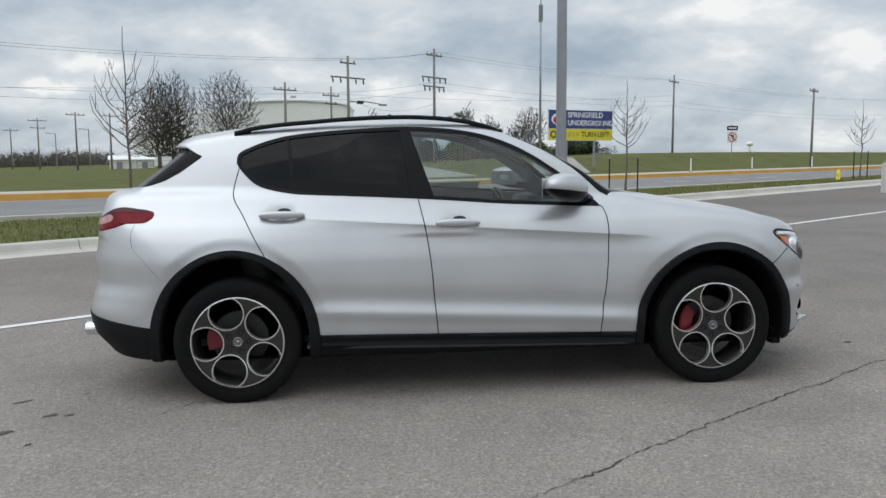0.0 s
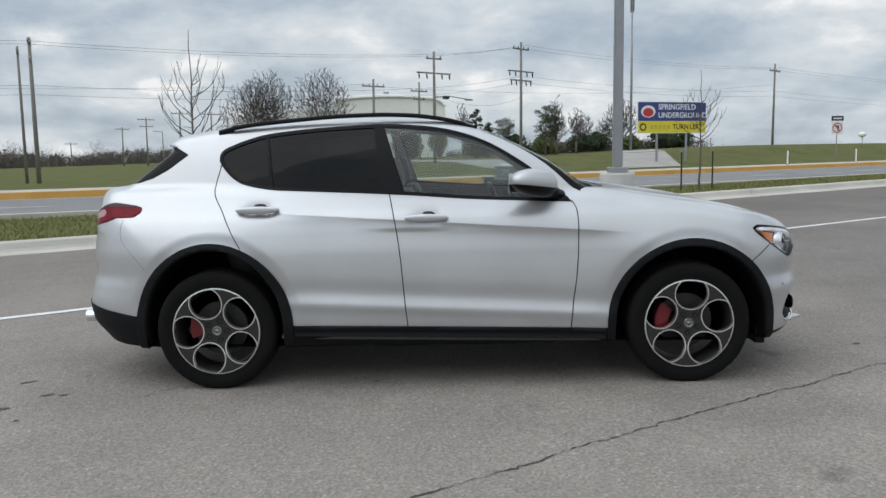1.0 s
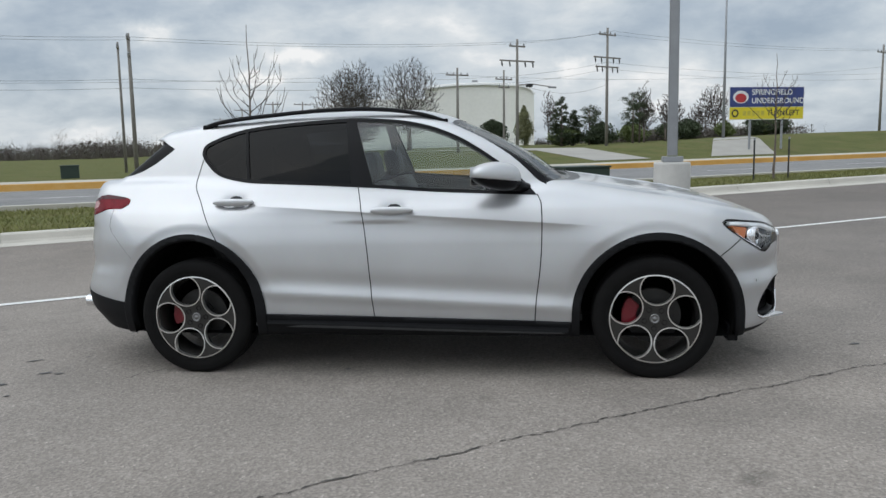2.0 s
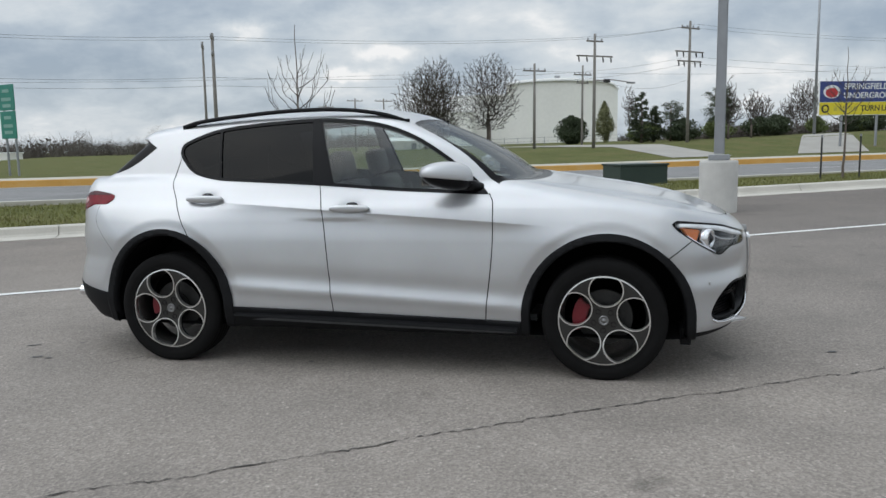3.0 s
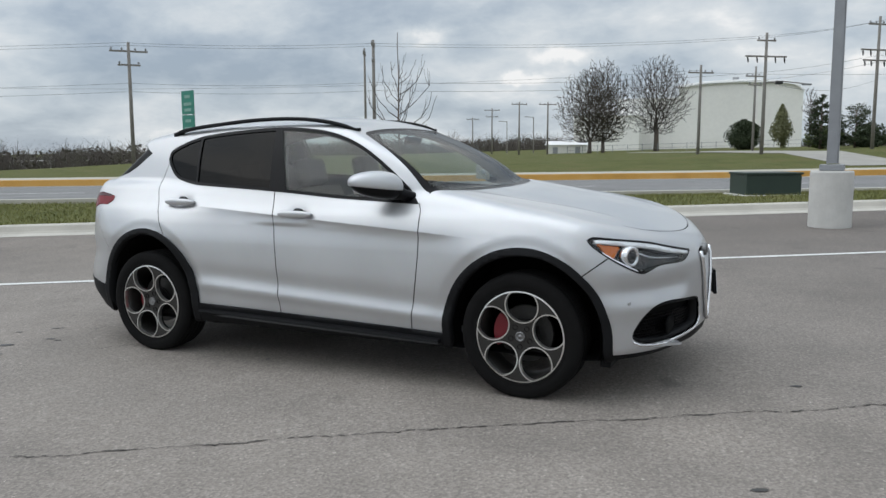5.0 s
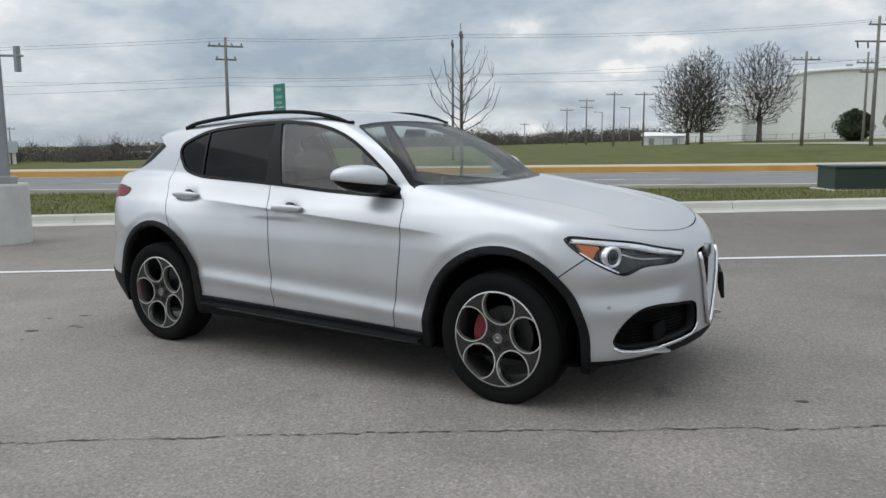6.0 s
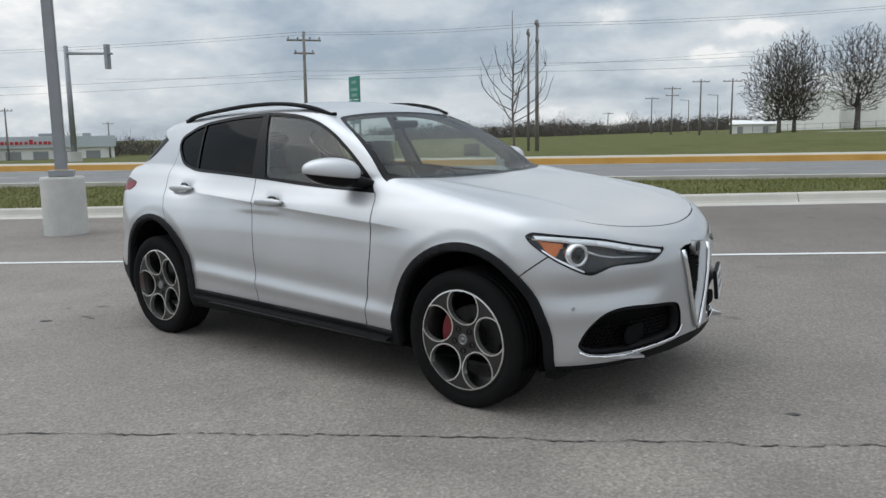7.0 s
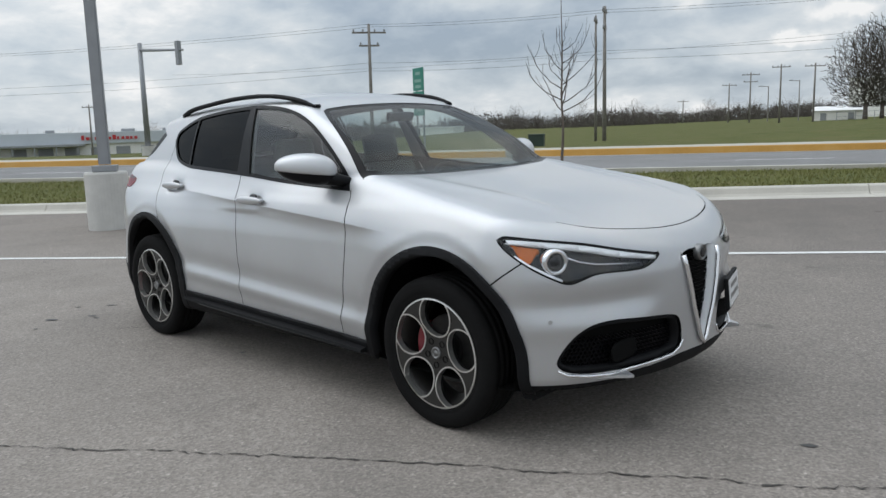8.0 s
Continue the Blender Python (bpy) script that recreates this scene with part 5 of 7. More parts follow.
cells = []
for i in range(-8, 9):
    for j in range(0, 26):
        y, z = i * 0.030, 0.36 + j * 0.0175
        y += 0.015 if j % 2 else 0.0
        if VEE(np.array([abs(y) * 1.08]), np.array([z]))[0] < -0.006:
            cells.append((2.27, y, z))
cells = [((p[0] - 0.026, p[1], p[2]), (0, 1, 0), (0, 0, 1), (1, 0, 0)) for p in settle(np.array(cells))]
honeycomb("grille_mesh", cells, 0.0105, 0.02, grille)
for sgn in (-1, 1):
    cells = []
    for i in range(0, 40):
        for j in range(0, 12):
            s, z = 0.20 + i * 0.030 + (0.015 if j % 2 else 0), 0.335 + j * 0.0175
            if INTAKE(np.array([s]), np.array([z]))[0] < -0.012 and z < 0.465:
                cells.append((s, z))
    spots = zip(*nose_points(cells, 0.05))
    cells = []
    for p, n in spots:
        a = Vector((-n[1], n[0], 0)).normalized()
        cells.append(((p[0], p[1] * sgn, p[2]), (a.x, a.y * sgn, 0), (0, 0, 1), (n[0], n[1] * sgn, n[2])))
    honeycomb("intake_mesh", cells, 0.0115, 0.015, bumper)
    path = [(1.06, 0.352), (1.00, 0.330), (0.87, 0.318), (0.72, 0.314), (0.62, 0.317)]
    bm = bmesh.new()
    tube(bm, [(q[0], q[1] * sgn, q[2]) for q in nose_points(path, -0.006)[0]], [0.004, 0.007, 0.008, 0.008, 0.007], 8)
    part("intake_lip", bm, M_CHROME, bumper, "bright lip under the intake", True)
    path = [(0.66, 0.320), (0.52, 0.326), (0.394, 0.330), (0.28, 0.338), (0.225, 0.362), (0.20, 0.395)]
    bm = bmesh.new()
    tube(bm, [(q[0], q[1] * sgn, q[2]) for q in nose_points(path, -0.002)[0]], 0.006, 8)
    part("intake_lip", bm, M_CHROME, bumper, "bright lip under the intake", True)
    # the wing-like lip that stands proud of the bumper's lower edge
    bm = bmesh.new()
    rows = []
    for s, out in ((0.88, 0.002), (0.80, 0.012), (0.73, 0.032), (0.67, 0.062), (0.63, 0.074)):
        a, n = nose_point(s, 0.316, 0.015)
        b, n = nose_point(s, 0.296, -out)
        rows.append([bm.verts.new((a[0], a[1] * sgn, 0.322)), bm.verts.new((b[0], b[1] * sgn, 0.312)), bm.verts.new((b[0], b[1] * sgn, 0.300)), bm.verts.new((a[0], a[1] * sgn, 0.286))])
    for r0, r1 in zip(rows, rows[1:]):
        for k in range(4):
            bm.faces.new((r0[k], r0[(k + 1) % 4], r1[(k + 1) % 4], r1[k]))
    bm.faces.new(rows[0])
    bm.faces.new(rows[-1][::-1])
    bmesh.ops.recalc_face_normals(bm, faces=bm.faces)
    part("splitter", bm, M_PAINT, bumper, "silver splitter wing")
    part("air_deflector", boxed(1.84, 1.90, sgn * 0.70 - 0.10, sgn * 0.70 + 0.10, 0.20, 0.30, 0.008), M_CLADBLK, bumper, "black rubber air deflector")
    p, n = nose_point(1.10, 0.567, -0.002)
    bm = tubed([(p[0] - 0.004 * n[0], p[1] * sgn, p[2]), (p[0] + 0.001, (p[1] + 0.002) * sgn, p[2])], 0.010, 14)
    part("parking_sensor", bm, M_PAINT, bumper)
    p, n = nose_point(0.60, 0.40, 0.035)
    blob("radar_cover", (0.012, 0.10, 0.045), (p[0], p[1] * sgn, p[2]), M_DARK, bumper, "black panel in the intake", 3.5, n=12)
badge_p = settle(np.array([[2.27, 0.0, 0.790]]))[0]
verts, faces = turned([(0.0005, -0.010), (0.022, -0.010), (0.024, -0.006), (0.029, -0.006), (0.031, -0.012), (0.037, -0.010), (0.039, 0.0), (0.039, 0.02)], 36)
badge = link_mesh("badge", verts, faces, M_CAP, bumper, "round chrome badge", True)
badge.matrix_basis = Matrix.Translation((badge_p[0] + 0.006, 0, 0.775)) @ pose(0, 0, 0, 0, 12, 90)
verts, faces = turned([(0.0005, -0.0125), (0.016, -0.0125), (0.0225, -0.0115), (0.0235, -0.008)], 28)
link_mesh("badge_face", verts, faces, M_BOWL, badge, "dark enamel centre of the badge", True)
bm = boxed(-0.010, 0.010, -0.165, 0.165, -0.078, 0.078, 0.006)
holder = part("number_plate", bm, M_CLADBLK, bumper, "dark plate frame")
holder.matrix_basis = pose(2.262, 0.35, 0.54, 0, -4, 17)
bm = boxed(0.0105, 0.0135, -0.152, 0.152, -0.066, 0.066, 0.002)
plate = part("plate_face", bm, M_PLATE, holder, "white plate with dark bars")
for z, w in ((0.030, 0.10), (-0.018, 0.12)):
    part("bar", boxed(0.014, 0.0155, -w, w, z - 0.010, z + 0.010), M_CAP, holder)

# ---- cabin ----
for sgn in (-1, 1):
    seat = part("front_seat", boxed(-0.20, 0.34, 0.37 * sgn - 0.25, 0.37 * sgn + 0.25, 0.42, 0.62, 0.07), M_SEAT, car, "dark leather front seat", True)
    bm = boxed(-0.07, 0.08, -0.24, 0.24, 0, 0.62, 0.06)
    back = part("backrest", bm, M_SEAT, seat, "", True)
    back.matrix_basis = pose(-0.14, 0.37 * sgn, 0.56, 0, -17, 0)
    for e in (-1, 1):
        bol = part("side_bolster", boxed(-0.02, 0.13, -0.035, 0.035, 0.05, 0.52, 0.03), M_SEAT, seat, "", True)
        bol.matrix_basis = pose(-0.13, 0.37 * sgn + 0.22 * e, 0.56, 0, -17, 0)
        part("headrest_post", tubed([(-0.33, 0.37 * sgn + 0.06 * e, 1.10), (-0.34, 0.37 * sgn + 0.06 * e, 1.22)], 0.007, 8), M_BOWL, seat)
    head = part("headrest", boxed(-0.055, 0.055, -0.135, 0.135, 0, 0.19, 0.05), M_SEAT, seat, "", True)
    head.matrix_basis = pose(-0.335, 0.37 * sgn, 1.168, 0, -12, 0)
bench = part("rear_seat", boxed(-1.30, -0.80, -0.60, 0.60, 0.45, 0.66, 0.06), M_SEAT, car, "dark leather rear bench", True)
ob = part("backrest", boxed(-0.08, 0.08, -0.60, 0.60, 0, 0.58, 0.06), M_SEAT, bench, "", True)
ob.matrix_basis = pose(-1.28, 0, 0.6, 0, -22, 0)
for y in (-0.36, 0.36):
    ob = part("headrest", boxed(-0.04, 0.04, -0.12, 0.12, 0, 0.15, 0.035), M_SEAT, bench, "", True)
    ob.matrix_basis = pose(-1.50, y, 1.155, 0, -12, 0)
part("cabin_floor", boxed(-1.7, 1.0, -0.72, 0.72, 0.30, 0.34), M_LINER, car, "dark carpet")
dash = part("dashboard", boxed(0.45, 0.95, -0.72, 0.72, 0.72, 1.045, 0.07), M_LINER, car, "dark grey dashboard", True)
part("binnacle", boxed(0.44, 0.62, 0.22, 0.54, 0.98, 1.10, 0.045), M_LINER, dash, "hooded instrument binnacle", True)
bm = bmesh.new()
ring = [(0.0, 0.175 * math.cos(a), 0.175 * math.sin(a)) for a in (2 * math.pi * k / 32 for k in range(33))]
tube(bm, ring, 0.016, 10, False)
wheel_rim = part("steering_wheel", bm, M_GLOSSBLK, car, "black steering wheel", True)
wheel_rim.matrix_basis = pose(0.36, 0.37, 0.985, 0, -24, 0)
ob = part("wheel_hub", boxed(-0.03, 0.03, -0.065, 0.065, -0.05, 0.05, 0.02), M_GLOSSBLK, wheel_rim, "", True)
for a in (0, 180, 270):
    w = radians(a)
    part("spoke", tubed([(0, 0.05 * math.cos(w), 0.05 * math.sin(w)), (0, 0.17 * math.cos(w), 0.17 * math.sin(w))], 0.014, 8), M_GLOSSBLK, wheel_rim)
ob = part("interior_mirror", boxed(-0.018, 0.018, -0.105, 0.105, -0.028, 0.028, 0.012), M_GLOSSBLK, car, "black rear-view mirror", True)
ob.matrix_basis = pose(0.27, 0.0, 1.465, 0, 20, 0)
for y0, y1 in ((0.55, -0.02), (-0.05, -0.60)):
    pts = []
    for k in range(7):
        y = y0 + (y1 - y0) * k / 6
        xw = 1.0 - 0.10 * (abs(y) / 0.7) ** 2 - 0.035 * k / 6
        pts.append((xw, y, float(SCREEN(xw + 0.06 * (y / 0.7) ** 2)) + 0.012))
    part("wiper", tubed(pts, [0.006] + [0.008] * 5 + [0.005], 6), M_GLOSSBLK, car, "black wiper blade")

# ---- lot details ----


def lot_mark(name, pts, wide, material, label, lift=0.004, seed=3):
    """A crooked dark seam on the lot along points (u, v)."""
    rnd = random.Random(seed)
    verts, faces = [], []
    off = 0.0
    line = []
    for (u0, v0), (u1, v1) in zip(pts, pts[1:]):
        n = max(2, int(math.hypot(u1 - u0, v1 - v0) / 0.024))
        for k in range(n):
            off = 0.86 * off + rnd.gauss(0, 0.0060)
            line.append((u0 + (u1 - u0) * k / n, v0 + (v1 - v0) * k / n + off + rnd.gauss(0, 0.0045)))
    for u, v in line:
        w = wide * max(0.15, rnd.gauss(0.72, 0.5))
        if rnd.random() < 0.04:
            w *= 2.2
        for s in (-1, 1):
            verts.append((u, v + s * w / 2, lot_z(u, v) + lift))
    for k in range(len(line) - 1):
        faces.append((2 * k, 2 * k + 2, 2 * k + 3, 2 * k + 1))
    ob = link_mesh(name, verts, faces, material)
    ob.matrix_basis = ROAD
    return tagged(ob, label, "crack", kind="structure")


lot_mark("crack", [(-8, 2.23), (-1.0, 2.25), (0.6, 2.235), (2.0, 2.21), (3.6, 2.27), (4.6, 2.24), (6.2, 2.22), (9, 2.25), (16, 2.2)], 0.0092, M_CRACK, "long thin crack in the asphalt", seed=5)
for k, (u, v, n) in enumerate(((1.30, 4.27, 5), (0.95, 2.05, 4))):
    rnd = random.Random(20 + k)
    pts = [(u, v)]
    for _ in range(n):
        pts.append((pts[-1][0] + rnd.uniform(0.03, 0.09), pts[-1][1] + rnd.uniform(-0.09, 0.05)))
    lot_mark("crack", pts, 0.007, M_CRACK, "short hairline crack in the asphalt", seed=30 + k)
M_OIL = surface("oil_stain", (0.040, 0.038, 0.036), 0.5, vary=0.3, scale=20.0, bump=0)
for k, (u, v, a, b) in enumerate(((0.63, 4.52, 0.055, 0.026), (0.89, 4.66, 0.045, 0.018), (0.97, 4.60, 0.03, 0.013), (0.82, 5.03, 0.06, 0.012), (0.55, 4.95, 0.03, 0.012), (2.64, 3.76, 0.022, 0.012), (5.79, 2.61, 0.035, 0.018), (4.9, 1.35, 0.04, 0.02), (0.70, 4.25, 0.02, 0.012), (1.15, 4.95, 0.022, 0.010))):
    rnd = random.Random(k)
    n = 22
    ring = [(u + a * math.cos(w) * rnd.uniform(0.7, 1.15), v + b * math.sin(w) * rnd.uniform(0.7, 1.2)) for w in (2 * math.pi * i / n for i in range(n))]
    ob = link_mesh("oil_spot", [(x, y, lot_z(x, y) + 0.004) for x, y in ring], [tuple(range(n))], M_OIL)
    ob.matrix_basis = ROAD
    tagged(ob, "small dark oil spot on the asphalt", "stain", kind="structure")


def road_at(u, v, z=None, turn=0.0):
    """The pose of a thing that stands at (u, v)."""
    return ROAD @ pose(u, v, ground_z(u, v) if z is None else z, 0, 0, turn)


# ---- lamp posts in the lot ----


def lot_lamp(x, y, turn):
    m = Matrix.Translation((x, y, LANE[0] * x + LANE[1] * y + LANE[2])) @ pose(0, 0, 0, 0, 0, turn)
    lamp_post = thing("lamp_post", m, "grey steel lamp post on a round pale concrete base", "lamp post", "lamp posts in the lot")
    n = 40
    prof = [(0.318, -0.05), (0.318, 0.855), (0.306, 0.885), (0.0005, 0.89)]
    verts = [(r * math.cos(w), r * math.sin(w), z) for w in (2 * math.pi * k / n for k in range(n)) for r, z in prof]
    faces = [(k * 4 + j, ((k + 1) % n) * 4 + j, ((k + 1) % n) * 4 + j + 1, k * 4 + j + 1) for k in range(n) for j in range(3)]
    link_mesh("base", verts, faces, M_CONC, lamp_post, "round pale concrete base", True).data.polygons.foreach_set("use_smooth", [False] * len(faces))
    part("base_cover", boxed(-0.175, 0.175, -0.175, 0.175, 0.892, 0.985, 0.012), M_GALV, lamp_post, "grey steel base cover")
    bm = bmesh.new()
    w0, w1, h = 0.085, 0.070, 8.8
    vs = [bm.verts.new((sx * w, sy * w, z)) for w, z in ((w0, 1.0), (w1, h)) for sx, sy in ((-1, -1), (1, -1), (1, 1), (-1, 1))]
    for k in range(4):
        bm.faces.new((vs[k], vs[(k + 1) % 4], vs[4 + (k + 1) % 4], vs[4 + k]))
    bm.faces.new(vs[4:])
    bmesh.ops.bevel(bm, geom=[e for e in bm.edges if abs(e.verts[0].co.z - e.verts[1].co.z) > 1], offset=0.018, segments=2, affect="EDGES")
    part("pole", bm, M_GALV, lamp_post, "square grey steel pole")
    part("access_plate", boxed(-0.04, 0.04, -0.0885, -0.083, 1.35, 1.50, 0.003), M_GALV, lamp_post)
    part("arm", boxed(-0.9, 0.9, -0.04, 0.04, 8.6, 8.7, 0.01), M_GALV, lamp_post)
    for s in (-1, 1):
        part("lamp_head", boxed(s * 1.1 - 0.32, s * 1.1 + 0.32, -0.2, 0.2, 8.58, 8.74, 0.03), M_GALV, lamp_post)
    return lamp_post


lot_lamp(2.19, 14.62, 2)
lot_lamp(-8.36, 6.30, 66)
lot_lamp(13.47, 23.56, 20)

# ---- transformer box on the verge ----
m = ROAD @ pose(12.99, 16.35, 0.28, 0, 0, -4)
cabinet = thing("transformer_box", m, "low dark green metal utility box on the grass verge", "utility box")
part("pad", boxed(-0.78, 0.78, -0.6, 0.6, -0.08, 0.03, 0.02), M_CONC, cabinet)
part("housing", boxed(-0.65, 0.65, -0.5, 0.5, 0.03, 0.50, 0.02), M_METAL_GREEN, cabinet, "dark green housing")
part("lid", boxed(-0.68, 0.68, -0.53, 0.53, 0.50, 0.55, 0.015), M_METAL_GREEN, cabinet, "dark green lid")
far_box = thing("utility_cabinet", road_at(0.7, 46.6), "dark utility cabinet beside the far road", "utility box")
part("housing", boxed(-0.46, 0.46, -0.4, 0.4, -0.05, 0.66, 0.03), M_METAL_GREEN, far_box)
part("lid", boxed(-0.49, 0.49, -0.43, 0.43, 0.66, 0.72, 0.02), M_METAL_GREEN, far_box)


# ---- utility poles and wires ----


def crossarm(parent, z, half, pins=2, name="crossarm"):
    arm = part(name, boxed(-half, half, -0.055, 0.055, z - 0.058, z + 0.058, 0.010), M_WOODPOLE, parent)
    for k in range(pins):
        for s in (-1, 1):
            x = s * (half - 0.12 - k * half * 0.55)
            part("insulator", tubed([(x, 0, z + 0.07), (x, 0, z + 0.14), (x, 0, z + 0.24)], [0.03, 0.075, 0.045], 8), M_GALV, arm)


def utility_pole(u, v, top, arms, label, turn=8.0, base=None, r=0.145, hung=(), transformer=False):
    z0 = ground_z(u, v) if base is None else base
    pole = thing("utility_pole", ROAD @ pose(u, v, z0, 0, 0.4, turn), label, "utility pole", "utility poles")
    h = top - z0
    part("pole", tubed([(0, 0, -0.4), (0, 0, h * 0.5), (0, 0, h)], [r, r * 0.85, r * 0.66], 10), M_WOODPOLE, pole, "", True)
    for z, half, pins in arms:
        crossarm(pole, z - z0, half, pins)
    for z, half in hung:
        arm = part("crossarm", boxed(-half, half, -0.055, 0.055, z - z0 - 0.058, z - z0 + 0.058, 0.010), M_WOODPOLE, pole)
        for x in (-half * 0.9, -half * 0.45, half * 0.45, half * 0.9):
            part("hanging_insulator", tubed([(x, 0, z - z0 - 0.05), (x + 0.04, 0, z - z0 - 0.24), (x + 0.06, 0, z - z0 - 0.46)], [0.04, 0.065, 0.04], 8), M_BLACK, arm)
    if transformer:
        part("transformer", tubed([(0.45, 0, h - 1.9), (0.45, 0, h - 1.0)], 0.26, 14), M_GALV, pole, "grey transformer can")
    return pole


utility_pole(-11.8, 54.3, 8.75, [(8.15, 1.2, 2), (7.25, 0.72, 1)], "tall wooden utility pole with two crossarms", turn=20)
utility_pole(4.6, 54.6, 9.05, [(8.7, 0.7, 1), (7.6, 0.5, 1)], "weathered wooden utility pole seen along its crossarm", turn=80, transformer=False)
utility_pole(4.0, 55.6, 8.6, [(8.2, 0.7, 1)], "thin wooden utility pole beside a thicker one", turn=84, r=0.10)
lamp_pole = utility_pole(33.5, 54.9, 9.81, [(9.25, 0.75, 1)], "tall utility pole with a wide lower crossarm and a lamp arm", hung=[(8.1, 1.65)], turn=4)
h = 6.2 - lamp_pole.location.z
arm = part("lamp_arm", tubed([(0, -0.05, h), (1.4, -0.1, h + 0.12), (3.3, -0.15, h - 0.05)], [0.05, 0.045, 0.04], 6), M_WOODPOLE, lamp_pole, "slender dark lamp arm")
part("lamp_head", boxed(3.0, 3.7, -0.27, -0.03, h - 0.16, h - 0.02, 0.03), M_GALV, arm)
part("arm_box", boxed(0.85, 1.35, -0.25, 0.05, h - 0.12, h + 0.14, 0.04), M_BLACK, arm, "dark box on the lamp arm")
utility_pole(32.86, 64.59, 8.5, [(7.85, 1.15, 2)], "wooden utility pole with one crossarm", turn=2)
utility_pole(40.3, 69.3, 8.9, [(8.0, 1.05, 2), (7.2, 0.7, 1)], "slender utility pole with two short crossarms", r=0.13)
utility_pole(43.87, 57.09, 11.45, [(10.85, 1.05, 2)], "tall utility pole with stacked crossarms and hanging insulators", hung=[(8.9, 1.65), (8.1, 1.4)], turn=10)
utility_pole(82.1, 59.0, 11.6, [(10.75, 1.35, 2)], "wooden utility pole with one crossarm", turn=12)
utility_pole(84.7, 43.0, 8.9, [(8.6, 1.1, 2)], "wooden utility pole with one crossarm", turn=5)
for u, v, top, half in ((22.1, 198.2, 6.1, 1.3), (28.2, 167.3, 8.3, 1.4), (28.9, 147.0, 9.2, 1.5), (28.85, 121.6, 8.85, 1.3), (32.5, 117.8, 8.6, 1.4), (-70.9, 104.7, 6.2, 1.1), (-79.2, 146.8, 5.0, 1.1)):
    utility_pole(u, v, top, [(top - 0.4, half, 2)] + ([(top - 1.6, half * 0.8, 1)] if u == 28.9 else []), "far wooden utility pole with a crossarm", r=0.15)
for u, v, top in ((36.6, 145.5, 7.5), (33.6, 156.3, 7.1)):
    street = thing("street_lamp", road_at(u, v), "far slender street lamp with a short arm", "street lamp", "far street lamps")
    h = top - ground_z(u, v)
    part("pole", tubed([(0, 0, -0.2), (0, 0, h)], [0.11, 0.07], 8), M_WOODPOLE, street)
    part("arm", tubed([(0, 0, h - 0.1), (-1.2, 0, h)], 0.05, 6), M_WOODPOLE, street)
    part("lamp_head", boxed(-1.7, -1.1, -0.12, 0.12, h - 0.05, h + 0.08, 0.03), M_GALV, street)


def wire(a, b, sag, r=0.0095):
    """An overhead wire between two places (u, v, z)."""
    pts = []
    for k in range(17):
        t = k / 16
        pts.append((a[0] + (b[0] - a[0]) * t, a[1] + (b[1] - a[1]) * t, a[2] + (b[2] - a[2]) * t - sag * 4 * t * (1 - t)))
    ob = part("overhead_wire", tubed(pts, r, 5), M_WIRE)
    ob.matrix_basis = ROAD
    tagged(ob, "thin dark overhead wire between utility poles", "wire", "overhead wires")


LINE = [(-75, 54.0, 8.8), (-11.8, 54.3, 8.6), (4.6, 54.6, 8.7), (33.5, 54.9, 9.5), (43.87, 57.09, 11.05), (82.1, 59.0, 11.0), (150, 60.0, 11.5)]
for a, b in zip(LINE, LINE[1:]):
    far_apart = abs(b[0] - a[0])
    for dv, dz in ((-0.9, 0.0), (0.9, 0.05), (0.0, -2.55), (0.1, -3.1)):
        wire((a[0], a[1] + dv, a[2] + dz), (b[0], b[1] + dv, b[2] + dz), 0.012 * far_apart)
for a, b in (((32.86, 64.59, 8.05), (-40, 76, 7.6)), ((32.86, 64.59, 7.85), (82.1, 59.0, 9.2)), ((33.5, 54.9, 6.4), (43.87, 57.09, 6.6))):
    wire(a, b, 0.8)
# ---- telecom mast ----
mast = thing("telecom_mast", road_at(61.7, 61.4), "tall slender grey telecom mast with an antenna cluster", "mast")
part("pole", tubed([(0, 0, -0.3), (0, 0, 8), (0, 0, 16.9)], [0.16, 0.12, 0.075], 12), M_GALV, mast, "", True)
for k in range(6):
    w = radians(60 * k)
    part("antenna", boxed(0.17 * math.cos(w) - 0.05, 0.17 * math.cos(w) + 0.05, 0.17 * math.sin(w) - 0.05, 0.17 * math.sin(w) + 0.05, 14.4 + (k % 2) * 0.2, 16.2, 0.02), M_GALV, mast)
part("tip", tubed([(0, 0, 16.9), (0, 0, 17.8)], [0.06, 0.03], 8), M_GALV, mast)

# ---- signs ----


def words(name, text, size, material, parent, m, label=""):
    """Lettering in the built-in font as a thin mesh."""
    cu = bpy.data.curves.new(name, "FONT")
    cu.body, cu.size, cu.extrude, cu.align_x, cu.align_y = text, size, 0.008, "LEFT", "CENTER"
    cu.offset = size * 0.018
    tmp = bpy.data.objects.new(name, cu)
    scene.collection.objects.link(tmp)
    me = bpy.data.meshes.new_from_object(tmp.evaluated_get(bpy.context.evaluated_depsgraph_get()))
    bpy.data.objects.remove(tmp)
    me.materials.clear()
    me.materials.append(material)
    ob = new(name, me)
    ob.parent = parent
    ob.matrix_basis = m
    if label:
        ob["label"] = label
    return ob


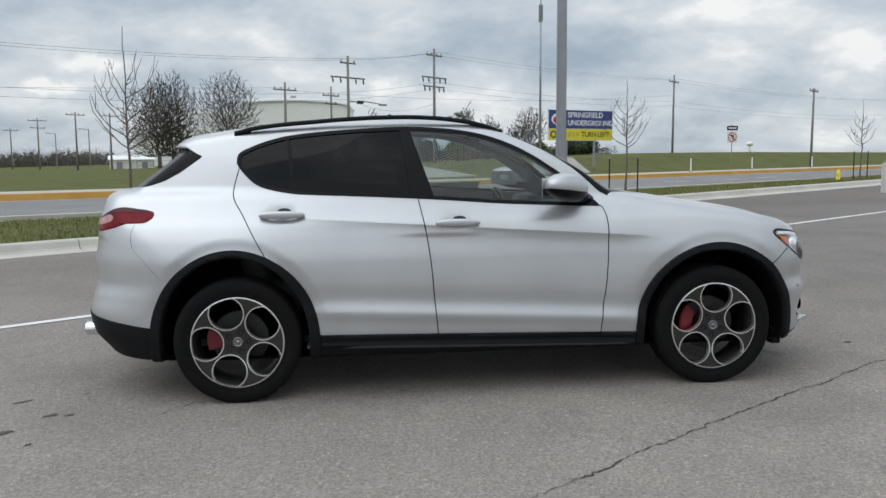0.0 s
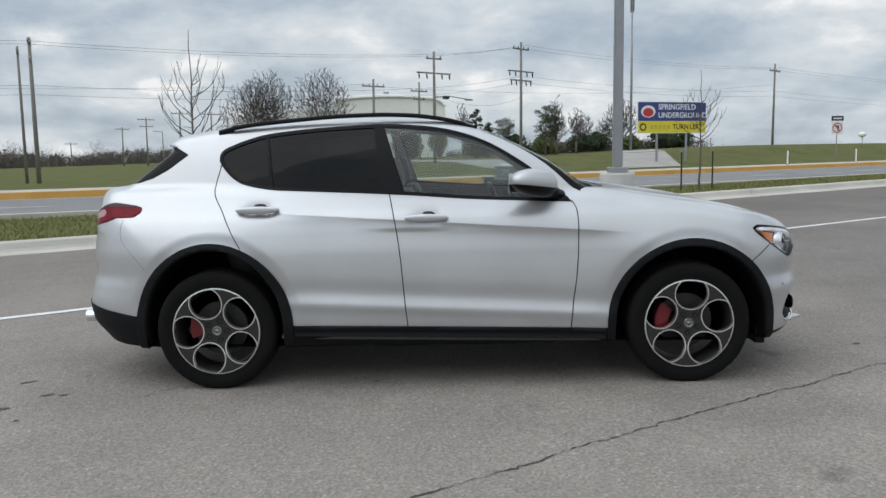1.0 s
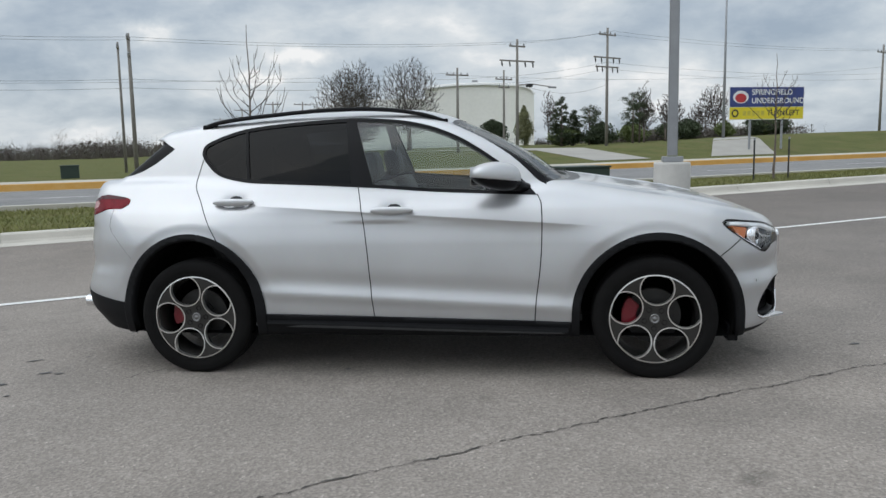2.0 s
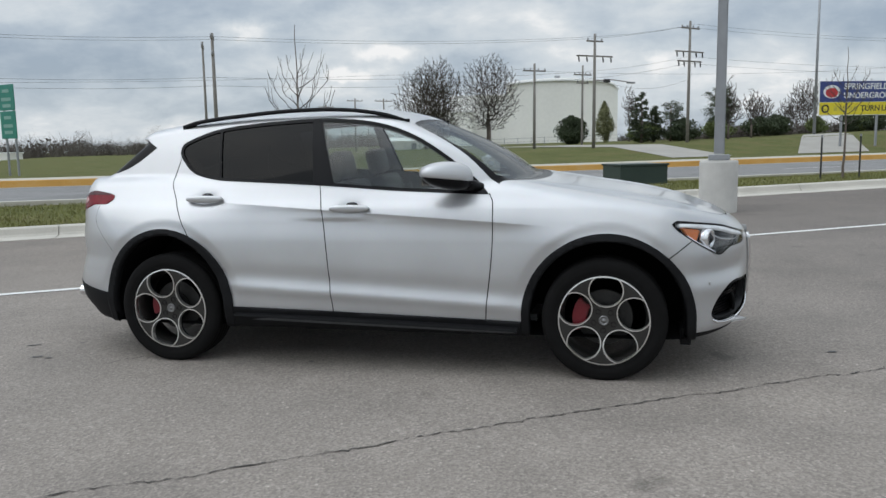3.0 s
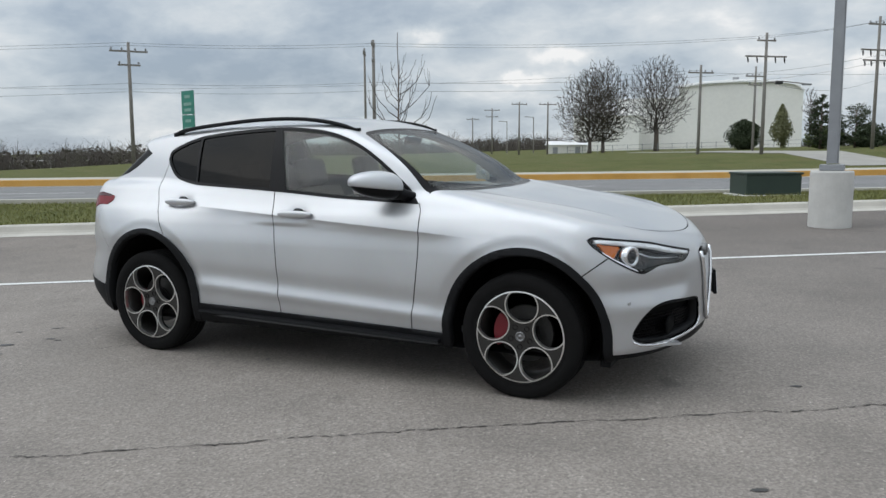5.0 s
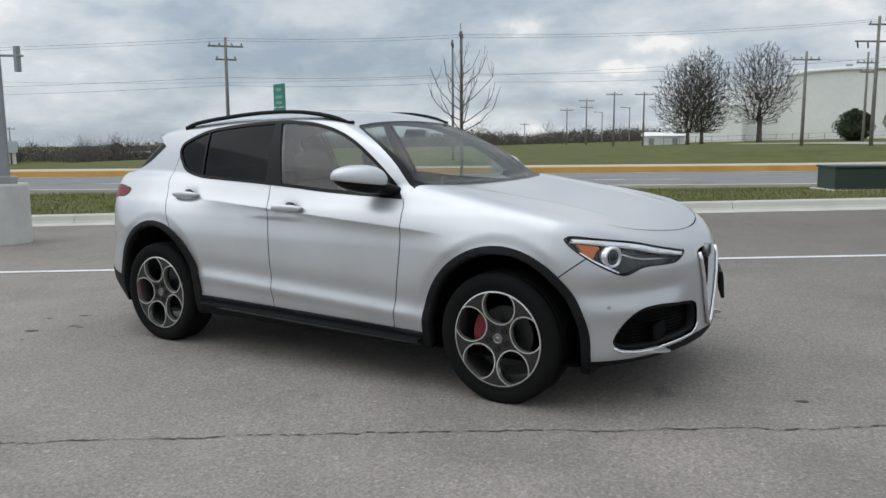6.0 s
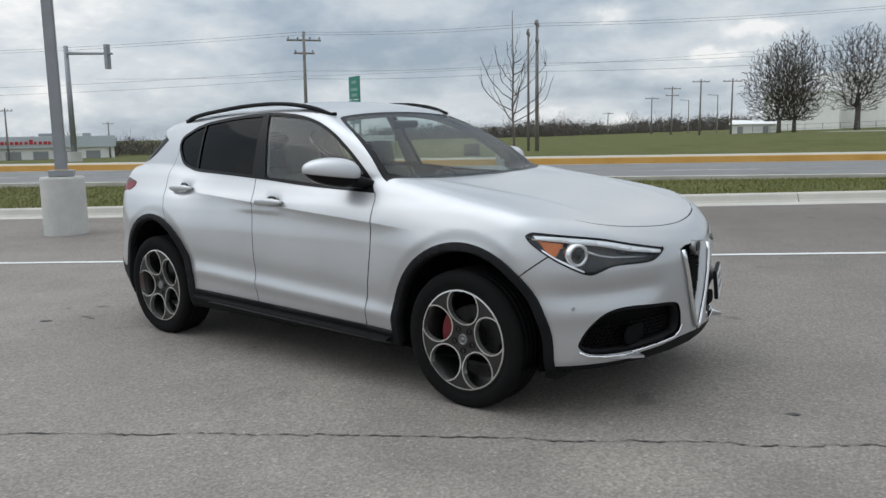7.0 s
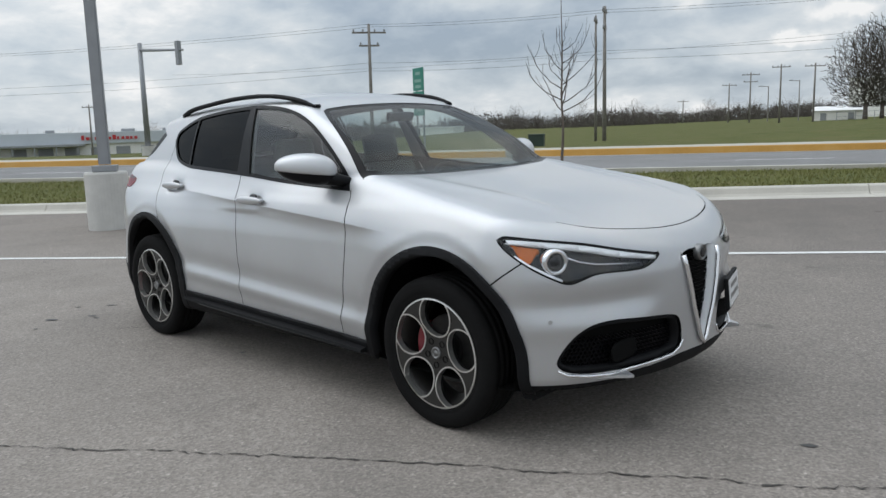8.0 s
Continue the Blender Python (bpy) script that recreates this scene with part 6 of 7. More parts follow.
M_FADED = surface("faded_print", (0.55, 0.46, 0.06), 0.6, bump=0)
A, B = Vector((9.24, 69.44)), Vector((15.5, 72.47))
board = thing("billboard", Matrix.Translation((*((A + B) / 2), 1.0)) @ pose(0, 0, 0, 0, 0, math.degrees(math.atan2(B.y - A.y, B.x - A.x))), "blue and yellow roadside billboard with white lettering on two posts", "billboard")
W = (B - A).length / 2
part("panel", boxed(-W, W, -0.08, 0.08, 2.15, 4.85, 0.01), M_SIGN_WHITE, board)
part("upper_face", boxed(-W + 0.04, W - 0.04, -0.10, -0.084, 3.20, 4.80, 0.003), M_SIGN_BLUE, board, "dark blue upper face")
part("lower_face", boxed(-W + 0.04, W - 0.04, -0.10, -0.084, 2.20, 3.17, 0.003), M_SIGN_YELLOW, board, "yellow lower face")
front_on = lambda x, z: Matrix.Translation((x, -0.102, z)) @ pose(0, 0, 0, 90, 0, 0)
words("lettering", "SPRINGFIELD", 0.66, M_SIGN_WHITE, board, front_on(-1.45, 4.38), "white lettering")
words("lettering", "UNDERGROUND", 0.64, M_SIGN_WHITE, board, front_on(-1.45, 3.68), "white lettering")
words("lettering", "TURN", 0.62, M_BLACK, board, front_on(0.0, 2.68), "black lettering")
words("lettering", "LEFT", 0.62, M_BLACK, board, front_on(1.78, 2.68), "black lettering")
for k in range(5):
    part("bar", boxed(-2.25 + k * 0.42, -1.93 + k * 0.42, -0.108, -0.101, 2.48, 2.88), M_FADED, board)
for r0, r1, ma, x, z in ((0.0005, 0.72, M_SIGN_WHITE, -2.45, 4.0), (0.0005, 0.52, M_SIGN_RED, -2.45, 3.92), (0.20, 0.33, M_BLACK, -2.95, 2.68)):
    n = 28
    verts = [((r * math.cos(w)) + x, -0.104 - 0.003 * (r1 < 0.6), r * math.sin(w) * (0.72 if r1 > 0.4 else 1) + z) for w in (2 * math.pi * k / n for k in range(n)) for r in (r0, r1)]
    link_mesh("emblem", verts, [(2 * k, 2 * k + 1, 2 * ((k + 1) % n) + 1, 2 * ((k + 1) % n)) for k in range(n)], ma, board)
for x in (-1.5, 1.5):
    part("post", tubed([(x, 0.0, -0.3), (x, 0.0, 2.3)], 0.10, 10), M_GALV, board)

M_SIGN_PRINT = surface("sign_print_pale", (0.20, 0.36, 0.31), 0.5, bump=0)
guide = thing("road_sign", road_at(-6.8, 48.2, turn=-50), "tall green road guide sign on two steel posts", "road sign")
for z0, z1 in ((2.05, 3.55), (3.60, 5.0)):
    panel = part("panel", boxed(-0.72, 0.72, -0.03, 0.03, z0, z1, 0.01), M_SIGN_GREEN, guide, "green sign panel")
    for z, w in ((z1 - 0.35, 0.32), (z1 - 0.80, 0.45), (z1 - 1.15, 0.38)):
        part("bar", boxed(-w, w, -0.045, -0.032, z - 0.09, z + 0.09), M_SIGN_PRINT, panel, "pale bar")
for x in (-0.45, 0.45):
    part("post", boxed(x - 0.05, x + 0.05, 0.035, 0.13, -0.3, 4.9, 0.01), M_GALV, guide)

no_turn = thing("road_sign", road_at(76.5, 47.5, turn=-28) @ Matrix.Scale(1.4, 4), "white no-left-turn road sign with a black arrow plate", "road sign")
part("post", tubed([(0, 0, -0.3), (0, 0, 3.0)], 0.035, 8), M_GALV, no_turn)
part("panel", boxed(-0.42, 0.42, -0.05, -0.04, 1.65, 2.50, 0.004), M_SIGN_WHITE, no_turn)
part("arrow_plate", boxed(-0.45, 0.45, -0.05, -0.04, 2.58, 2.92, 0.004), M_BLACK, no_turn, "black plate with a white bar")
part("bar", boxed(-0.33, 0.33, -0.056, -0.051, 2.70, 2.80), M_SIGN_WHITE, no_turn)
n = 28
verts = [(r * math.cos(w), -0.053, 2.07 + r * math.sin(w)) for w in (2 * math.pi * k / n for k in range(n)) for r in (0.29, 0.36)]
link_mesh("ring", verts, [(2 * k, 2 * k + 1, 2 * ((k + 1) % n) + 1, 2 * ((k + 1) % n)) for k in range(n)], M_SIGN_RED, no_turn, "red ring")
ob = part("slash", boxed(-0.3, 0.3, -0.054, -0.052, -0.035, 0.035), M_SIGN_RED, no_turn)
ob.matrix_basis = pose(0, 0, 2.07, 0, 45, 0)
part("arrow", boxed(0.02, 0.12, -0.0525, -0.051, 1.86, 2.2), M_BLACK, no_turn)
part("arrow", boxed(-0.16, 0.12, -0.0526, -0.0511, 2.14, 2.24), M_BLACK, no_turn)
for u in (48.7, 56.7, 66.0):
    post = thing("marker_post", ROAD @ pose(u, 33.4, road_z(u) + MH + 0.028), "short white marker post on the concrete median", "marker post", "marker posts")
    part("shaft", tubed([(0, 0, 0.03), (0, 0, 0.95)], [0.05, 0.045], 10), M_SIGN_WHITE, post)
    part("foot", tubed([(0, 0, 0.0), (0, 0, 0.03)], 0.10, 12), M_BLACK, post)

# ---- traffic signal ----
signal = thing("traffic_signal", road_at(-24.7, 46.2, turn=-25), "grey steel signal mast with one horizontal arm", "traffic signal")
part("base", tubed([(0, 0, -0.2), (0, 0, 0.62)], 0.42, 20), M_CONC, signal, "pale concrete base")
part("mast", tubed([(0, 0, 0.6), (0, 0, 7.2)], [0.19, 0.14], 12), M_GALV, signal, "", True)
part("arm", tubed([(0, 0, 6.75), (2.0, 0, 6.60), (4.55, 0, 6.42)], [0.11, 0.09, 0.06], 10), M_GALV, signal, "", True)
head = part("signal_head", boxed(3.92, 4.20, -0.14, 0.14, 5.55, 7.0, 0.03), M_GALV, signal, "grey signal head seen from behind")
for z in (5.8, 6.27, 6.75):
    part("visor", tubed([(4.06, 0.02, z), (3.86, 0.22, z)], 0.13, 12), M_BLACK, head)

# ---- trees ----


class Woody:
    """Collects tapered branches."""

    def __init__(self, seed, least=0.004):
        self.least = least
        self.rnd = random.Random(seed)
        self.thick, self.thin = ([], []), ([], [])

    def limb(self, pts, radii, sides, store):
        verts, faces = store
        start = len(verts)
        for k, p in enumerate(pts):
            d = (pts[min(k + 1, len(pts) - 1)] - pts[max(k - 1, 0)]).normalized()
            a = d.orthogonal().normalized()
            b = d.cross(a)
            for s in range(sides):
                w = 2 * math.pi * s / sides
                verts.append(p + radii[k] * (math.cos(w) * a + math.sin(w) * b))
        for k in range(len(pts) - 1):
            for s in range(sides):
                faces.append((start + k * sides + s, start + k * sides + (s + 1) % sides, start + (k + 1) * sides + (s + 1) % sides, start + (k + 1) * sides + s))


def young_tree(m, height, clear, spread, count, seed):
    """A straight leader and upswept branches that start wide and curve up."""
    tree = thing("tree", m, "young bare tree with upswept thin branches on the verge", "tree", "young verge trees")
    w = Woody(seed, 0.0035)
    rnd = w.rnd
    bend, n = [Vector((0, 0, -0.1))], 12
    for k in range(1, n + 1):
        bend.append(Vector((rnd.gauss(0, 0.012), rnd.gauss(0, 0.012), height * k / n)))
    w.limb(bend, [0.032 * (1 - 0.9 * (k / n) ** 0.8) + 0.002 for k in range(n + 1)], 8, w.thick)
    for k in range(count):
        t = (k + rnd.random() * 0.7) / count
        z = clear + (height * 0.74 - clear) * t ** 1.25
        a = k * 2.4 + rnd.gauss(0, 0.35)
        length = (0.95 - 0.40 * t) * spread * rnd.uniform(0.8, 1.2) * 1.75
        out = rnd.uniform(0.95, 1.45) * (1.0 - 0.3 * t)
        p, pts = Vector((0, 0, z)), []
        side = Vector((math.cos(a), math.sin(a), 0))
        for j in range(9):
            pts.append(p.copy())
            f = j / 8
            d = (side * out * (1 - 0.85 * f) + Vector((rnd.gauss(0, 0.16), rnd.gauss(0, 0.16), 0.55 + 0.45 * f))).normalized()
            p = p + d * length / 8
        r = 0.011 * (1 - 0.35 * t)
        w.limb(pts, [r * (1 - 0.75 * j / 8) + 0.0012 for j in range(9)], 5, w.thin)
        for _ in range(rnd.choice((1, 2, 2, 3))):
            j = rnd.randint(2, 6)
            q, twig = pts[j].copy(), []
            way = (pts[j + 1] - pts[j]).normalized()
            turn_ = Vector((rnd.gauss(0, 0.6), rnd.gauss(0, 0.6), rnd.gauss(0.1, 0.3)))
            for i in range(5):
                twig.append(q.copy())
                d = (way + turn_ * (1 - i / 5) + Vector((0, 0, 0.16 * i))).normalized()
                q = q + d * length * rnd.uniform(0.06, 0.11)
            w.limb(twig, [r * 0.5 * (1 - 0.7 * i / 4) + 0.001 for i in range(5)], 4, w.thin)
    for name, (v, f), ma in (("trunk", w.thick, M_BARK), ("crown", w.thin, M_TWIG)):
        link_mesh(name, v, f, ma, tree, "bare branches and twigs" if name == "crown" else "", True)
    return tree


# young trees on the grass verge, each between stakes
young_tree(road_at(4.11, 13.88), 3.42, 1.36, 0.74, 17, 4)
young_tree(road_at(17.3, 13.9), 3.15, 1.30, 0.62, 16, 8)
young_tree(road_at(31.3, 13.95), 3.0, 1.2, 0.50, 15, 15)
for u in (16.65, 17.85, 30.75, 31.9):
    post = thing("tree_stake", road_at(u, 13.95), "dark thin metal stake beside a young tree", "stake", "tree stakes")
    part("shaft", tubed([(0, 0, -0.1), (0, 0, 1.02)], 0.022, 6), M_BLACK, post)
    part("cap", tubed([(0, 0, 1.02), (0, 0, 1.08)], 0.026, 6), M_GALV, post)
hydrant = thing("fire_hydrant", road_at(30.3, 14.3), "small yellow fire hydrant on the grass verge", "hydrant")
part("barrel", tubed([(0, 0, -0.05), (0, 0, 0.03), (0, 0, 0.04), (0, 0, 0.30), (0, 0, 0.37)], [0.11, 0.11, 0.075, 0.075, 0.04], 14), M_SIGN_YELLOW, hydrant, "", True)
part("outlet", tubed([(-0.14, 0, 0.23), (0.14, 0, 0.23)], 0.04, 10), M_SIGN_YELLOW, hydrant)
part("cap", tubed([(0, 0, 0.37), (0, 0, 0.42)], [0.045, 0.02], 8), M_SIGN_YELLOW, hydrant)

M_TWIG_BUD = surface("budding_twigs", (0.070, 0.060, 0.050), 0.9, vary=0.3, scale=0.6, fine=6.0, bump=0, tint=(0.092, 0.080, 0.058))


def crown_tree(m, fork, middle, wide, tall, count, label, seed, r=0.3, twig=None, tip=0.030, hollow=0.22):
    """A tree whose limbs fan out from a fork and fill a rounded crown: each twig joins the limb that leads towards it best."""
    tree = thing("tree", m, label, "tree")
    rng = np.random.default_rng(seed)
    aim = []
    while len(aim) < count:
        q = rng.normal(size=3)
        q = q / np.linalg.norm(q) * (1 - (1 - hollow) * rng.random() ** 1.3) * (1 + 0.16 * math.sin(3 * q[0] + seed) * math.cos(2.3 * q[1] + seed))
        q = np.array([q[0] * wide, q[1] * wide, q[2] * tall + middle])
        if q[2] > fork * 0.75 + 0.08 * math.hypot(q[0], q[1]):
            aim.append(q)
    inner = [np.array([0, 0, fork])]
    for k in range(1, 7):
        inner.append(np.array([rng.normal(0, 0.05 * k), rng.normal(0, 0.05 * k), fork + (middle + 0.35 * tall - fork) * k / 6]))
    aim = np.array(aim)
    aim = aim[np.argsort(np.linalg.norm(aim - inner[0], axis=1))]
    nodes = np.zeros((len(inner) + 3 * len(aim), 3))
    nodes[: len(inner)] = inner
    way = np.tile(np.array([0.0, 0.0, 1.0]), (len(nodes), 1))
    parent = [-1] + list(range(len(inner) - 1))
    used = len(inner)
    for q in aim:
        d = q - nodes[:used]
        gap = np.linalg.norm(d, axis=1) + 1e-6
        straight = (d * way[:used]).sum(1) / gap
        k = int(np.argmin(gap * (1.55 - straight)))
        last = k
        reach = gap[k]
        n = 3 if reach > 0.8 else 2
        start, first = nodes[k].copy(), way[k] * reach * 0.22
        for j in range(1, n + 1):
            t = j / n
            p = start * (1 - t) ** 2 + 2 * t * (1 - t) * (start + first) + t * t * q + rng.normal(0, 0.03, 3) * (t < 1)
            step = p - nodes[last]
            out = p - inner[0] + np.array([0, 0, 0.8])
            lead = step / (np.linalg.norm(step) + 1e-9) + 0.9 * out / np.linalg.norm(out)
            nodes[used], way[used] = p, lead / np.linalg.norm(lead)
            parent.append(last)
            last = used
            used += 1
    load = np.zeros(used)
    load[len(inner):] = 0.25
    for k in range(used - 1, 0, -1):
        load[k] += 0.35
        load[parent[k]] += load[k]
    thick = np.maximum(tip, r * (load / load[0]) ** 0.52).tolist()
    verts, faces = [], []
    for k in range(1, used):
        a, b = Vector(nodes[parent[k]]), Vector(nodes[k])
        d = (b - a).normalized()
        e = d.orthogonal().normalized()
        f = d.cross(e)
        sides = 5 if thick[k] > 0.05 else 3
        i = len(verts)
        for c, rad in ((a, min(thick[parent[k]], thick[k] * 1.6)), (b, thick[k] * 0.9)):
            verts += [c + rad * (math.cos(w) * e + math.sin(w) * f) for w in (6.283 * s / sides for s in range(sides))]
        faces += [(i + s, i + (s + 1) % sides, i + sides + (s + 1) % sides, i + sides + s) for s in range(sides)]
    link_mesh("crown", verts, faces, twig or M_TWIG, tree, "bare branches and fine twigs", True)
    part("trunk", tubed([(0, 0, -0.3), (0.03, 0.02, fork * 0.5), (0, 0, fork + 0.05)], [r * 1.35, r * 1.05, r], 10), M_BARK, tree, "", True)
    return tree


# large trees in front of the warehouse
crown_tree(road_at(37.9, 113.6), 1.9, 6.0, 5.0, 6.4, 4600, "large budding tree with a dense rounded crown", 5, 0.26, M_TWIG_BUD)
crown_tree(road_at(40.2, 114.5), 1.9, 6.7, 4.3, 7.0, 4600, "large budding tree with a dense tall crown", 8, 0.24, M_TWIG_BUD)
crown_tree(road_at(48.6, 114.7), 3.2, 8.0, 5.0, 6.1, 3800, "large bare tree with a round open crown", 14, 0.33)
crown_tree(road_at(77.0, 78.6), 1.3, 3.9, 2.4, 2.9, 1300, "bare roundish tree on the far grass", 41, 0.15)
crown_tree(road_at(66.5, 74.7), 0.9, 2.7, 1.7, 1.9, 800, "small bare tree on the far grass", 42, 0.10)
crown_tree(road_at(72.0, 76.0), 0.8, 2.4, 1.6, 1.8, 800, "small bare tree on the far grass", 43, 0.10)
crown_tree(road_at(52.0, 62.0), 1.4, 3.6, 0.9, 2.3, 220, "thin bare tree among the evergreens", 44, 0.09)
crown_tree(road_at(55.5, 63.0), 1.2, 3.2, 0.9, 1.9, 220, "thin bare tree among the evergreens", 45, 0.09)
crown_tree(road_at(53.6, 82.0), 1.6, 4.2, 0.9, 2.4, 260, "thin bare tree behind the evergreens", 46, 0.09)
crown_tree(road_at(55.4, 84.0), 1.4, 3.7, 1.0, 2.1, 260, "thin bare tree behind the evergreens", 47, 0.09)
crown_tree(road_at(60.5, 72.5), 1.0, 2.9, 1.5, 1.9, 800, "small bare tree on the far grass", 48, 0.10)


def leafy(name, m, height, wide, shape, material, count, label, seed, leaf=0.15, category="tree"):
    """A trunk and a crown of many small leaf clumps; shape gives the crown's width by height."""
    tree = thing(name, m, label, category)
    rnd = random.Random(seed)
    part("trunk", tubed([(0, 0, -0.2), (rnd.uniform(-0.1, 0.1), 0, height * 0.5), (0, 0, height * 0.93)], [0.03 * height * 0.6, 0.012 * height, 0.02], 8), M_BARK, tree, "", True)
    lobes = [(rnd.uniform(0, 6.283), rnd.uniform(0.0, 0.6), rnd.uniform(0.1, 0.95), rnd.uniform(0.5, 1.0)) for _ in range(26)]
    verts, faces = [], []
    for _ in range(int(count * 2.6)):
        a0, r0, z0, s0 = rnd.choice(lobes)
        t = min(1.0, max(0.02, rnd.gauss(z0, 0.09)))
        rad = wide * shape(t)
        a = rnd.gauss(a0, 0.55)
        rr = rad * min(1.08, max(0.0, rnd.gauss(0.72 * s0 + r0 * 0.2, 0.22)))
        c = Vector((rr * math.cos(a), rr * math.sin(a), height * t))
        d = Vector((rnd.gauss(0, 1), rnd.gauss(0, 1), rnd.gauss(0, 0.6))).normalized()
        e = d.orthogonal().normalized()
        e.rotate(Matrix.Rotation(rnd.uniform(0, 6.283), 3, d))
        s = leaf * rnd.uniform(0.5, 1.2)
        k = len(verts)
        verts += [c + d * s, c + e * s * 0.55, c - d * s * 0.8, c - e * s * 0.55 + Vector((0, 0, s * 0.3))]
        faces += [(k, k + 1, k + 2), (k, k + 2, k + 3)]
    link_mesh("crown", verts, faces, material, tree, "crown of small leaf clumps")
    return tree


def conifer(m, height, wide, label, seed, bare=0.06, gaps=0.12, clump=0.24, tufts=13, droop=0.25):
    """A trunk with whorls of limbs, each carrying tufts of short needles; uneven lengths and gaps."""
    tree = thing("evergreen_tree", m, label, "tree")
    rnd = random.Random(seed)
    part("trunk", tubed([(0, 0, -0.2), (0.04, 0, height * 0.5), (0, 0, height * 0.97)], [0.028 * height, 0.017 * height, 0.012], 8), M_BARK, tree, "", True)
    limbs, verts, faces = bmesh.new(), [], []
    z = height * bare
    while z < height * 0.98:
        t = (z / height - bare) / (1 - bare)
        for _ in range(rnd.choice((3, 4, 5))):
            if rnd.random() < gaps:
                continue
            a = rnd.uniform(0, 6.283)
            length = wide * ((1 - t) ** 0.72 * min(1.0, 0.55 + 3 * t) + 0.05) * rnd.uniform(0.55, 1.18)
            tip = Vector((math.cos(a) * length, math.sin(a) * length, z - droop * length * rnd.uniform(0.2, 1.1) + 0.18 * length))
            root = Vector((0, 0, z))
            if length > 0.4:
                tube(limbs, [root, root.lerp(tip, 0.5) + Vector((0, 0, 0.05 * length)), tip], [0.022, 0.014, 0.006], 4, False)
            for _ in range(int(tufts * (0.5 + length))):
                c = root.lerp(tip, rnd.uniform(0.25, 1.05)) + Vector((rnd.gauss(0, 0.10), rnd.gauss(0, 0.10), rnd.gauss(0, 0.07)))
                for _ in range(4):
                    d = (Vector((math.cos(a), math.sin(a), 0.1)) + Vector((rnd.gauss(0, 0.8), rnd.gauss(0, 0.8), rnd.gauss(0, 0.6)))).normalized()
                    e = d.orthogonal().normalized()
                    e.rotate(Matrix.Rotation(rnd.uniform(0, 6.283), 3, d))
                    size = clump * rnd.uniform(0.5, 1.2)
                    k = len(verts)
                    verts += [c - e * size * 0.20, c + d * size, c + e * size * 0.20]
                    faces.append((k, k + 1, k + 2))
        z += height * rnd.uniform(0.030, 0.055)
    part("limbs", limbs, M_BARK, tree, "dark limbs")
    link_mesh("crown", verts, faces, M_EVER, tree, "tufts of dark needles")
    return tree


def pine(m, height, pads, label, seed, wide=1.3, base=0.5):
    """An open pine: a bare stem and separate pads of needles on long limbs near the top."""
    tree = thing("evergreen_tree", m, label, "tree")
    rnd = random.Random(seed)
    part("trunk", tubed([(0, 0, -0.2), (0.08, 0.02, height * 0.5), (0.0, 0, height * 0.95)], [0.11, 0.08, 0.03], 8), M_BARK, tree, "", True)
    limbs, verts, faces = bmesh.new(), [], []
    for k in range(pads):
        t = base + (1 - base) * (k + rnd.random()) / pads
        a, reach = rnd.uniform(0, 6.283), wide * rnd.uniform(0.15, 1.0) * (1.25 - 0.75 * t)
        c = Vector((math.cos(a) * reach, math.sin(a) * reach, height * t + 0.15))
        tube(limbs, [(0, 0, height * t - 0.25), c.lerp(Vector((0, 0, height * t - 0.15)), 0.5), c], [0.03, 0.02, 0.01], 4, False)
        size = rnd.uniform(0.40, 0.72)
        for _ in range(int(300 * size)):
            q = Vector((rnd.gauss(0, 0.45), rnd.gauss(0, 0.45), rnd.gauss(0.0, 0.22))) * size + c
            d = Vector((rnd.gauss(0, 1), rnd.gauss(0, 1), rnd.gauss(0.5, 0.7))).normalized()
            e = d.orthogonal().normalized()
            e.rotate(Matrix.Rotation(rnd.uniform(0, 6.283), 3, d))
            long = rnd.uniform(0.08, 0.19)
            i = len(verts)
            verts += [q - e * long * 0.28, q + d * long, q + e * long * 0.28]
            faces.append((i, i + 1, i + 2))
    part("limbs", limbs, M_BARK, tree, "dark limbs")
    link_mesh("crown", verts, faces, M_EVER, tree, "separate pads of dark needles")
    return tree


ball = lambda t: math.sqrt(max(0.02, 1 - (2 * t - 0.95) ** 2))
tallish = lambda t: (0.45 + 1.3 * t) if t < 0.35 else 0.92 * (1 - (t - 0.35) / 0.65) ** 0.75 + 0.05
conifer(road_at(45.0, 66.0), 4.9, 1.45, "dark green conical evergreen tree", 1)
conifer(road_at(47.1, 67.0), 3.5, 1.05, "smaller dark evergreen beside a taller one", 12, gaps=0.2)
pine(road_at(48.6, 66.4), 3.6, 13, "dark green spreading pine with a flat top", 2, 1.6, 0.45)
pine(road_at(50.2, 61.5), 4.7, 12, "sparse dark green pine with an open crown", 3, 1.5, 0.35)
pine(road_at(51.9, 62.6), 4.4, 11, "sparse dark green pine with an open crown", 4, 1.3, 0.4)
leafy("bush", road_at(46.3, 83.0), 3.3, 1.9, ball, M_EVER, 5200, "dense dark green rounded bush", 5, leaf=0.13, category="bush")
leafy("tree", road_at(52.2, 85.5), 5.0, 1.35, tallish, M_BUDLEAF, 2300, "loose tree in pale green bud beside a dark bush", 6, leaf=0.13)
for k in range(14):
    rnd = random.Random(100 + k)
    leafy("bush", road_at(47 + k * 2.4 + rnd.uniform(-1, 1), 66 + rnd.uniform(-2, 6)), rnd.uniform(1.2, 2.2), rnd.uniform(1.1, 1.9), ball, M_EVER if k % 3 else M_FRESH, 900, "low dark green bush along the far slope", 200 + k, category="bush")


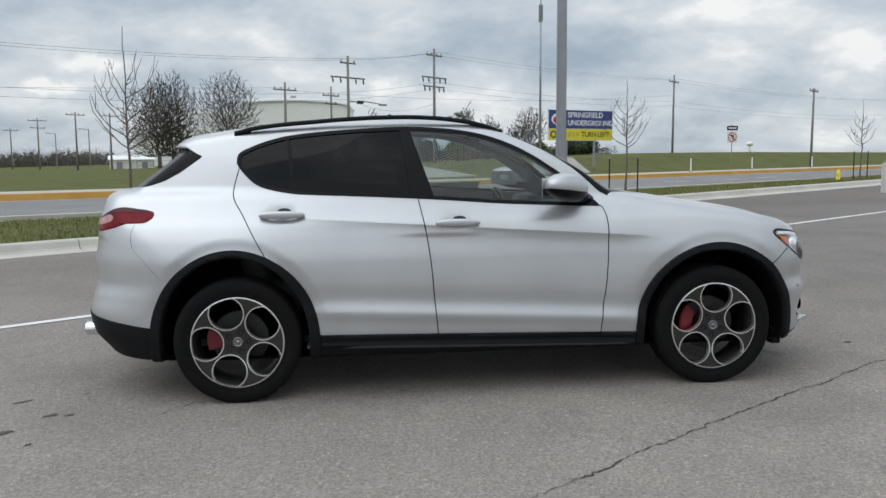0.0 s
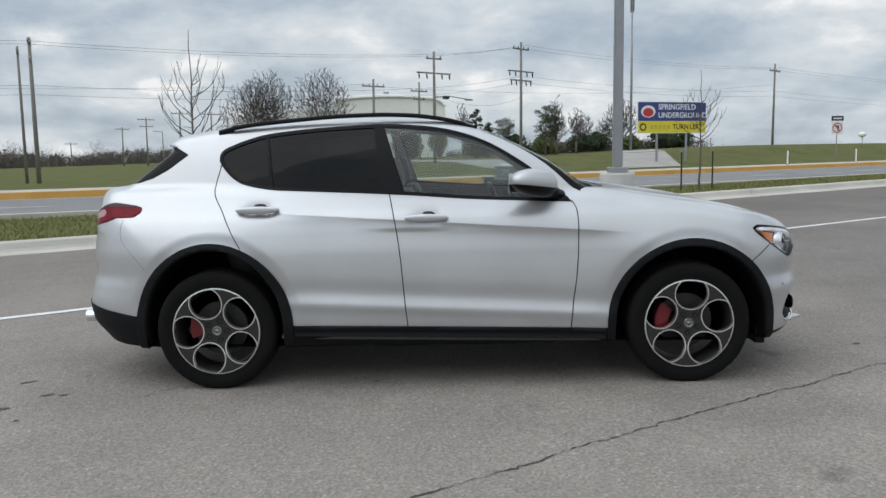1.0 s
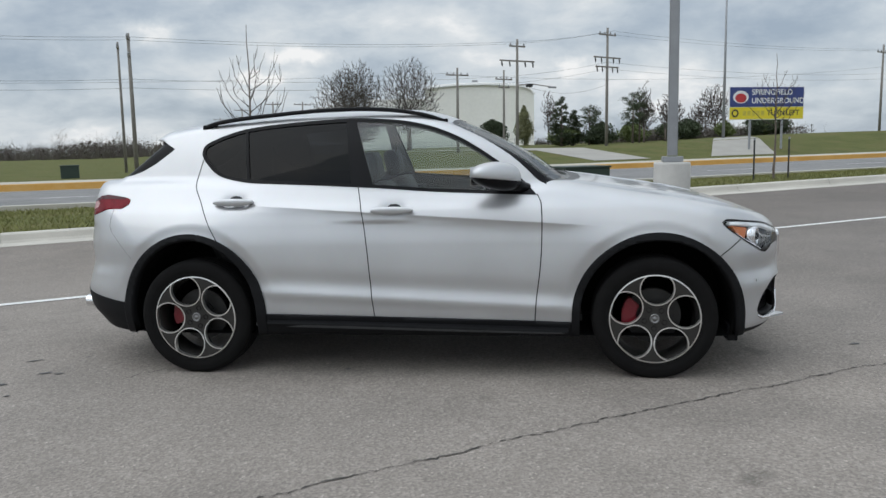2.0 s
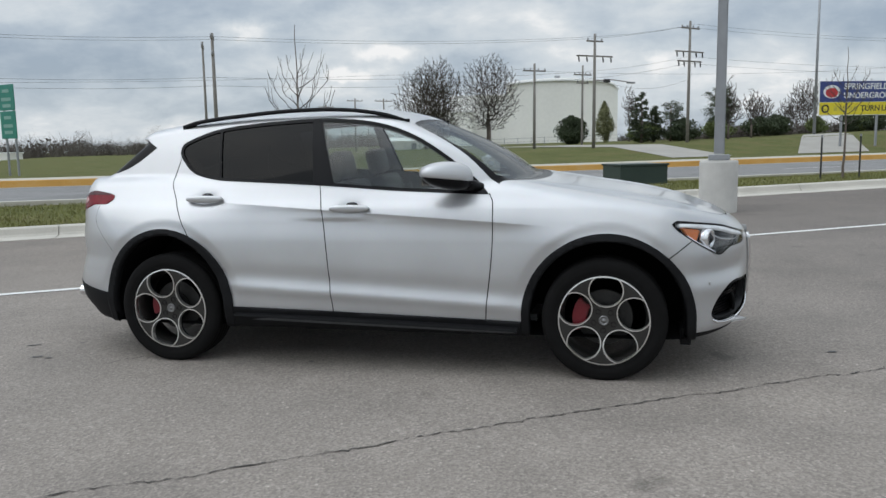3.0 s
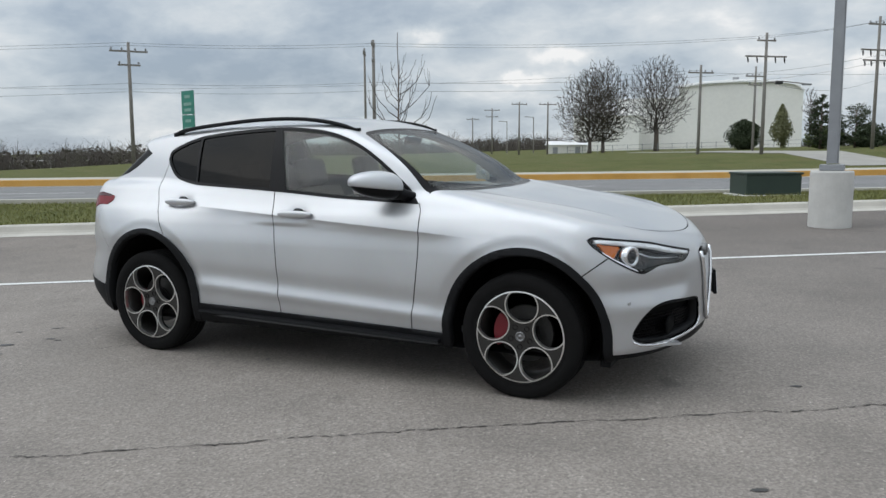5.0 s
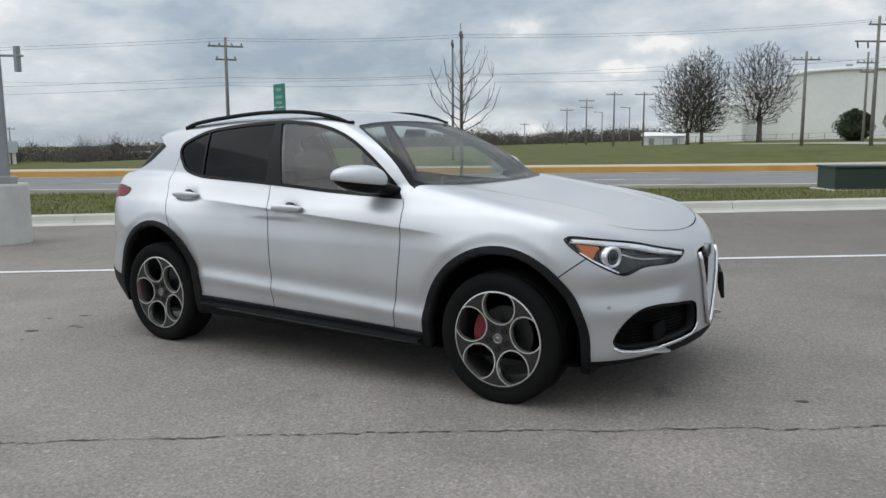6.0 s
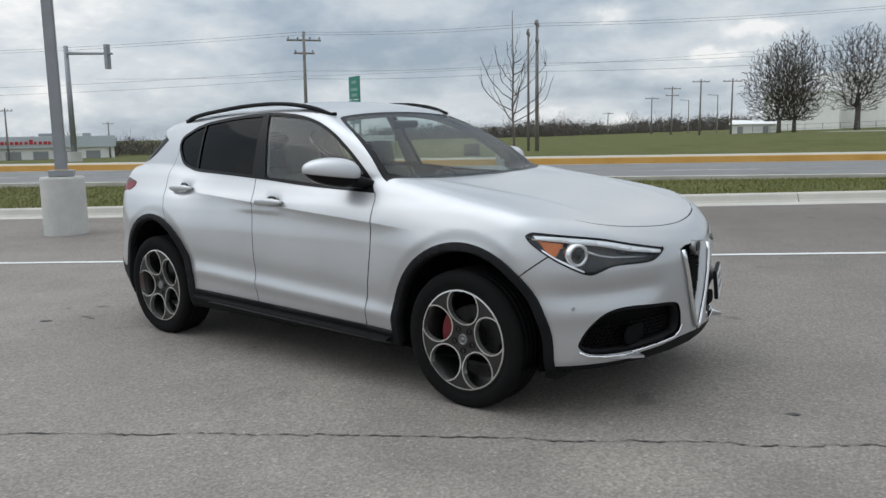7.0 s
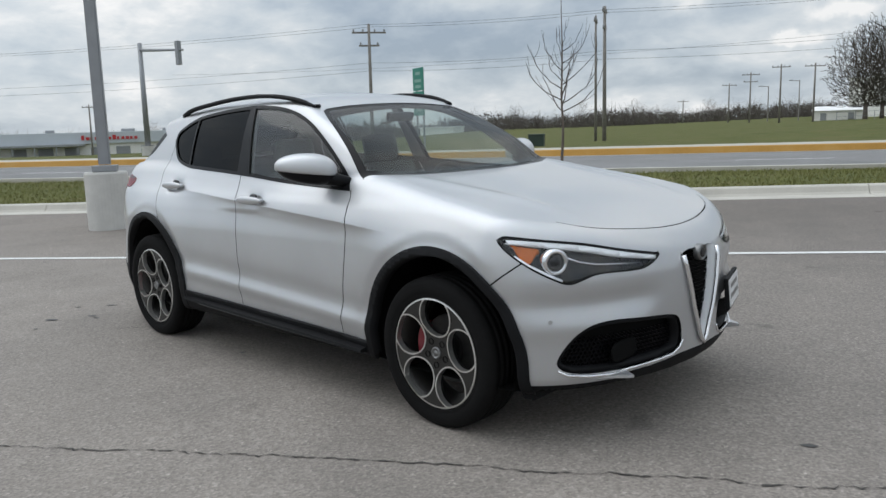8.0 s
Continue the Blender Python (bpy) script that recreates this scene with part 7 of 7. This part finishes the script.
def brush(name, spots, high, label, seed, material):
    """A far strip of leafless brush: many thin upright twigs."""
    rnd = random.Random(seed)
    verts, faces = [], []
    for u, v, h in spots:
        z = ground_z(u, v)
        for _ in range(26):
            x, y = u + rnd.gauss(0, 0.8), v + rnd.gauss(0, 1.2)
            hh = h * min(1.15, abs(rnd.gauss(0.62, 0.2)))
            lean, turn_ = rnd.gauss(0, 0.42) * hh, rnd.gauss(0, 0.3)
            wd = rnd.uniform(0.012, 0.035) * (0.6 + h * 0.14)
            k = len(verts)
            mx, mz = x + lean * 0.35 + rnd.gauss(0, 0.1), z + hh * rnd.uniform(0.45, 0.65)
            verts += [(x - wd, y, z - 0.1), (x + wd, y, z - 0.1), (mx + wd * 0.9, y + turn_, mz), (x + lean, y + turn_, z + hh), (mx - wd * 0.9, y + turn_, mz),
                      (mx + rnd.gauss(0, 0.35) * hh, y, mz + hh * rnd.uniform(0.15, 0.4))]
            faces += [(k, k + 1, k + 2, k + 3, k + 4), (k + 4, k + 2, k + 5)]
        for _ in range(13):
            x, y, s = u + rnd.gauss(0, 0.9), v + rnd.gauss(0, 1.0), rnd.uniform(0.07, 0.14) * (0.6 + 0.35 * h)
            k = len(verts)
            c = z + h * rnd.uniform(0.05, 0.62)
            verts += [(x + s * math.cos(w) * rnd.uniform(0.6, 1.2), y + rnd.gauss(0, 0.2), c + s * math.sin(w) * rnd.uniform(0.5, 1.1)) for w in (0, 1.26, 2.51, 3.77, 5.03)]
            faces.append((k, k + 1, k + 2, k + 3, k + 4))
    ob = link_mesh(name, verts, faces, material)
    ob.matrix_basis = ROAD
    return tagged(ob, label, "brush", kind="stuff")


rnd = random.Random(77)
M_BRUSH = surface("far_brush", (0.115, 0.100, 0.090), 0.95, vary=0.3, scale=0.3, fine=2.0, bump=0, tint=(0.145, 0.138, 0.105))
spots = [(u, 205 + 45 * math.sin(u * 0.013) + rnd.uniform(-12, 25), rnd.uniform(3.6, 5.8) * (1 + 0.35 * noise.noise((u * 0.06, 0.0, 0.0)) + 0.25 * noise.noise((u * 0.21, 5.0, 0.0)))) for u in np.arange(-330, 66, 0.40)]
brush("far_brush", spots, 4, "grey-brown leafless brush along the far field", 1, M_BRUSH)
spots = [(u, 150 + rnd.uniform(-8, 40), rnd.uniform(1.0, 2.4)) for u in np.arange(95, 420, 0.6)]
brush("far_brush", spots, 2, "low grey-brown brush on the far horizon", 2, M_BRUSH)
spots = [(u, 72 + rnd.uniform(-3, 6), rnd.uniform(0.8, 2.0)) for u in np.arange(54, 84, 0.25)]
brush("far_brush", spots, 2, "leafless brush behind the far grass slope", 3, M_BRUSH)
spots = [(u, 96 + rnd.uniform(-3, 10) + 0.12 * (u + 80), rnd.uniform(1.6, 4.2)) for u in np.arange(-47, -26, 0.25)]
brush("far_brush", spots, 2, "grey-brown brush beside the far field", 4, M_BRUSH)

for u, v, high in ((-58, 150, 4.5), (-84, 205, 7.5), (-97, 214, 6.5), (-20, 214, 7.0), (-3, 232, 8.0), (12, 230, 7.2), (-40, 178, 5.0), (31, 222, 6.8), (-120, 200, 8.0), (-70, 172, 5.5)):
    crown_tree(road_at(u, v), high * 0.18, high * 0.58, high * 0.34, high * 0.42, 260, "leafless grey tree above the far brush", int(u + 200), 0.14, M_BRUSH, 0.02)

# ---- grass blades on the near verge and lot edge ----
rnd = random.Random(9)
verts, faces = [], []
for _ in range(62000):
    u, v = rnd.uniform(-34, 38), GRASS_V - 0.04 + (ROAD_V - GRASS_V - 0.25) * rnd.random() ** 1.25
    z = ground_z(u, v)
    h, w, lean = rnd.uniform(0.035, 0.085), rnd.uniform(0.008, 0.018), rnd.gauss(0, 0.035)
    a = rnd.uniform(0, 3.14)
    k = len(verts)
    verts += [(u - w * math.cos(a), v - w * math.sin(a), z - 0.01), (u + w * math.cos(a), v + w * math.sin(a), z - 0.01), (u + lean, v + rnd.gauss(0, 0.03), z + h)]
    faces.append((k, k + 1, k + 2))
blades = link_mesh("grass", verts, faces, M_BLADE)
blades.matrix_basis = ROAD
tagged(blades, "short green and straw-coloured grass on the verge", "grass", kind="stuff")

# ---- buildings ----


def drive(name, corners, label):
    """A pale concrete drive laid on the ground between four corners (u, v)."""
    (a, b, c, d) = [Vector(q) for q in corners]
    n, verts, faces = 12, [], []
    for j in range(n + 1):
        l, r = a.lerp(d, j / n), b.lerp(c, j / n)
        for i in range(5):
            p = l.lerp(r, i / 4)
            verts.append((p.x, p.y, ground_z(p.x, p.y) + 0.03))
    for j in range(n):
        for i in range(4):
            k = j * 5 + i
            faces.append((k, k + 1, k + 6, k + 5))
    ob = link_mesh(name, verts, faces, M_DRIVE)
    ob.matrix_basis = ROAD
    return tagged(ob, label, "driveway", kind="structure")


drive("driveway", [(45.3, VERGE_V + 0.2), (52.1, VERGE_V + 0.2), (65.6, 62), (61.0, 62)], "pale concrete driveway climbing from the far road")
drive("driveway", [(34.5, VERGE_V + 0.2), (39.5, VERGE_V + 0.2), (41.0, 100), (38.5, 100)], "pale concrete driveway towards the warehouse")

M_ROOFTOP = surface("warehouse_roof", (0.80, 0.80, 0.79), 0.7, vary=0.08, bump=0)
M_STORE_FASCIA = surface("store_fascia", (0.52, 0.56, 0.60), 0.5, vary=0.06, scale=0.3, fine=4.0, bump=0)
M_DOORGREY = surface("dock_door_grey", (0.30, 0.31, 0.32), 0.6, vary=0.15, bump=0)
hall = thing("warehouse", pose(-52.6, 160.0, 0.6, 0, 0, 12.5), "huge off-white windowless warehouse with a shallow roof", "building")
ROOFLINE = curve([(12.0, 13.35), (14.5, 13.75), (18.0, 14.05), (22.0, 14.15), (27.5, 14.0), (31.0, 13.75), (33.2, 13.35), (34.4, 12.7), (34.9, 12.0)])
bm = bmesh.new()
xs = [12.0 + 22.9 * k / 26 for k in range(27)]
rows = [[bm.verts.new((x, y, z)) for y, z in ((0, -0.5), (0, float(ROOFLINE(x)) - 0.45), (60, float(ROOFLINE(x)) - 0.45), (60, -0.5))] for x in xs]
for r0, r1 in zip(rows, rows[1:]):
    for k in (0, 1, 2):
        bm.faces.new((r0[k], r1[k], r1[k + 1], r0[k + 1]))
bm.faces.new(rows[0])
bm.faces.new(rows[-1][::-1])
part("wall", bm, M_CLADDING, hall, "off-white cladding")
bm = bmesh.new()
rows = [[bm.verts.new((x, y, float(ROOFLINE(min(max(x, 12.0), 34.9))) + z)) for y, z in ((-0.45, -0.62), (-0.45, -0.12), (0.1, 0.0), (60.3, 0.0), (60.3, -0.5))] for x in [11.7] + xs + [35.1]]
for r0, r1 in zip(rows, rows[1:]):
    for k in range(4):
        bm.faces.new((r0[k], r1[k], r1[k + 1], r0[k + 1]))
part("roof", bm, M_ROOFTOP, hall, "white curved roof edge", True)
part("lower_wall", boxed(0, 11.99, 0.3, 50, -0.5, 10.8, 0.0), M_CLADDING, hall, "off-white cladding of the lower bay")
part("lower_roof", boxed(-0.2, 11.99, 0.1, 50.2, 10.8, 11.05, 0.05), M_ROOFTOP, hall)
for k in range(7):
    part("cladding_rib", boxed(k * 3.0 + 13.5, k * 3.0 + 13.56, -0.03, 0.002, -0.3, 12.3), M_CLADDING, hall)
part("roof_vent", boxed(22.1, 23.3, 6.0, 7.0, 14.0, 15.1, 0.05), M_DOORGREY, hall, "grey roof vent")
annexe = thing("warehouse", pose(-58.0, 152.0, 0.6, 0, 0, 12.5), "lower off-white annexe beside the warehouse", "building")
part("wall", boxed(-1, 12, 0, 10, -0.5, 7.2), M_CLADDING, annexe)
part("roof", boxed(-1.2, 12.2, -0.2, 10.2, 7.2, 7.5, 0.05), M_ROOFTOP, annexe)
shed = thing("shed", pose(-50.2, 119.3, ground_z(34, 124) - 0.2, 0, 0, 21), "small white metal shed with grey doors", "shed")
part("wall", boxed(0, 6.4, 0, 5, -0.3, 1.65), M_CLADDING, shed)
bm = bmesh.new()
pr = [bm.verts.new(p) for p in ((-0.2, -0.25, 1.65), (6.6, -0.25, 1.65), (6.6, 5.2, 1.65), (-0.2, 5.2, 1.65), (-0.2, 2.5, 2.3), (6.6, 2.5, 2.3))]
for f in ((0, 1, 5, 4), (2, 3, 4, 5), (0, 4, 3), (1, 2, 5), (3, 2, 1, 0)):
    bm.faces.new([pr[k] for k in f])
part("roof", bm, M_ROOFTOP, shed)
for x in (1.0, 4.6):
    part("door", boxed(x, x + 0.8, -0.05, 0.01, -0.2, 1.3), M_DOORGREY, shed, "grey door")
fence = thing("fence", ROAD, "thin grey wire fence in front of the warehouse", "fence")
for k in range(30):
    u = 33 + k * 2.2
    part("post", tubed([(u, 108, ground_z(u, 108) - 0.1), (u, 108, ground_z(u, 108) + 1.15)], 0.04, 5), M_GALV, fence)
for z in (0.5, 1.05):
    part("rail", tubed([(33, 108, ground_z(33, 108) + z), (65, 108, ground_z(65, 108) + z), (97, 108, ground_z(97, 108) + z)], 0.02, 4), M_GALV, fence)
store = thing("store_building", pose(-184.5, 31.0, -1.1, 0, 0, 73.5), "long low white commercial building with a red fascia sign", "building")
part("wall", boxed(0, 44, -20, 0, -1.5, 2.9), M_CLADDING, store)
part("fascia", boxed(-0.3, 44.3, -20.6, 0.3, 1.25, 3.45, 0.04), M_STORE_FASCIA, store, "pale blue-grey metal fascia")
part("canopy", boxed(-0.5, 24.0, -22.6, -20.0, 0.85, 1.24, 0.03), M_DOORGREY, store, "dark grey canopy edge")
for k in range(7):
    part("canopy_post", boxed(0.4 + k * 3.7, 0.65 + k * 3.7, -22.4, -22.15, -1.5, 0.86), M_DOORGREY, store)
for k in range(9):
    part("window", boxed(2 + k * 4.6, 4.6 + k * 4.6, -20.06, -19.9, -1.0, 0.6), M_DOORGREY, store, "dark grey window")
for k in range(13):
    x = 23.5 + k * 0.80
    part("sign_bar", boxed(x, x + (0.52, 0.62, 0.42)[k % 3], -20.75, -20.58, 1.95, 2.85 if k in (0, 7) else 2.5), M_SIGN_RED, store, "red bar of signage")
for x, w in ((4.0, 2.2), (17.0, 1.6), (31.0, 2.6), (39.0, 1.4)):
    part("roof_unit", boxed(x, x + w, -14, -12, 3.3, 4.05, 0.05), M_DOORGREY, store, "grey roof unit")
for u, v, w in ((-47, 118, 5), (-60, 150, 14), (-36, 170, 8), (60, 190, 10), (150, 170, 14), (190, 180, 9)):
    far_house = thing("far_building", road_at(u, v, turn=-20 + w), "small pale building far across the field", "building", "far buildings")
    part("wall", boxed(0, w, 0, 6, -0.5, 1.7), M_CLADDING, far_house)
    part("roof", boxed(-0.2, w + 0.2, -0.2, 6.2, 1.7, 1.95, 0.05), M_ROOFTOP, far_house)
tower = thing("water_tower", road_at(241, 143, 3.2), "far pale water tower on a slender stem", "water tower")
part("stem", tubed([(0, 0, -1), (0, 0, 2.5)], [0.5, 0.3], 12), M_CLADDING, tower)
part("tank", tubed([(0, 0, 2.4), (0, 0, 2.7), (0, 0, 3.3), (0, 0, 3.8), (0, 0, 4.0)], [0.3, 0.9, 1.2, 0.9, 0.1], 16), M_CLADDING, tower, "", True)

# ---- lorry on the near carriageway ----
M_TRAILER = surface("trailer_white", (0.60, 0.60, 0.57), 0.5, vary=0.07, scale=0.8, fine=12.0, bump=0.05)
M_CABBLUE = surface("cab_blue", (0.010, 0.075, 0.22), 0.28, 0.1, vary=0.15, scale=1.5, bump=0, coat=0.6)
M_CABGLASS = surface("cab_glass_dark", (0.02, 0.025, 0.03), 0.08, vary=0.1, bump=0)
trailer = thing("semi_trailer", ROAD @ pose(105.0, 29.4, road_z(90)), "long white box semi-trailer with black running gear", "trailer")
part("box_body", boxed(0, 16.1, 0, 2.6, 1.12, 3.92, 0.03), M_TRAILER, trailer, "off-white box body")
for k in range(1, 14):
    part("panel_seam", boxed(k * 1.15 - 0.012, k * 1.15 + 0.012, -0.008, 0.004, 1.30, 3.84), M_CLADDING, trailer)
part("lower_rail", boxed(0, 16.1, -0.02, 2.62, 1.05, 1.24, 0.015), M_GALV, trailer, "grey lower rail")
part("upper_rail", boxed(0, 16.1, -0.02, 2.62, 3.86, 3.95, 0.015), M_GALV, trailer)
for k in range(11):
    part("side_marker", boxed(0.6 + k * 1.4, 0.95 + k * 1.4, -0.026, -0.018, 1.27, 1.31), M_BLACK if k % 3 else M_SIGN_RED, trailer)
part("rear_frame", boxed(-0.06, 0.10, -0.03, 2.63, 1.05, 3.95, 0.02), M_GALV, trailer, "grey rear door frame")
for y in (0.06, 1.32):
    door = part("rear_door", boxed(-0.09, -0.055, y, y + 1.22, 1.25, 3.80, 0.01), M_TRAILER, trailer)
    for dy in (0.35, 0.85):
        part("lock_rod", tubed([(-0.11, y + dy, 1.2), (-0.11, y + dy, 3.8)], 0.02, 6), M_GALV, door)
part("rear_bumper", boxed(-0.05, 0.05, 0.2, 2.4, 0.50, 0.62, 0.01), M_GALV, trailer)
for y in (0.5, 2.1):
    part("bumper_post", boxed(-0.04, 0.04, y - 0.05, y + 0.05, 0.6, 1.1), M_GALV, trailer)
part("side_skirt", boxed(5.6, 12.2, 0.02, 0.06, 0.42, 1.06, 0.01), M_TRAILER, trailer, "off-white side skirt")
part("bogie", boxed(1.6, 5.2, 0.55, 2.05, 0.60, 1.06, 0.03), M_DARK, trailer, "black bogie frame")
part("landing_leg", boxed(12.9, 13.1, 0.35, 0.5, 0.18, 1.06, 0.01), M_GALV, trailer)
part("leg_brace", tubed([(13.0, 0.42, 0.5), (13.7, 0.42, 1.04)], 0.035, 6), M_GALV, trailer)
lorry_tyre = mesh_of("lorry_tyre", turned([(0.28, -0.13), (0.30, -0.14), (0.46, -0.14), (0.505, -0.11), (0.51, 0.11), (0.46, 0.14), (0.28, 0.14)], 36), M_RUBBER)
lorry_rim = mesh_of("lorry_rim", turned([(0.0005, -0.02), (0.09, -0.02), (0.10, 0.05), (0.22, 0.07), (0.25, -0.10), (0.285, -0.12), (0.285, 0.12)], 28), M_RIMCUT)


def lorry_wheel(parent, x, y, flip=False):
    w = new("wheel", lorry_tyre)
    w.parent = parent
    w.matrix_basis = pose(x, y, 0.505, 0, 0, 180 if flip else 0)
    w["label"] = "black lorry tyre on a bright rim"
    rim = new("rim", lorry_rim)
    rim.parent = w


for x in (3.15, 4.40):
    for y, flip in ((0.16, False), (0.50, False), (2.10, True), (2.44, True)):
        lorry_wheel(trailer, x, y, flip)
tractor = thing("lorry_tractor", ROAD @ pose(121.1, 29.4, road_z(90)), "blue sleeper-cab lorry tractor pulling a white trailer", "lorry")


def extruded(name, outline_xz, y0, y1, material, parent, label="", bevel=0.05):
    bm = bmesh.new()
    fr = [bm.verts.new((x, y0, z)) for x, z in outline_xz]
    bk = [bm.verts.new((x, y1, z)) for x, z in outline_xz]
    n = len(fr)
    bm.faces.new(fr[::-1])
    bm.faces.new(bk)
    for k in range(n):
        bm.faces.new((fr[k], fr[(k + 1) % n], bk[(k + 1) % n], bk[k]))
    bmesh.ops.recalc_face_normals(bm, faces=bm.faces)
    if bevel:
        bmesh.ops.bevel(bm, geom=list(bm.edges), offset=bevel, segments=2, affect="EDGES")
    return part(name, bm, material, parent, label)


cab = extruded("cab", [(0.55, 0.75), (0.55, 3.72), (0.75, 3.86), (1.45, 3.84), (2.30, 3.62), (2.95, 3.20), (3.35, 2.75), (3.70, 2.15), (3.95, 1.95), (4.9, 1.80), (5.55, 1.60), (5.70, 1.2), (5.65, 0.62), (5.0, 0.55), (4.95, 1.0), (3.9, 1.0), (3.85, 0.55)], 0.12, 2.48, M_CABBLUE, tractor, "glossy blue sleeper cab", 0.07)
extruded("side_window", [(2.62, 1.95), (2.62, 2.62), (3.05, 2.62), (3.45, 2.12), (3.45, 1.95)], 0.105, 0.125, M_CABGLASS, cab, "dark side window", 0)
extruded("sleeper_window", [(1.15, 1.9), (1.15, 2.5), (1.5, 2.5), (1.5, 1.9)], 0.105, 0.125, M_CABGLASS, cab, "dark sleeper window", 0)
extruded("roof_window", [(1.2, 3.1), (1.25, 3.42), (1.7, 3.38), (1.75, 3.1)], 0.105, 0.125, M_CABGLASS, cab, "dark upper window", 0)
extruded("windscreen", [(3.06, 3.02), (3.12, 3.06), (3.80, 2.14), (3.74, 2.10)], 0.35, 2.25, M_CABGLASS, cab, "dark windscreen", 0)
part("side_fairing", boxed(0.3, 3.8, 0.08, 0.14, 0.40, 0.98, 0.02), M_CABBLUE, tractor, "blue side fairing")
part("cab_gap_panel", boxed(0.12, 0.56, 0.15, 0.19, 1.15, 3.70, 0.01), M_CABBLUE, tractor, "dark blue side extender")
part("frame_rail", boxed(-2.9, 5.4, 0.85, 1.75, 0.62, 0.95, 0.02), M_DARK, tractor)
part("front_bumper", boxed(5.3, 5.78, 0.1, 2.5, 0.38, 0.78, 0.05), M_CABBLUE, tractor)
part("step_bar", boxed(2.4, 3.6, 0.06, 0.085, 0.72, 0.80), M_SIGN_WHITE, tractor)
part("door_mirror", boxed(3.5, 3.62, -0.18, 0.02, 2.0, 2.6, 0.03), M_BLACK, tractor)
for x in (-1.65, -0.35):
    for y, flip in ((0.16, False), (0.50, False), (2.10, True), (2.44, True)):
        lorry_wheel(tractor, x, y, flip)
for y, flip in ((0.20, False), (2.40, True)):
    lorry_wheel(tractor, 4.42, y, flip)
